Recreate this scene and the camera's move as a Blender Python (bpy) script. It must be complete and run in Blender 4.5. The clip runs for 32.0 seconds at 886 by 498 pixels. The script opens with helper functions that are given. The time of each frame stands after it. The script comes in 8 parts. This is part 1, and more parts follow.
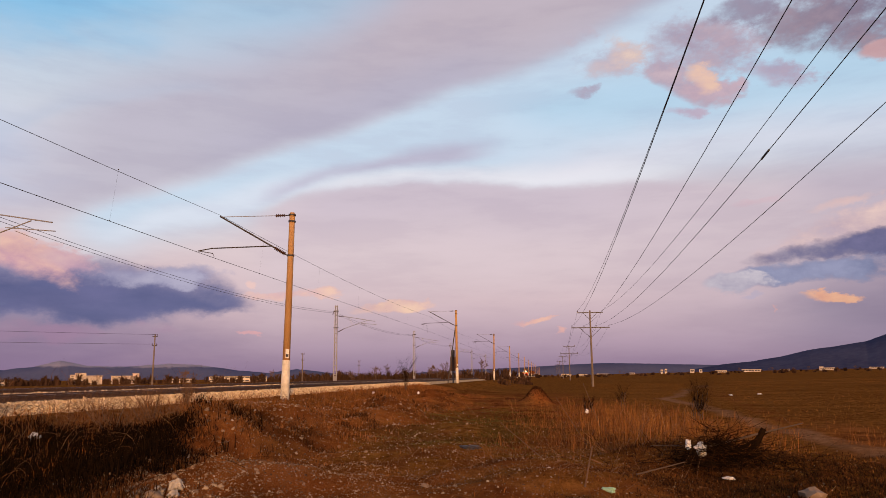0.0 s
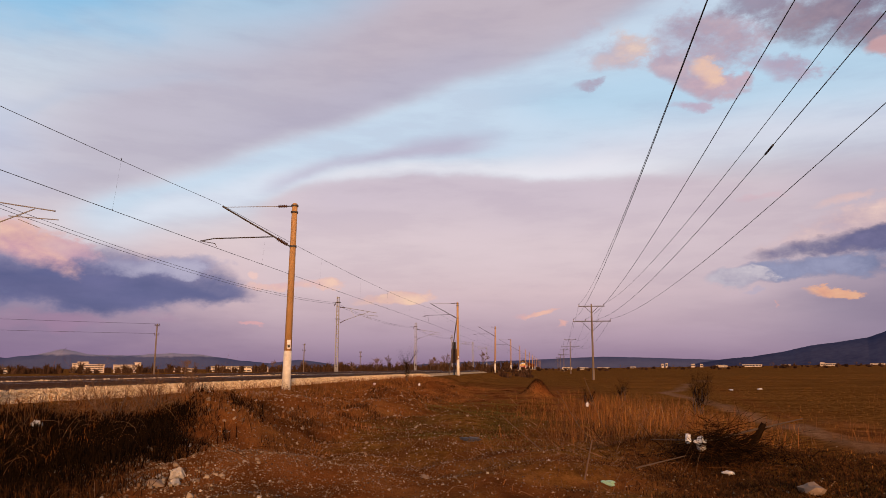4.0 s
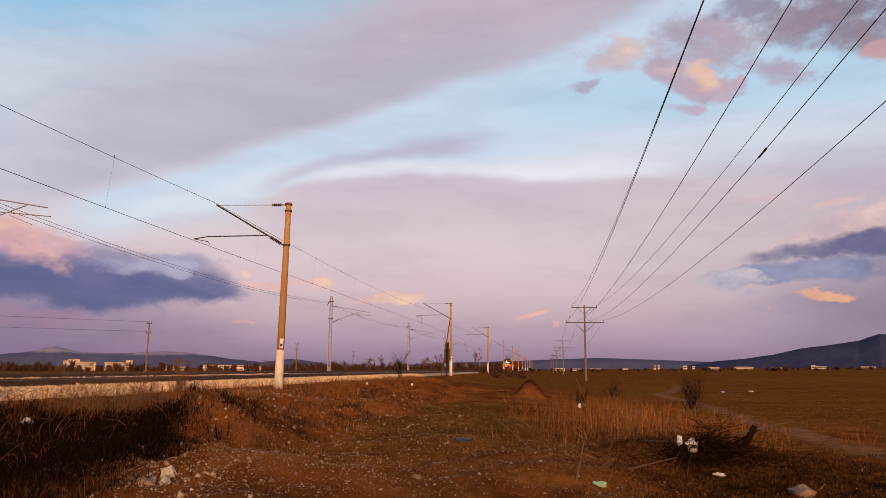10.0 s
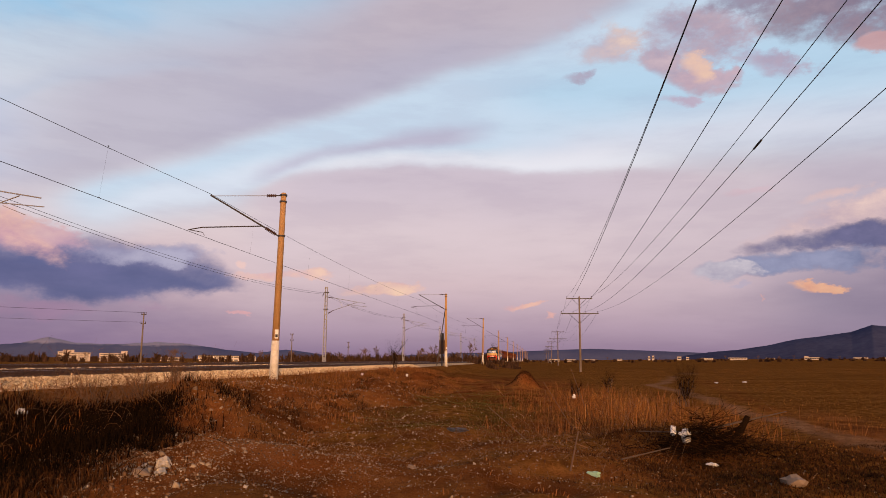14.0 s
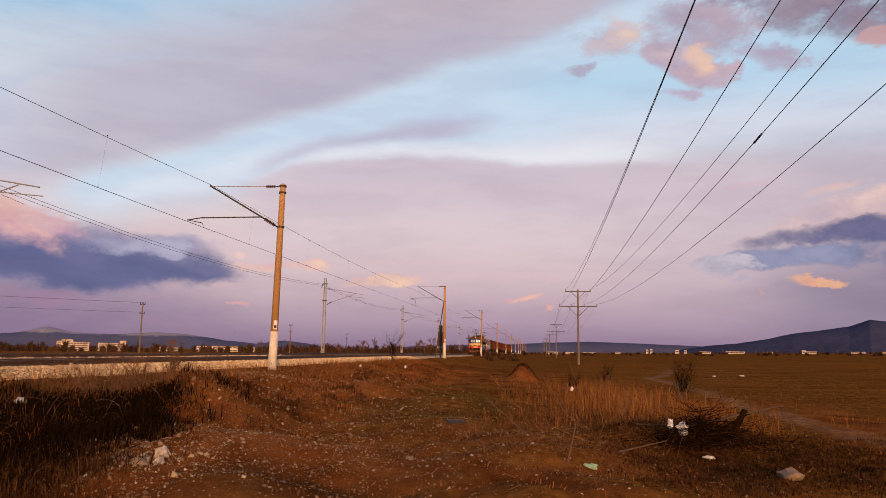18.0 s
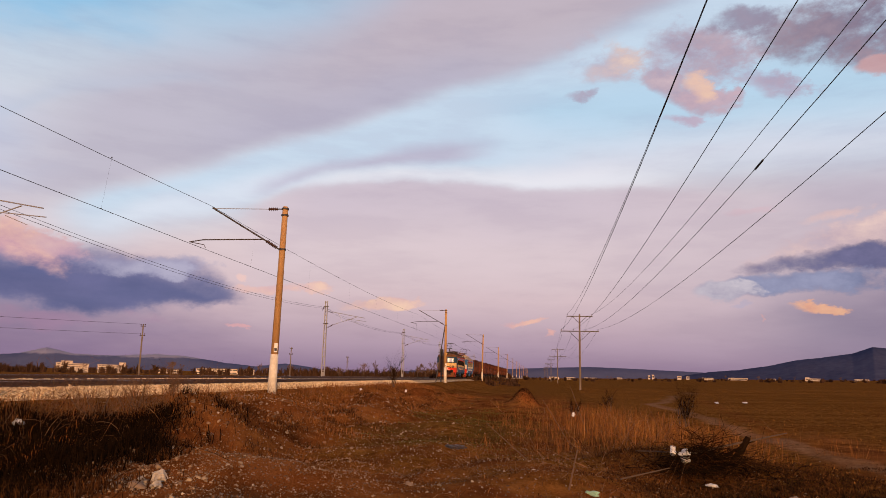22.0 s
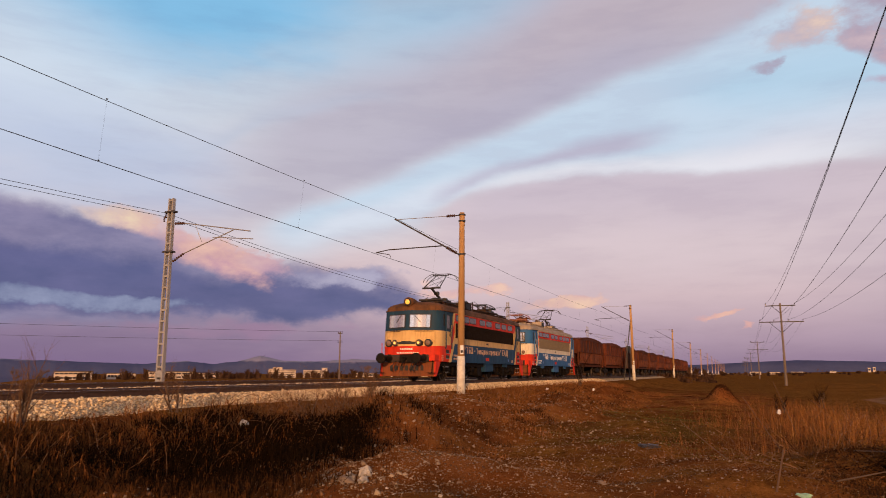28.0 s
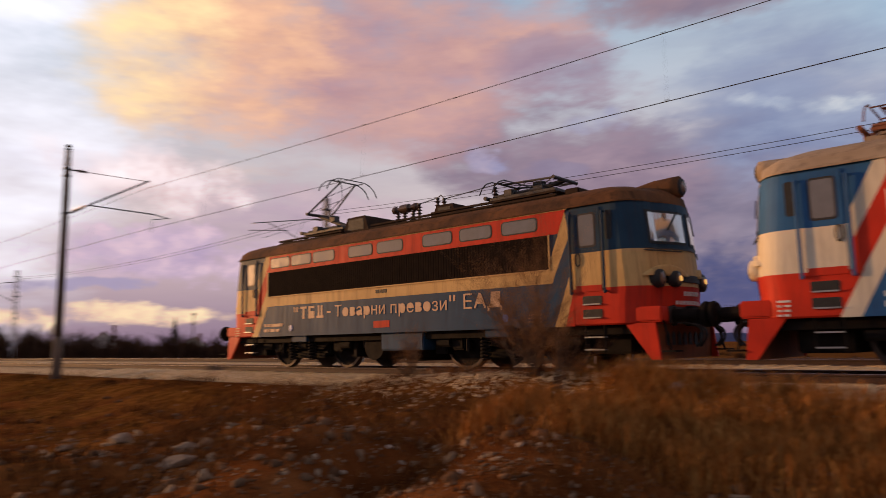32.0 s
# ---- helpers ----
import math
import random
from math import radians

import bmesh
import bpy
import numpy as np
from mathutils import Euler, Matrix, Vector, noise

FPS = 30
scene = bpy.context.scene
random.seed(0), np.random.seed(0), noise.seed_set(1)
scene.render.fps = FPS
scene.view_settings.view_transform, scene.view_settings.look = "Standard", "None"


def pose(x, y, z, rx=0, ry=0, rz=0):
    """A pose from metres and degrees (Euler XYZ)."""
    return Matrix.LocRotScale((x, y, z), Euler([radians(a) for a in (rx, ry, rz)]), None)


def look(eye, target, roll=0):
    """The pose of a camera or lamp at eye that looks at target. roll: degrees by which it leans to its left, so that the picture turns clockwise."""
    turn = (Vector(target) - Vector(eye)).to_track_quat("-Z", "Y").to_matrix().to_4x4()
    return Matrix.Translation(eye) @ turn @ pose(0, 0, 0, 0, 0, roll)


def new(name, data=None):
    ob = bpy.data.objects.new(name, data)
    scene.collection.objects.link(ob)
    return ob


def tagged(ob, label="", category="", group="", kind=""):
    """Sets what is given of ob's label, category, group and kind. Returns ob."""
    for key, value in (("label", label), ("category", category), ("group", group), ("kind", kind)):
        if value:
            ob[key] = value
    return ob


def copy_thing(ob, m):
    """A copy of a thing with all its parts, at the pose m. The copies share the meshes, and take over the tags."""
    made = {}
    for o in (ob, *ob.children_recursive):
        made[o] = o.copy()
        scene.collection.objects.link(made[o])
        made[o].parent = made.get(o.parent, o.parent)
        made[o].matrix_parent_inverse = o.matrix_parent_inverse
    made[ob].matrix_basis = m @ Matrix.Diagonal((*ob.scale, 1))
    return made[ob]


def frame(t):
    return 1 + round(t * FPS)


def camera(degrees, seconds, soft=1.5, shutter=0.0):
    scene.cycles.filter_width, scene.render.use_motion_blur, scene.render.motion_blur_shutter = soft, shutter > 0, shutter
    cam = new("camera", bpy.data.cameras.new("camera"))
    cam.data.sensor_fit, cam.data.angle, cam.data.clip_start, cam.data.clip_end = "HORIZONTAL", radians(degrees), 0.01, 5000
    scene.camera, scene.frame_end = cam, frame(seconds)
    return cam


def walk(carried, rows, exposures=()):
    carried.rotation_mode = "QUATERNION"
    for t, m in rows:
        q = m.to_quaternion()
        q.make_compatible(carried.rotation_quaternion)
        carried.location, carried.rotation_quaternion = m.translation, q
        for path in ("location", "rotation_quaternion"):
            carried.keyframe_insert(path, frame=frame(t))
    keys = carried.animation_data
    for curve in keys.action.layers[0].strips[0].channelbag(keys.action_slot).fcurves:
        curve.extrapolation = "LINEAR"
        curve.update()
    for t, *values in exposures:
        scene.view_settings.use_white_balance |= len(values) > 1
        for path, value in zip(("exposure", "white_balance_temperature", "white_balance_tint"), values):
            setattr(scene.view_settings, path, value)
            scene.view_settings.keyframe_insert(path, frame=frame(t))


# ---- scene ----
# the eye, the yaw to the left of the track's line, the pitch and the lean to the right
EYE = 1.8
PATH = [
    (0, 0.000, 0.000, 0.000, 8.46, 10.17, 0.41),
    (0.5, 0.000, 0.000, 0.000, 8.49, 10.02, 0.50),
    (1, 0.000, 0.000, 0.000, 7.97, 9.74, 0.43),
    (1.5, 0.000, 0.000, 0.000, 7.98, 9.61, 0.46),
    (2, 0.000, 0.000, 0.000, 8.43, 9.98, -0.11),
    (2.5, 0.000, 0.000, 0.000, 9.02, 10.19, -0.04),
    (3, 0.000, 0.000, 0.000, 8.80, 9.90, -0.34),
    (3.5, 0.000, 0.000, 0.000, 8.71, 9.69, -0.18),
    (5.5, 0.000, 0.000, 0.000, 8.45, 9.33, -0.26),
    (6, 0.000, 0.000, 0.000, 8.57, 9.46, -0.23),
    (6.5, 0.000, 0.000, 0.000, 8.69, 9.62, -0.26),
    (7, 0.000, 0.000, 0.000, 8.59, 9.05, -0.05),
    (7.5, 0.000, 0.000, 0.000, 8.38, 9.12, -0.25),
    (8, 0.000, 0.000, 0.000, 8.48, 9.02, -0.45),
    (8.5, 0.000, 0.000, 0.000, 8.18, 9.33, -0.45),
    (9, 0.000, 0.000, 0.000, 8.20, 9.23, -0.38),
    (9.5, 0.000, 0.000, 0.000, 8.11, 9.33, -0.57),
    (10, 0.000, 0.000, 0.000, 8.13, 9.56, -0.57),
    (10.5, 0.000, 0.000, 0.000, 8.24, 9.69, -0.41),
    (11, 0.000, 0.000, 0.000, 8.07, 9.61, -0.52),
    (11.5, 0.000, 0.000, 0.000, 7.84, 9.19, -0.54),
    (12, 0.000, 0.000, 0.000, 7.72, 9.43, -0.59),
    (12.5, 0.000, 0.000, 0.000, 7.79, 9.36, -0.63),
    (13, 0.000, 0.000, 0.000, 7.85, 9.22, -0.64),
    (13.5, 0.000, 0.000, 0.000, 7.87, 9.10, -0.70),
    (14, 0.000, 0.000, 0.000, 7.73, 8.84, -0.58),
    (14.5, 0.000, 0.000, 0.000, 7.67, 8.89, -0.43),
    (16.5, 0.000, 0.000, 0.000, 7.59, 8.33, -0.64),
    (17, 0.000, 0.000, 0.000, 7.59, 8.21, -0.52),
    (17.5, 0.000, 0.000, 0.000, 7.66, 8.18, -0.79),
    (18, 0.000, 0.000, 0.000, 7.65, 8.20, -0.95),
    (18.5, 0.000, 0.000, 0.000, 7.71, 8.52, -1.18),
    (19, 0.000, 0.000, 0.000, 7.57, 8.69, -1.23),
    (19.5, 0.000, 0.000, 0.000, 7.59, 9.13, -1.14),
    (20, 0.000, 0.000, 0.000, 7.61, 9.85, -1.41),
    (20.5, 0.000, 0.000, 0.000, 7.79, 10.13, -1.53),
    (21, 0.000, 0.000, 0.000, 7.79, 10.26, -1.57),
    (21.5, 0.000, 0.000, 0.000, 7.80, 10.22, -1.46),
    (22, 0.000, 0.000, 0.000, 7.82, 10.11, -1.39),
    (22.5, 0.000, 0.000, 0.000, 7.81, 10.00, -1.56),
    (23, 0.000, 0.000, 0.000, 7.87, 9.71, -1.50),
    (23.5, 0.000, 0.000, 0.000, 8.17, 9.56, -1.28),
    (24, 0.000, 0.000, 0.000, 8.17, 9.60, -1.06),
    (24.5, 0.000, 0.000, 0.000, 8.96, 9.47, -0.39),
    (26.5, 0.034, -0.099, -0.007, 13.85, 10.79, 0.31),
    (27, 0.052, -0.103, -0.006, 17.43, 9.75, 0.43),
    (27.5, 0.060, -0.118, -0.004, 19.52, 9.82, 0.28),
    (28, 0.049, -0.150, -0.003, 22.30, 9.90, -0.09),
    (28.5, 0.026, -0.188, -0.001, 24.99, 9.12, -0.58),
    (29, -0.007, -0.218, 0.006, 31.68, 9.30, -0.66),
    (29.5, -0.072, -0.274, 0.038, 40.22, 8.96, -1.23),
    (30, -0.129, -0.317, 0.091, 53.77, 9.02, -0.52),
    (30.3, -0.156, -0.303, 0.108, 64.38, 8.73, -1.24),
    (31, -0.295, -0.103, 0.177, 97.28, 9.20, 0.35),
    (31.3, -0.299, -0.091, 0.181, 109.74, 8.56, -0.08),
    (31.5, -0.297, -0.089, 0.179, 116.40, 8.66, 0.82),
    (31.8, -0.293, -0.087, 0.174, 125.17, 8.18, 0.94),
    (32, -0.292, -0.085, 0.172, 131.58, 7.68, 0.98),
]

def aim(x, y, z, yaw, pitch, lean):
    a, b = radians(yaw), radians(pitch)
    eye = Vector((x, y, EYE + z))
    way = Vector((-math.sin(a) * math.cos(b), math.cos(a) * math.cos(b), math.sin(b)))
    return look(eye, eye + way, -lean)


cam = camera(64.04, 32.0, soft=0.75, shutter=0.4)
walk(cam, [(row[0], aim(*row[1:])) for row in PATH], [(0, -0.21), (24.0, -0.20), (28.0, -0.24), (30.0, -0.26), (31.0, 0.0), (31.5, 0.16), (32.0, -0.45)])


# ---- sky and sun ----
def lin(r, g, b):
    """A picture colour, 0 to 255, as linear light."""
    return tuple(((c / 255 + 0.055) / 1.055) ** 2.4 if c > 10 else c / 255 / 12.92 for c in (r, g, b))


SUN_AZ, SUN_EL = 199.0, 7.5      # degrees to the left of the track's line, and above the horizon

sun = new("sun", bpy.data.lights.new("sun", "SUN"))
sun.data.energy, sun.data.angle, sun.data.color = 5.0, radians(3.0), (1.0, 0.50, 0.20)
_a, _e = radians(SUN_AZ), radians(SUN_EL)
SUN_WAY = Vector((-math.sin(_a) * math.cos(_e), math.cos(_a) * math.cos(_e), math.sin(_e)))
sun.matrix_world = look(SUN_WAY * 100, (0, 0, 0))

world = bpy.data.worlds.new("world")
scene.world = world
world.use_nodes = True
wt = world.node_tree
wt.nodes.clear()


def wmath(op, a, b=None, c=None):
    n = wt.nodes.new("ShaderNodeMath")
    n.operation = op
    for i, v in enumerate((a, b, c)):
        if v is None:
            continue
        if isinstance(v, (int, float)):
            n.inputs[i].default_value = v
        else:
            wt.links.new(v, n.inputs[i])
    return n.outputs[0]


def wnoise(stretch, scale, detail, rough=0.55, lift=0.0):
    mp = wt.nodes.new("ShaderNodeVectorMath")
    mp.operation = "MULTIPLY"
    mp.inputs[1].default_value = (1, 1, stretch)
    wt.links.new(direction, mp.inputs[0])
    n = wt.nodes.new("ShaderNodeTexNoise")
    n.inputs["Scale"].default_value, n.inputs["Detail"].default_value, n.inputs["Roughness"].default_value = scale, detail, rough
    up = wt.nodes.new("ShaderNodeVectorMath")
    up.inputs[1].default_value = (0, 0, lift * stretch)
    wt.links.new(mp.outputs[0], up.inputs[0])
    wt.links.new(up.outputs[0], n.inputs["Vector"])
    return wmath("MULTIPLY_ADD", n.outputs["Fac"], 2.6, -0.8), n.outputs["Color"]


direction = wt.nodes.new("ShaderNodeTexCoord").outputs["Generated"]
_sep = wt.nodes.new("ShaderNodeSeparateXYZ")
wt.links.new(direction, _sep.inputs[0])
_az = wmath("MULTIPLY", wmath("ARCTAN2", wmath("MULTIPLY", _sep.outputs[0], -1.0), _sep.outputs[1]), 57.2958)
_el = wmath("MULTIPLY", wmath("ARCSINE", _sep.outputs[2]), 57.2958)
SOFT, SOFT_C = wnoise(3.0, 3.2, 5)
PUFF, PUFF_C = wnoise(1.6, 11.0, 8, 0.62)
MASS, _ = wnoise(2.6, 5.0, 8, 0.6)
# the same clouds a little higher up: where they thin out upwards, their tops catch the light
LIT = wmath("MINIMUM", wmath("MAXIMUM", wmath("MULTIPLY_ADD", wmath("SUBTRACT", PUFF, wnoise(1.6, 11.0, 8, 0.62, 0.024)[0]), 1.1, 0.45), 0.0), 1.0)
LIT_M = wmath("MINIMUM", wmath("MAXIMUM", wmath("MULTIPLY_ADD", wmath("SUBTRACT", MASS, wnoise(2.6, 5.0, 8, 0.6, 0.03)[0]), 1.1, 0.42), 0.0), 1.0)
WISP, _ = wnoise(5.0, 6.0, 7, 0.6)
FINE, _ = wnoise(1.5, 38.0, 6, 0.6)
# cloud outlines wander with the noise
_w1 = wt.nodes.new("ShaderNodeSeparateColor")
wt.links.new(SOFT_C, _w1.inputs[0])
_w2 = wt.nodes.new("ShaderNodeSeparateColor")
wt.links.new(PUFF_C, _w2.inputs[0])
AZ_P = wmath("MULTIPLY_ADD", wmath("SUBTRACT", _w2.outputs[0], 0.5), 5.0, wmath("MULTIPLY_ADD", wmath("SUBTRACT", _w1.outputs[0], 0.5), 7.0, _az))
EL_P = wmath("MULTIPLY_ADD", wmath("SUBTRACT", _w2.outputs[1], 0.5), 2.6, wmath("MULTIPLY_ADD", wmath("SUBTRACT", _w1.outputs[1], 0.5), 2.4, _el))


AZ_S = wmath("MULTIPLY_ADD", wmath("SUBTRACT", _w1.outputs[0], 0.5), 7.0, _az)
EL_S = wmath("MULTIPLY_ADD", wmath("SUBTRACT", _w2.outputs[1], 0.5), 0.5, wmath("MULTIPLY_ADD", wmath("SUBTRACT", _w1.outputs[1], 0.5), 2.4, _el))


def ramp(value, low, high, stops):
    mr = wt.nodes.new("ShaderNodeMapRange")
    mr.inputs[1].default_value, mr.inputs[2].default_value = low, high
    wt.links.new(value, mr.inputs[0])
    r = wt.nodes.new("ShaderNodeValToRGB")
    while len(r.color_ramp.elements) < len(stops):
        r.color_ramp.elements.new(0.5)
    for e, (pos, col) in zip(r.color_ramp.elements, stops):
        e.position, e.color = (pos - low) / (high - low), (*lin(*col), 1)
    wt.links.new(mr.outputs[0], r.inputs[0])
    return r.outputs[0]


def over(below, colour, mask):
    mx = wt.nodes.new("ShaderNodeMix")
    mx.data_type = "RGBA"
    wt.links.new(mask, mx.inputs[0])
    wt.links.new(below, mx.inputs[6])
    if isinstance(colour, tuple):
        mx.inputs[7].default_value = (*lin(*colour), 1)
    else:
        wt.links.new(colour, mx.inputs[7])
    return mx.outputs[2]


def bank(az, el, wide, high, turn, edge, rough, strength, noise=None):
    """How much of a cloud bank covers the sky: an uneven ellipse round az, el (degrees)."""
    c, s = math.cos(radians(turn)), math.sin(radians(turn))
    AZ, EL = (AZ_P, EL_P) if noise in (PUFF, MASS) else (AZ_S, EL_S)
    u = wmath("MULTIPLY_ADD", AZ, c / wide, wmath("MULTIPLY_ADD", EL, s / wide, -(az * c + el * s) / wide))
    v = wmath("MULTIPLY_ADD", AZ, -s / high, wmath("MULTIPLY_ADD", EL, c / high, (az * s - el * c) / high))
    d = wmath("MULTIPLY_ADD", u, u, wmath("MULTIPLY", v, v))
    value = wmath("MULTIPLY_ADD", PUFF if noise is None else noise, 2 * rough, wmath("SUBTRACT", 1.0 - rough, d))
    mr = wt.nodes.new("ShaderNodeMapRange")
    mr.interpolation_type = "SMOOTHSTEP"
    wt.links.new(value, mr.inputs[0])
    mr.inputs[1].default_value, mr.inputs[2].default_value, mr.inputs[4].default_value = 0.0, edge, strength
    return mr.outputs[0]


EL_C = wmath("MULTIPLY_ADD", wmath("SUBTRACT", _w2.outputs[1], 0.5), 0.9, wmath("MULTIPLY_ADD", wmath("SUBTRACT", _w1.outputs[1], 0.5), 1.6, _el))
EL_B = wmath("MULTIPLY_ADD", wmath("SUBTRACT", _w2.outputs[1], 0.5), 3.4, wmath("MULTIPLY_ADD", wmath("SUBTRACT", _w1.outputs[1], 0.5), 1.6, _el))
AZ_LOW, AZ_HIGH = -60.0, 110.0


def edge_curve(points):
    """The height of a cloud's edge, smooth over the azimuth."""
    n = wt.nodes.new("ShaderNodeFloatCurve")
    wt.links.new(wmath("MULTIPLY_ADD", _az, 1 / (AZ_HIGH - AZ_LOW), -AZ_LOW / (AZ_HIGH - AZ_LOW)), n.inputs[1])
    pts = sorted(((a - AZ_LOW) / (AZ_HIGH - AZ_LOW), e / 40.0) for a, e in points)
    pts = [(0.0, pts[0][1])] + pts + [(1.0, pts[-1][1])]
    c = n.mapping.curves[0]
    while len(c.points) < len(pts):
        c.points.new(0.5, 0.5)
    for p, (u, v) in zip(c.points, pts):
        p.location, p.handle_type = (u, v), "AUTO_CLAMPED"
    n.mapping.update()
    return wmath("MULTIPLY", n.outputs[0], 40.0)


def smooth(value, low, high, out=1.0):
    mr = wt.nodes.new("ShaderNodeMapRange")
    mr.interpolation_type = "SMOOTHSTEP"
    wt.links.new(value, mr.inputs[0])
    mr.inputs[1].default_value, mr.inputs[2].default_value, mr.inputs[4].default_value = low, high, out
    return mr.outputs[0]


def region(low, high, soft_low, soft_high, ends, strength, puffy=False, streak=0.35):
    """A cloud sheet between two bent edges (az, el), fading over ends (az from, full, full, to)."""
    el = EL_B if puffy else EL_C
    m = wmath("MULTIPLY", smooth(wmath("SUBTRACT", el, edge_curve(low)), -soft_low, soft_low), smooth(wmath("SUBTRACT", edge_curve(high), el), -soft_high, soft_high))
    az = AZ_P if puffy else _az
    m = wmath("MULTIPLY", m, wmath("MULTIPLY", smooth(az, ends[0], ends[1]), smooth(wmath("MULTIPLY", az, -1.0), -ends[3], -ends[2], strength)))
    return wmath("MULTIPLY", m, wmath("MINIMUM", wmath("MAXIMUM", wmath("MULTIPLY_ADD", MASS if puffy else WISP, streak, 1.0 - streak * 0.3), 0.0), 1.0))


clear = wt.nodes.new("ShaderNodeTexSky")
clear.sky_type, clear.sun_disc = "NISHITA", False
clear.sun_elevation, clear.sun_rotation = radians(SUN_EL), radians(-SUN_AZ)

sky = ramp(_el, 0.0, 90.0, [(0, (140, 116, 152)), (2.5, (184, 156, 180)), (6, (222, 192, 200)), (10, (234, 212, 216)), (15, (232, 222, 228)), (20, (216, 224, 238)), (28, (180, 210, 236)), (36, (176, 160, 172)), (60, (158, 134, 136)), (90, (150, 126, 126))])
# cloud banks: az, el, wide, high, turn, edge, rough, strength, colour (or shaded and lit side), noise
CLEAR_PARTS = [
    # the clear blue parts
    (42, 27, 16, 7, -10, 1.2, 0.3, 0.95, (138, 202, 244), SOFT),
    (82, 25, 26, 12, 0, 1.2, 0.2, 0.95, (160, 208, 244), SOFT),
    (54, 19, 17, 8, 0, 1.4, 0.2, 0.92, (226, 238, 254), SOFT),
    (62, 31, 22, 6, 0, 1.4, 0.2, 0.9, (140, 200, 242), SOFT),
    (76, 14, 22, 5, 0, 1.3, 0.2, 0.95, (220, 230, 248), SOFT),
    (60, 13.5, 12, 3, 0, 1.3, 0.2, 0.8, (214, 218, 240), SOFT),
    (50, 14.5, 17, 6.5, 0, 1.3, 0.25, 0.85, (196, 206, 234), SOFT),
    # next row: dull lavender that paints in the lens's dim right side
    (-17, 9, 15, 11, 0, 1.4, 0.2, 0.55, (176, 158, 182), SOFT),
    (-23, 19.5, 8, 3, 0, 1.2, 0.3, 0.85, (150, 198, 232), SOFT),
    (-6, 19.8, 15, 2.6, -6, 1.2, 0.3, 0.8, (200, 220, 240), SOFT),
    (-19, 23.0, 2.0, 1.5, 0, 1.2, 0.5, 0.8, (160, 206, 238), SOFT),
    # darker sky to both sides: the lens's dim edges put into the colour
    (-27, 13, 11, 8, 0, 1.4, 0.2, 0.5, (172, 160, 188), SOFT),
    (-27, 5, 14, 7, 0, 1.2, 0.3, 0.85, (138, 122, 154), SOFT),
    (46, 2.4, 24, 4.0, 0, 1.2, 0.3, 0.85, (126, 104, 148), SOFT),
]
# sheets and streaks: lower edge, upper edge, softness of each, ends, strength, colour, puffy
SHEET_LOW = [(46, 9), (38, 11.6), (31.4, 13.8), (26, 16), (21.7, 17.8), (17.1, 19.4), (12.4, 21.2), (7.6, 22.8), (0.3, 24.5), (-4.5, 26.4), (-12, 29), (-25, 32)]
VEIL_TOP = [(26, 11.2), (24, 12.2), (22.6, 13.2), (20.7, 14.2), (17, 14.95), (12.4, 15.35), (7.7, 15.5), (4.4, 15.2), (0.6, 14.9), (-6.2, 14.8), (-15, 14.0), (-26, 12.8)]
STREAK = [(36, 9.8), (30, 11.3), (24.6, 12.6), (21.6, 14.1), (17, 15.3), (12.4, 15.9), (7.7, 16.0), (4.4, 15.8), (0.6, 15.8), (-6.3, 16.3), (-14.8, 16.6), (-24, 16.2)]


def raised(edge, by):
    return [(a, e + by) for a, e in edge]


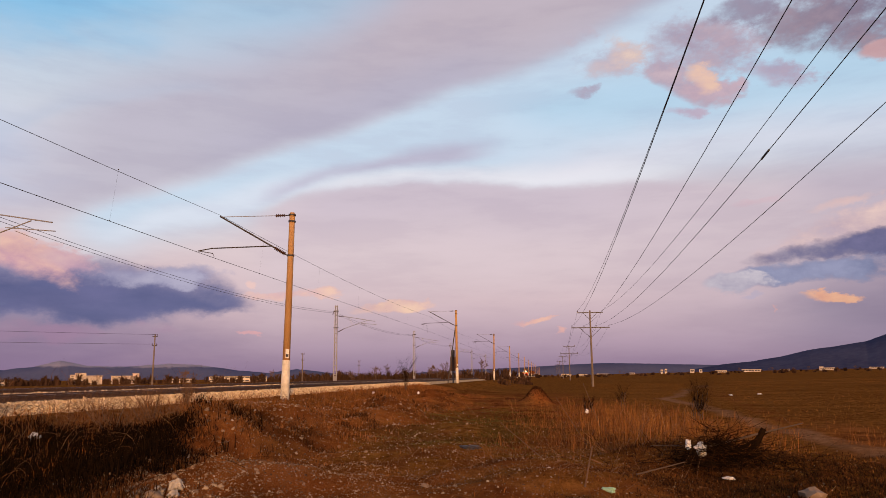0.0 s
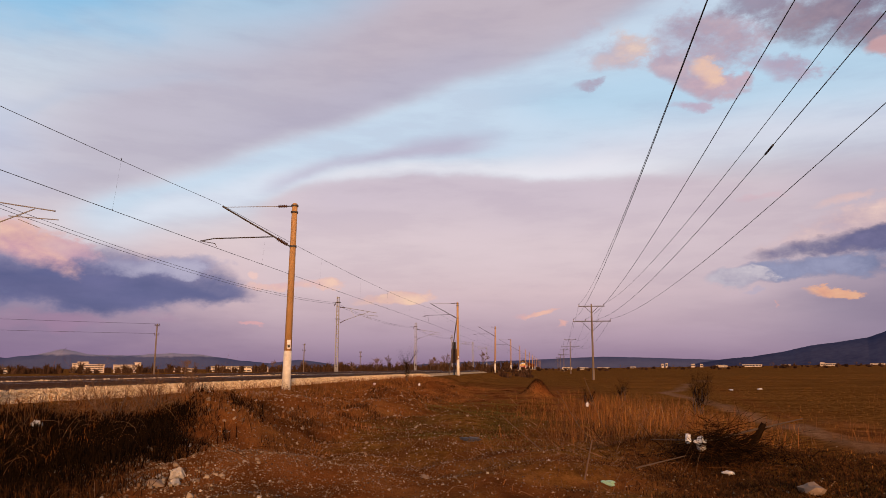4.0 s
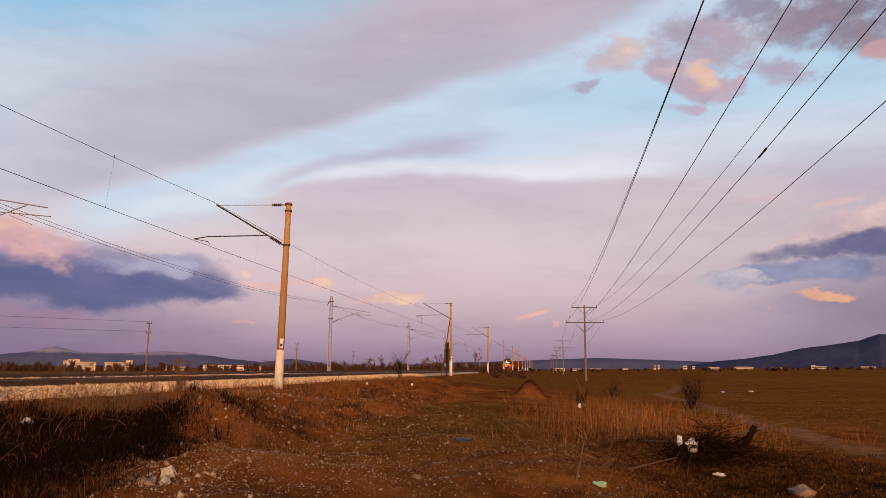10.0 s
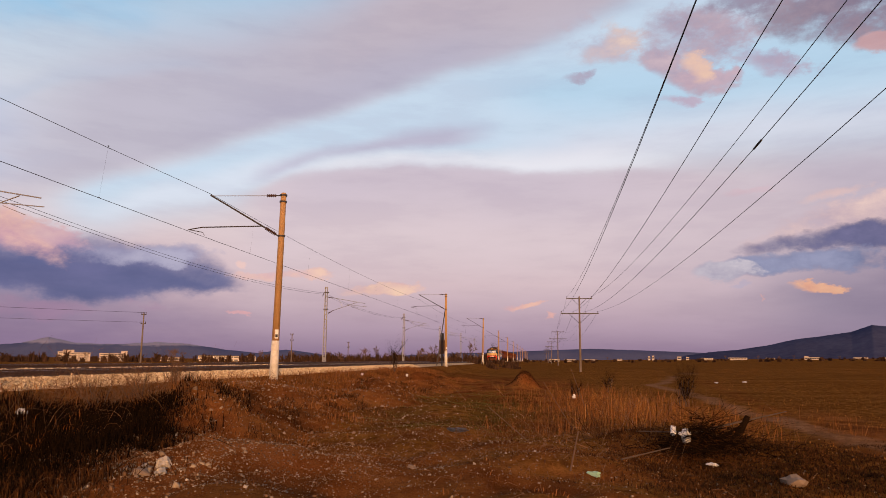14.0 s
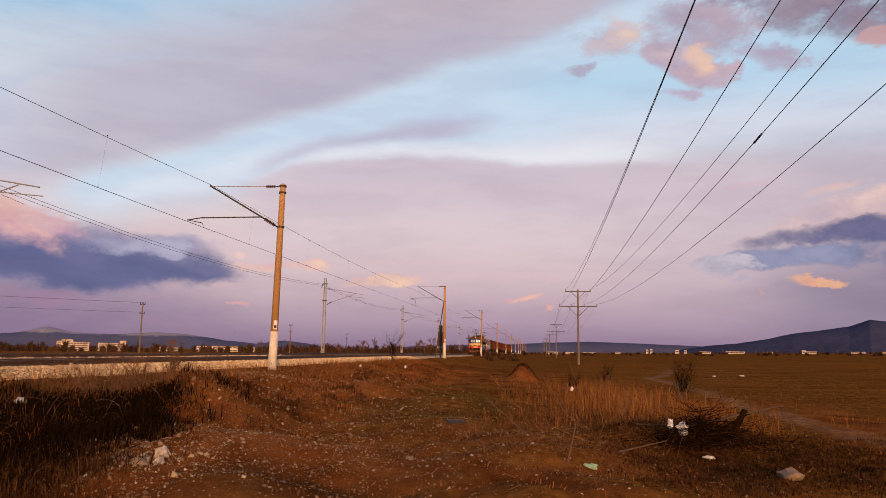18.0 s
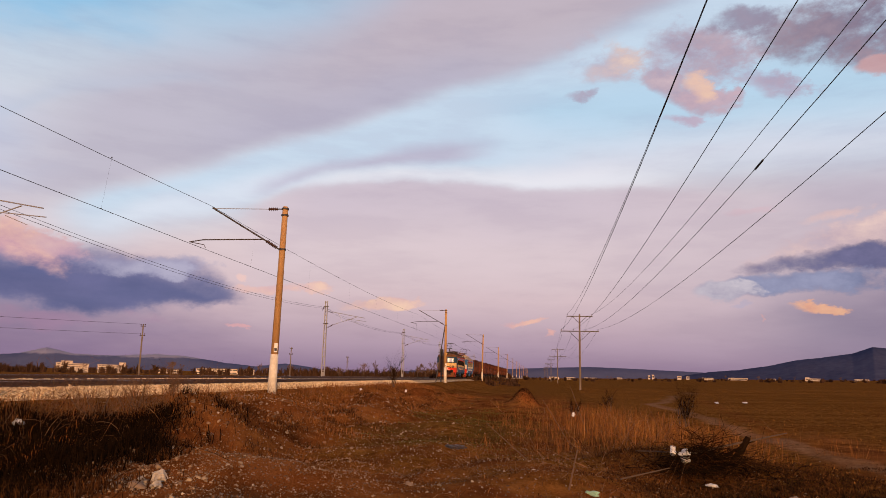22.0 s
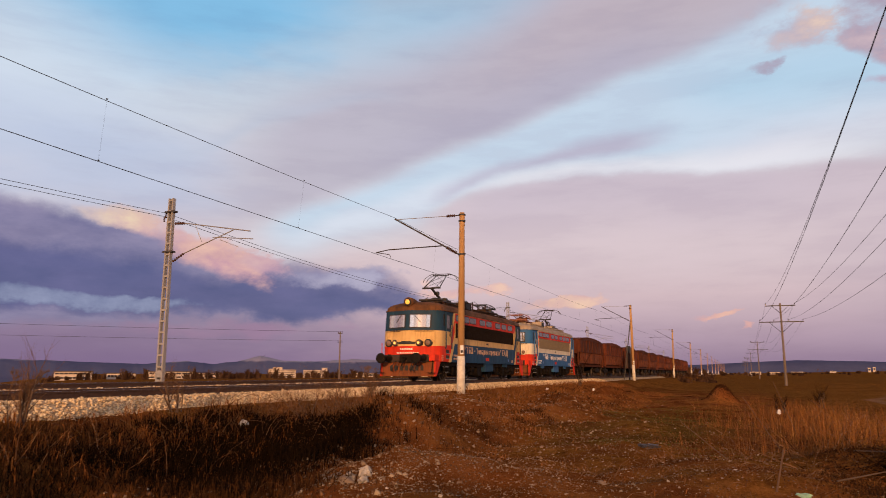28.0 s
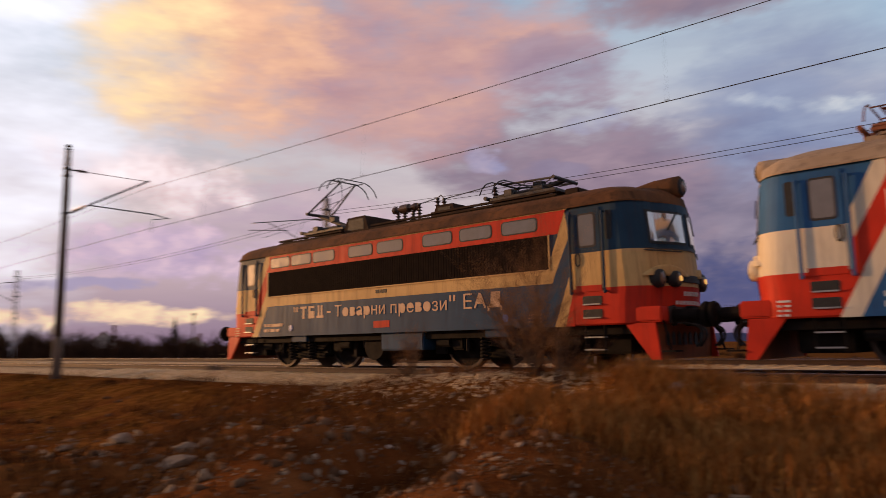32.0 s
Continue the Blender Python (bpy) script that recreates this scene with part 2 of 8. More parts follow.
SHEETS = [
    (raised(STREAK, -0.4), SHEET_LOW, 2.4, 1.2, (-70, -50, 34, 40), 0.95, (212, 230, 249), False),
    ([(40, 30), (-10, 19.4), (-30, 19.4)], [(40, 30), (2, 22.6), (-10, 23.4), (-30, 24)], 1.6, 1.8, (-40, -30, -2, 8), 0.8, (190, 222, 246), False),
    (SHEET_LOW, [(48, 15.5), (40.5, 18.6), (35.9, 20.9), (31.1, 23.1), (26.3, 24.7), (21.5, 26.2), (14.5, 28.8), (8, 33), (-30, 38)], 1.0, 3.0, (-30, -12, 33, 44), 0.95, (202, 194, 210), False),
    ([(32, 17), (12, 23.4), (0, 26), (-25, 31)], [(32, 20), (20, 26), (8, 31), (-25, 38)], 2.0, 3.0, (-30, -12, 8, 28), 0.7, (206, 188, 198), False),
    (raised(SHEET_LOW, 0.3), raised(SHEET_LOW, 3.0), 0.8, 2.2, (0, 8, 22, 32), 0.45, (186, 180, 204), False),
    ([(46, 15.6), (36, 19.6), (26, 21.6)], [(46, 16.6), (36, 20.4), (26, 22.4)], 0.5, 0.7, (24, 30, 40, 48), 0.5, (200, 208, 228), False),
    (raised(VEIL_TOP, -7.5), VEIL_TOP, 4.5, 0.7, (-30, -4, 21, 25), 0.8, (228, 206, 214), False),
    (raised(VEIL_TOP, -3.2), VEIL_TOP, 2.2, 0.6, (-20, 0, 17, 24), 0.6, (210, 194, 210), False),
    (raised(VEIL_TOP, 0.15), raised(STREAK, 0.35), 0.4, 0.8, (-16, -1, 16, 22), 0.95, (246, 244, 252), False),
    (raised(STREAK, -0.1), raised(STREAK, 1.7), 1.2, 1.6, (-40, -20, -4, 5), 0.5, (238, 230, 241), False),
    ([(36, 9.9), (30, 11.1), (26, 12.0), (22, 13.8), (18, 15.1)], [(36, 10.9), (30, 12.6), (26, 13.9), (22, 15.4), (18, 16.2)], 0.6, 0.8, (17, 22, 31, 37), 0.85, (232, 238, 252), False),
    ([(25, 13.2), (20, 15.0), (17, 15.9), (12.4, 16.6), (8, 17.0), (3, 17.3)], [(25, 13.6), (22.5, 14.7), (18.9, 16.0), (14.7, 17.1), (10, 18.1), (6.2, 18.7), (2, 19.2)], 0.45, 0.7, (2, 8, 20, 25), 0.8, (200, 190, 212), False),
    # the long bank beyond the tracks: its body, its dark belly, the paler shelf on it
    ([(70, 3), (60, 3), (50, 3.2), (40.5, 4.2), (33.4, 3.9), (28.4, 4.5), (25, 5.2), (20, 5.4)], [(72, 9.6), (60.9, 11.0), (57, 11.5), (53, 11.6), (49, 11.0), (45, 10.2), (41, 9.0), (37, 8.3), (33, 8.1), (28.5, 7.7), (25.5, 6.7), (22, 5.4)], 0.7, 0.9, (22.8, 25.4, 66, 76), 0.97, ((118, 112, 156), (164, 152, 186)), True),
    ([(70, 4), (60, 4.2), (50, 4.2), (40.5, 4.5), (33.4, 4.0), (28.4, 4.6), (25, 5.2), (20, 5.4)], [(72, 8), (60, 8.6), (52, 8.8), (46, 8.2), (41, 7.2), (36, 7.0), (32, 6.7), (28, 6.3), (25, 5.9), (22, 5.4)], 0.5, 0.8, (22.8, 25.4, 66, 76), 0.96, ((84, 86, 140), (108, 104, 156)), True),
]
CLOUDS = [
    # broken cumulus over the power line
    (-5.4, 24.3, 5.0, 1.9, 12, 1.2, 0.8, 0.95, ((186, 172, 194), (226, 204, 206)), PUFF),
    (-6.8, 24.8, 2.9, 1.5, 20, 1.3, 0.8, 0.95, ((216, 190, 194), (255, 226, 206)), PUFF),
    (-3.4, 22.2, 1.7, 0.5, 0, 1.2, 0.9, 0.85, ((170, 160, 186), (196, 182, 200)), PUFF),
    (-12.2, 24.3, 5.0, 2.7, 10, 1.2, 0.8, 0.94, ((172, 152, 176), (214, 190, 200)), PUFF),
    (-10.8, 22.4, 2.6, 1.4, 30, 1.1, 0.9, 0.95, ((170, 152, 178), (220, 194, 202)), PUFF),
    (-13.6, 20.7, 2.8, 0.9, 10, 1.1, 0.9, 0.9, ((188, 162, 180), (222, 190, 200)), PUFF),
    (-12.9, 21.9, 1.3, 0.9, 60, 1.4, 0.9, 0.9, ((232, 190, 184), (255, 214, 184)), PUFF),
    (-11.2, 19.8, 1.6, 0.5, 0, 1.2, 0.9, 0.8, (206, 178, 198), PUFF),
    (-17.8, 21.3, 2.2, 1.3, 20, 1.2, 0.9, 0.85, ((176, 158, 184), (208, 184, 200)), PUFF),
    (-22.4, 24.8, 6.4, 3.0, 14, 1.0, 0.7, 0.97, ((128, 114, 140), (176, 154, 168)), PUFF),
    (-16.6, 26.6, 4.0, 1.4, 0, 1.2, 0.9, 0.8, ((132, 122, 150), (170, 156, 176)), PUFF),
    (-23.9, 21.5, 1.3, 0.6, 0, 1.1, 0.9, 0.9, (216, 170, 172), PUFF),
    # the dark bank over the hill
    (-22.6, 10.1, 7.6, 1.6, -12, 0.9, 0.7, 0.95, ((204, 176, 190), (246, 212, 204)), PUFF),
    (-23.4, 8.7, 8.4, 1.15, -3, 0.9, 0.5, 0.98, ((86, 84, 128), (122, 114, 156)), PUFF),
    (-21.4, 6.9, 7.4, 1.0, 0, 1.0, 0.8, 0.92, ((112, 118, 160), (160, 160, 194)), PUFF),
    (-14.2, 6.6, 2.4, 0.75, 0, 0.9, 0.9, 0.95, ((170, 160, 186), (226, 214, 222)), PUFF),
    (-15.6, 5.6, 1.0, 0.25, 0, 1.1, 0.9, 0.7, (190, 176, 200), PUFF),
    (-19.8, 5.0, 2.0, 0.36, 3, 0.9, 0.8, 1.0, ((230, 160, 140), (255, 200, 160)), PUFF),
    (-16.6, 4.6, 0.4, 0.2, 60, 1.1, 0.8, 0.8, (226, 170, 170), PUFF),
    (-16.5, 12.6, 2.2, 0.5, -4, 1.2, 0.9, 0.6, (226, 190, 200), PUFF),
    (-22.0, 12.0, 3.0, 0.6, -16, 1.2, 0.9, 0.75, (240, 200, 194), PUFF),
    # the dark bank beyond the tracks, its top lit
    (44.8, 10.6, 6.0, 1.15, 14, 1.1, 0.5, 0.98, ((236, 188, 184), (255, 232, 196)), PUFF),
    (40.6, 8.9, 6.0, 1.7, 22, 1.1, 0.55, 0.98, ((214, 160, 176), (255, 206, 184)), PUFF),
    (36.4, 8.0, 3.0, 0.9, 12, 1.2, 0.7, 0.9, ((210, 164, 184), (238, 196, 192)), PUFF),
    (30.4, 7.6, 6.0, 0.9, -6, 1.1, 0.6, 0.85, ((150, 144, 182), (190, 182, 208)), PUFF),
    (53, 5.0, 13, 0.8, 0, 0.9, 0.7, 0.9, ((116, 124, 166), (152, 158, 194)), PUFF),
    (38, 3.3, 9, 0.8, 0, 1.2, 0.8, 0.6, (168, 128, 164), PUFF),
    (20.0, 6.4, 4.8, 0.5, -4, 0.9, 0.9, 0.95, ((228, 180, 188), (255, 210, 190)), PUFF),
    (23.4, 7.1, 0.8, 0.35, 0, 1.0, 0.9, 0.9, (248, 206, 200), PUFF),
    (12.9, 5.3, 4.0, 0.62, -2, 0.9, 0.9, 0.95, ((228, 180, 184), (255, 212, 186)), PUFF),
    (0.2, 4.2, 2.6, 0.24, -1, 0.9, 0.8, 0.95, ((226, 172, 176), (255, 200, 176)), PUFF),
    (-1.0, 3.3, 0.6, 0.22, 0, 0.9, 0.8, 0.8, (244, 180, 172), PUFF),
    (24.3, 3.3, 0.9, 0.2, 0, 0.9, 0.8, 0.8, (238, 174, 180), PUFF),
    # over the loco's way
    (76, 5.8, 22, 4.0, 0, 0.7, 0.25, 1.0, ((76, 80, 128), (106, 106, 152)), MASS),
    (74, 9.0, 16, 0.9, 0, 1.1, 0.6, 0.9, ((124, 128, 172), (168, 166, 200)), PUFF),
    (80, 4.2, 14, 0.9, 0, 1.1, 0.7, 0.8, ((92, 96, 146), (120, 122, 168)), PUFF),
    (78, 2.2, 14, 0.7, 0, 1.2, 0.7, 0.8, (142, 118, 150), PUFF),
    (93, 2.6, 9, 0.7, 0, 1.1, 0.9, 0.7, (206, 172, 184), PUFF),
    # the broken sky to the rear
    (112, 10, 16, 9, 0, 1.0, 0.5, 0.95, ((136, 126, 156), (190, 172, 192)), MASS),
    (104, 17, 11, 7.5, 10, 1.5, 0.5, 0.92, ((128, 144, 192), (186, 196, 224)), MASS),
    (104.0, 17.0, 5.2, 0.95, 12, 1.3, 0.7, 0.95, ((190, 204, 230), (250, 252, 255)), PUFF),
    (93, 13, 6, 5, 0, 1.2, 0.5, 0.8, (232, 226, 240), SOFT),
    (108, 4.2, 10, 3.4, 0, 1.2, 0.8, 0.95, ((66, 74, 134), (100, 102, 156)), PUFF),
    (108, 26.0, 13, 2.8, -2, 1.0, 0.5, 0.95, ((158, 138, 160), (200, 164, 170)), MASS),
    (122, 13, 12, 8.5, 0, 1.0, 0.6, 0.95, ((138, 118, 146), (192, 164, 180)), MASS),
    (135, 22.5, 18, 9.0, -6, 1.0, 0.35, 0.97, ((212, 162, 172), (250, 196, 182)), MASS),
    (120, 20.5, 9, 3.4, 10, 1.1, 0.7, 0.85, ((176, 150, 174), (208, 178, 192)), MASS),
    (118, 16.8, 4, 1.0, 0, 1.2, 0.9, 0.7, (190, 190, 222), PUFF),
    (122, 13.6, 3.5, 0.9, 0, 1.1, 0.9, 0.7, ((146, 132, 164), (176, 158, 184)), PUFF),
    (127, 14.7, 2.5, 1.0, 10, 1.1, 0.9, 0.8, ((170, 170, 214), (226, 200, 214)), PUFF),
    (122, 6.2, 6, 0.6, 0, 1.1, 0.9, 0.7, (220, 172, 178), PUFF),
    (128, 4, 12, 2.0, 0, 1.1, 0.9, 0.8, ((128, 114, 158), (176, 150, 182)), PUFF),
    (140, 9, 14, 4.0, 0, 1.0, 0.7, 0.9, ((206, 176, 200), (250, 222, 226)), MASS),
    (173, 16, 20, 24, 0, 1.1, 0.4, 0.98, (300, 298, 312), SOFT),
    (150, 26, 11, 13, -6, 1.2, 0.5, 0.97, ((262, 198, 168), (300, 236, 190)), MASS),
    (155, 24, 7, 9.0, 0, 1.8, 0.5, 0.9, ((302, 256, 196), (316, 286, 216)), MASS),
    (154, 13.0, 9, 3.0, 4, 1.4, 0.6, 0.9, ((272, 226, 224), (312, 298, 302)), PUFF),
    (153, 7, 12, 2.4, 0, 1.1, 0.8, 0.9, ((206, 178, 220), (270, 232, 244)), PUFF),
    (158, 4.6, 6, 0.6, 0, 1.1, 0.9, 0.9, (186, 170, 210), PUFF),
    (157, 2.4, 16, 1.0, 0, 1.1, 0.9, 0.85, ((270, 224, 196), (316, 284, 226)), PUFF),
    # the sky behind, never turned to
    (-80, 14, 45, 8, 0, 1.0, 0.9, 0.8, (176, 166, 196), PUFF),
    (-150, 10, 30, 9, 0, 1.0, 0.9, 0.8, (300, 250, 236), PUFF),
]


def lay(rows, cover):
    """Lays each row's cloud over the sky."""
    global sky
    for row in rows:
        mask, colour, lit = cover(row)
        dark, light = colour if isinstance(colour[0], tuple) else (colour, None)
        sky = over(sky, dark, mask)
        if light:
            sky = over(sky, light, wmath("MULTIPLY", mask, lit))


lay(CLEAR_PARTS, lambda r: (bank(*r[:8], r[9]), r[8], LIT))
lay(SHEETS, lambda r: (region(*r[:6], r[7]), r[6], LIT_M))
lay(CLOUDS, lambda r: (bank(*r[:8], r[9]), r[8], LIT_M if r[9] == MASS else LIT))
# thin grain in the cloud sheets, and the clear sky's own light over all
_grain = wt.nodes.new("ShaderNodeMix")
_grain.data_type, _grain.blend_type = "RGBA", "MULTIPLY"
_grain.inputs[0].default_value = 1.0
wt.links.new(sky, _grain.inputs[6])
wt.links.new(ramp(WISP, 0.2, 0.8, [(0.2, (246, 245, 247)), (0.5, (252, 252, 252)), (0.8, (255, 255, 255))]), _grain.inputs[7])
_add = wt.nodes.new("ShaderNodeMix")
_add.data_type, _add.blend_type = "RGBA", "ADD"
_add.inputs[0].default_value = 0.01
wt.links.new(_grain.outputs[2], _add.inputs[6])
wt.links.new(clear.outputs[0], _add.inputs[7])
_low = wt.nodes.new("ShaderNodeMapRange")
wt.links.new(_el, _low.inputs[0])
_low.inputs[1].default_value, _low.inputs[2].default_value = -1.5, -0.3
_fade = over(ramp(_el, -90.0, 0.0, [(-90, (70, 52, 40)), (0, (90, 70, 60))]), _add.outputs[2], _low.outputs[0])
_bg = wt.nodes.new("ShaderNodeBackground")
_bg.inputs[1].default_value = 1.0
wt.links.new(_fade, _bg.inputs[0])
_out = wt.nodes.new("ShaderNodeOutputWorld")
wt.links.new(_bg.outputs[0], _out.inputs[0])


# ---- materials ----
class Mat:
    """A node material being put together."""

    def __init__(self, name, rough=0.8, metal=0.0, spec=0.5):
        self.m = bpy.data.materials.new(name)
        self.m.use_nodes = True
        self.t = self.m.node_tree
        self.b = self.t.nodes["Principled BSDF"]
        self.b.inputs["Roughness"].default_value, self.b.inputs["Metallic"].default_value = rough, metal
        self.b.inputs["Specular IOR Level"].default_value = spec
        self.co = self.t.nodes.new("ShaderNodeTexCoord")

    def noise(self, scale, detail=4, rough=0.6, stretch=(1, 1, 1), space="Object"):
        mp = self.t.nodes.new("ShaderNodeMapping")
        mp.inputs["Scale"].default_value = stretch
        self.t.links.new(self.co.outputs[space], mp.inputs[0])
        n = self.t.nodes.new("ShaderNodeTexNoise")
        n.inputs["Scale"].default_value, n.inputs["Detail"].default_value, n.inputs["Roughness"].default_value = scale, detail, rough
        self.t.links.new(mp.outputs[0], n.inputs["Vector"])
        return n.outputs["Fac"]

    def ramp(self, fac, stops):
        r = self.t.nodes.new("ShaderNodeValToRGB")
        while len(r.color_ramp.elements) < len(stops):
            r.color_ramp.elements.new(0.5)
        for e, (p, c) in zip(r.color_ramp.elements, stops):
            e.position, e.color = p, (*c, 1) if len(c) == 3 else c
        self.t.links.new(fac, r.inputs[0])
        return r.outputs[0]

    def mix(self, fac, a, b, kind="MIX"):
        x = self.t.nodes.new("ShaderNodeMix")
        x.data_type, x.blend_type = "RGBA", kind
        for i, v in ((0, fac), (6, a), (7, b)):
            if isinstance(v, (int, float)):
                x.inputs[i].default_value = v
            elif isinstance(v, tuple):
                x.inputs[i].default_value = (*v, 1)
            else:
                self.t.links.new(v, x.inputs[i])
        return x.outputs[2]

    def info(self, kind="Random"):
        return self.t.nodes.new("ShaderNodeObjectInfo").outputs[kind]

    def island(self):
        return self.t.nodes.new("ShaderNodeNewGeometry").outputs["Random Per Island"]

    def colour(self, v):
        if isinstance(v, tuple):
            self.b.inputs["Base Color"].default_value = (*v, 1)
        else:
            self.t.links.new(v, self.b.inputs["Base Color"])
        return self

    def gloss(self, fac, low, high):
        mr = self.t.nodes.new("ShaderNodeMapRange")
        self.t.links.new(fac, mr.inputs[0])
        mr.inputs[3].default_value, mr.inputs[4].default_value = low, high
        self.t.links.new(mr.outputs[0], self.b.inputs["Roughness"])
        return self

    def bump(self, fac, strength=0.4, distance=0.02):
        n = self.t.nodes.new("ShaderNodeBump")
        n.inputs["Strength"].default_value, n.inputs["Distance"].default_value = strength, distance
        self.t.links.new(fac, n.inputs["Height"])
        self.t.links.new(n.outputs[0], self.b.inputs["Normal"])
        return self

    def glow(self, colour, strength):
        self.b.inputs["Emission Color"].default_value = (*colour, 1)
        self.b.inputs["Emission Strength"].default_value = strength
        return self


def plain(name, a, b, scale=6.0, rough=0.75, metal=0.0, bump=0.25, dist=0.01, detail=6, stretch=(1, 1, 1), fine=60.0, spec=0.5):
    """Two shades of a surface mingled at two scales, with a fine relief."""
    m = Mat(name, rough, metal, spec)
    n, k = m.noise(scale, detail, 0.6, stretch), m.noise(fine, 4, 0.6, stretch)
    c = m.mix(0.25, m.ramp(n, [(0.3, a), (0.7, b)]), m.ramp(k, [(0.3, a), (0.7, b)]))
    m.colour(c).gloss(n, min(1, rough + 0.12), max(0.05, rough - 0.12)).bump(k, bump, dist)
    return m.m


def varied(name, shades, rough=0.9, island=True, bump_scale=30.0):
    """One shade of the row for each piece."""
    m = Mat(name, rough, 0.0, 0.05)
    r = m.ramp(m.island() if island else m.info(), [(i / max(1, len(shades) - 1), s) for i, s in enumerate(shades)])
    n = m.noise(bump_scale, 3)
    m.colour(m.mix(0.5, r, m.ramp(n, [(0.2, (0.55, 0.55, 0.55)), (0.8, (1, 1, 1))]), "MULTIPLY")).bump(n, 0.3, 0.01)
    return m.m


CONCRETE = plain("concrete", (0.30, 0.27, 0.23), (0.42, 0.39, 0.34), 1.4, 0.85, stretch=(1, 1, 0.5))
WHITEWASH = plain("whitewash", (0.50, 0.46, 0.38), (0.80, 0.77, 0.70), 5.0, 0.85)
STEEL_DARK = plain("dark_steel", (0.03, 0.03, 0.03), (0.07, 0.06, 0.055), 9.0, 0.6, 0.3)
GALVANISED = plain("galvanised_steel", (0.30, 0.30, 0.31), (0.42, 0.42, 0.42), 6.0, 0.5, 0.6)
WIRE = plain("weathered_wire", (0.02, 0.02, 0.02), (0.04, 0.035, 0.03), 20.0, 0.6, 0.3)
CERAMIC = plain("brown_ceramic", (0.045, 0.022, 0.014), (0.085, 0.040, 0.024), 8.0, 0.3)
POLE_WOOD = plain("weathered_pole_wood", (0.10, 0.075, 0.055), (0.19, 0.15, 0.12), 3.0, 0.9, stretch=(1, 1, 0.15))
RAIL_SIDE = plain("rusty_rail", (0.030, 0.015, 0.010), (0.066, 0.030, 0.017), 8.0, 0.8)
RAIL_TOP = plain("worn_rail_head", (0.40, 0.36, 0.33), (0.60, 0.56, 0.52), 12.0, 0.25, 0.9, 0.05)
SLEEPER = plain("concrete_sleeper", (0.07, 0.055, 0.045), (0.15, 0.12, 0.10), 3.0, 0.9)
BALLAST = varied("ballast_stone", [(0.66, 0.47, 0.26), (0.84, 0.66, 0.41), (0.50, 0.34, 0.18), (0.90, 0.76, 0.52), (0.74, 0.57, 0.35)])
RUBBLE = varied("rubble_stone", [(0.13, 0.070, 0.036), (0.22, 0.13, 0.075), (0.085, 0.045, 0.024), (0.36, 0.27, 0.18), (0.17, 0.085, 0.042)])

m = Mat("earth_and_dry_turf", 1.0, 0.0, 0.0)
_big, _mid, _fin, _grit = m.noise(0.09, 5), m.noise(0.55, 6), m.noise(4.0, 7, 0.65), m.noise(30.0, 5, 0.7)
_earth = m.ramp(_mid, [(0.30, (0.082, 0.030, 0.010)), (0.5, (0.245, 0.088, 0.027)), (0.72, (0.44, 0.185, 0.064))])
_turf = m.ramp(_fin, [(0.30, (0.070, 0.032, 0.009)), (0.5, (0.20, 0.088, 0.020)), (0.72, (0.35, 0.165, 0.042))])
_green = m.ramp(_fin, [(0.3, (0.035, 0.034, 0.010)), (0.7, (0.085, 0.070, 0.022))])
_c = m.mix(m.ramp(_mid, [(0.42, (0, 0, 0)), (0.58, (1, 1, 1))]), _earth, _turf)
_att = m.t.nodes.new("ShaderNodeAttribute")
_att.attribute_name = "cover"
_as = m.t.nodes.new("ShaderNodeSeparateColor")
m.t.links.new(_att.outputs["Color"], _as.inputs[0])
_c = m.mix(_as.outputs[0], _c, _turf)
_c = m.mix(_as.outputs[1], _c, _earth)
_c = m.mix(_as.outputs[2], _c, _green)
_c = m.mix(_att.outputs["Alpha"], _c, m.ramp(_fin, [(0.3, (0.20, 0.105, 0.050)), (0.7, (0.36, 0.205, 0.110))]))
_c = m.mix(0.5, _c, m.ramp(m.noise(0.28, 7, 0.6, (0.22, 1, 1)), [(0.36, (0.42, 0.40, 0.38)), (0.58, (1, 1, 1))]), "MULTIPLY")
_c = m.mix(0.7, _c, m.ramp(_grit, [(0.3, (0.44, 0.41, 0.38)), (0.66, (1, 1, 1))]), "MULTIPLY")
m.colour(_c).bump(m.mix(0.5, _fin, _grit), 1.0, 0.07)
EARTH = m.m


# ---- building helpers ----
def part(name, bm, material, parent=None, label="", smooth=False):
    """Links a bmesh as one mesh object, under a thing or a part."""
    me = bpy.data.meshes.new(name)
    bm.to_mesh(me)
    bm.free()
    if smooth:
        me.shade_smooth()
    me.materials.append(material)
    ob = new(name, me)
    ob.parent = parent
    if label:
        ob["label"] = label
    return ob


def soup(name, verts, faces, material, parent=None, smooth=False):
    """A mesh object from arrays that a formula made."""
    me = bpy.data.meshes.new(name)
    verts, faces = np.asarray(verts, dtype=np.float32), np.asarray(faces, dtype=np.int32)
    k = faces.shape[1]
    me.vertices.add(len(verts))
    me.vertices.foreach_set("co", verts.ravel())
    me.loops.add(faces.size)
    me.loops.foreach_set("vertex_index", faces.ravel())
    me.polygons.add(len(faces))
    me.polygons.foreach_set("loop_start", np.arange(0, faces.size, k, dtype=np.int32))
    me.update(calc_edges=True)
    if smooth:
        me.shade_smooth()
    me.materials.append(material)
    ob = new(name, me)
    ob.parent = parent
    return ob


def base(name, at=(0, 0, 0), turn=0.0):
    ob = new(name)
    ob.matrix_basis = pose(*at, 0, 0, turn)
    return ob


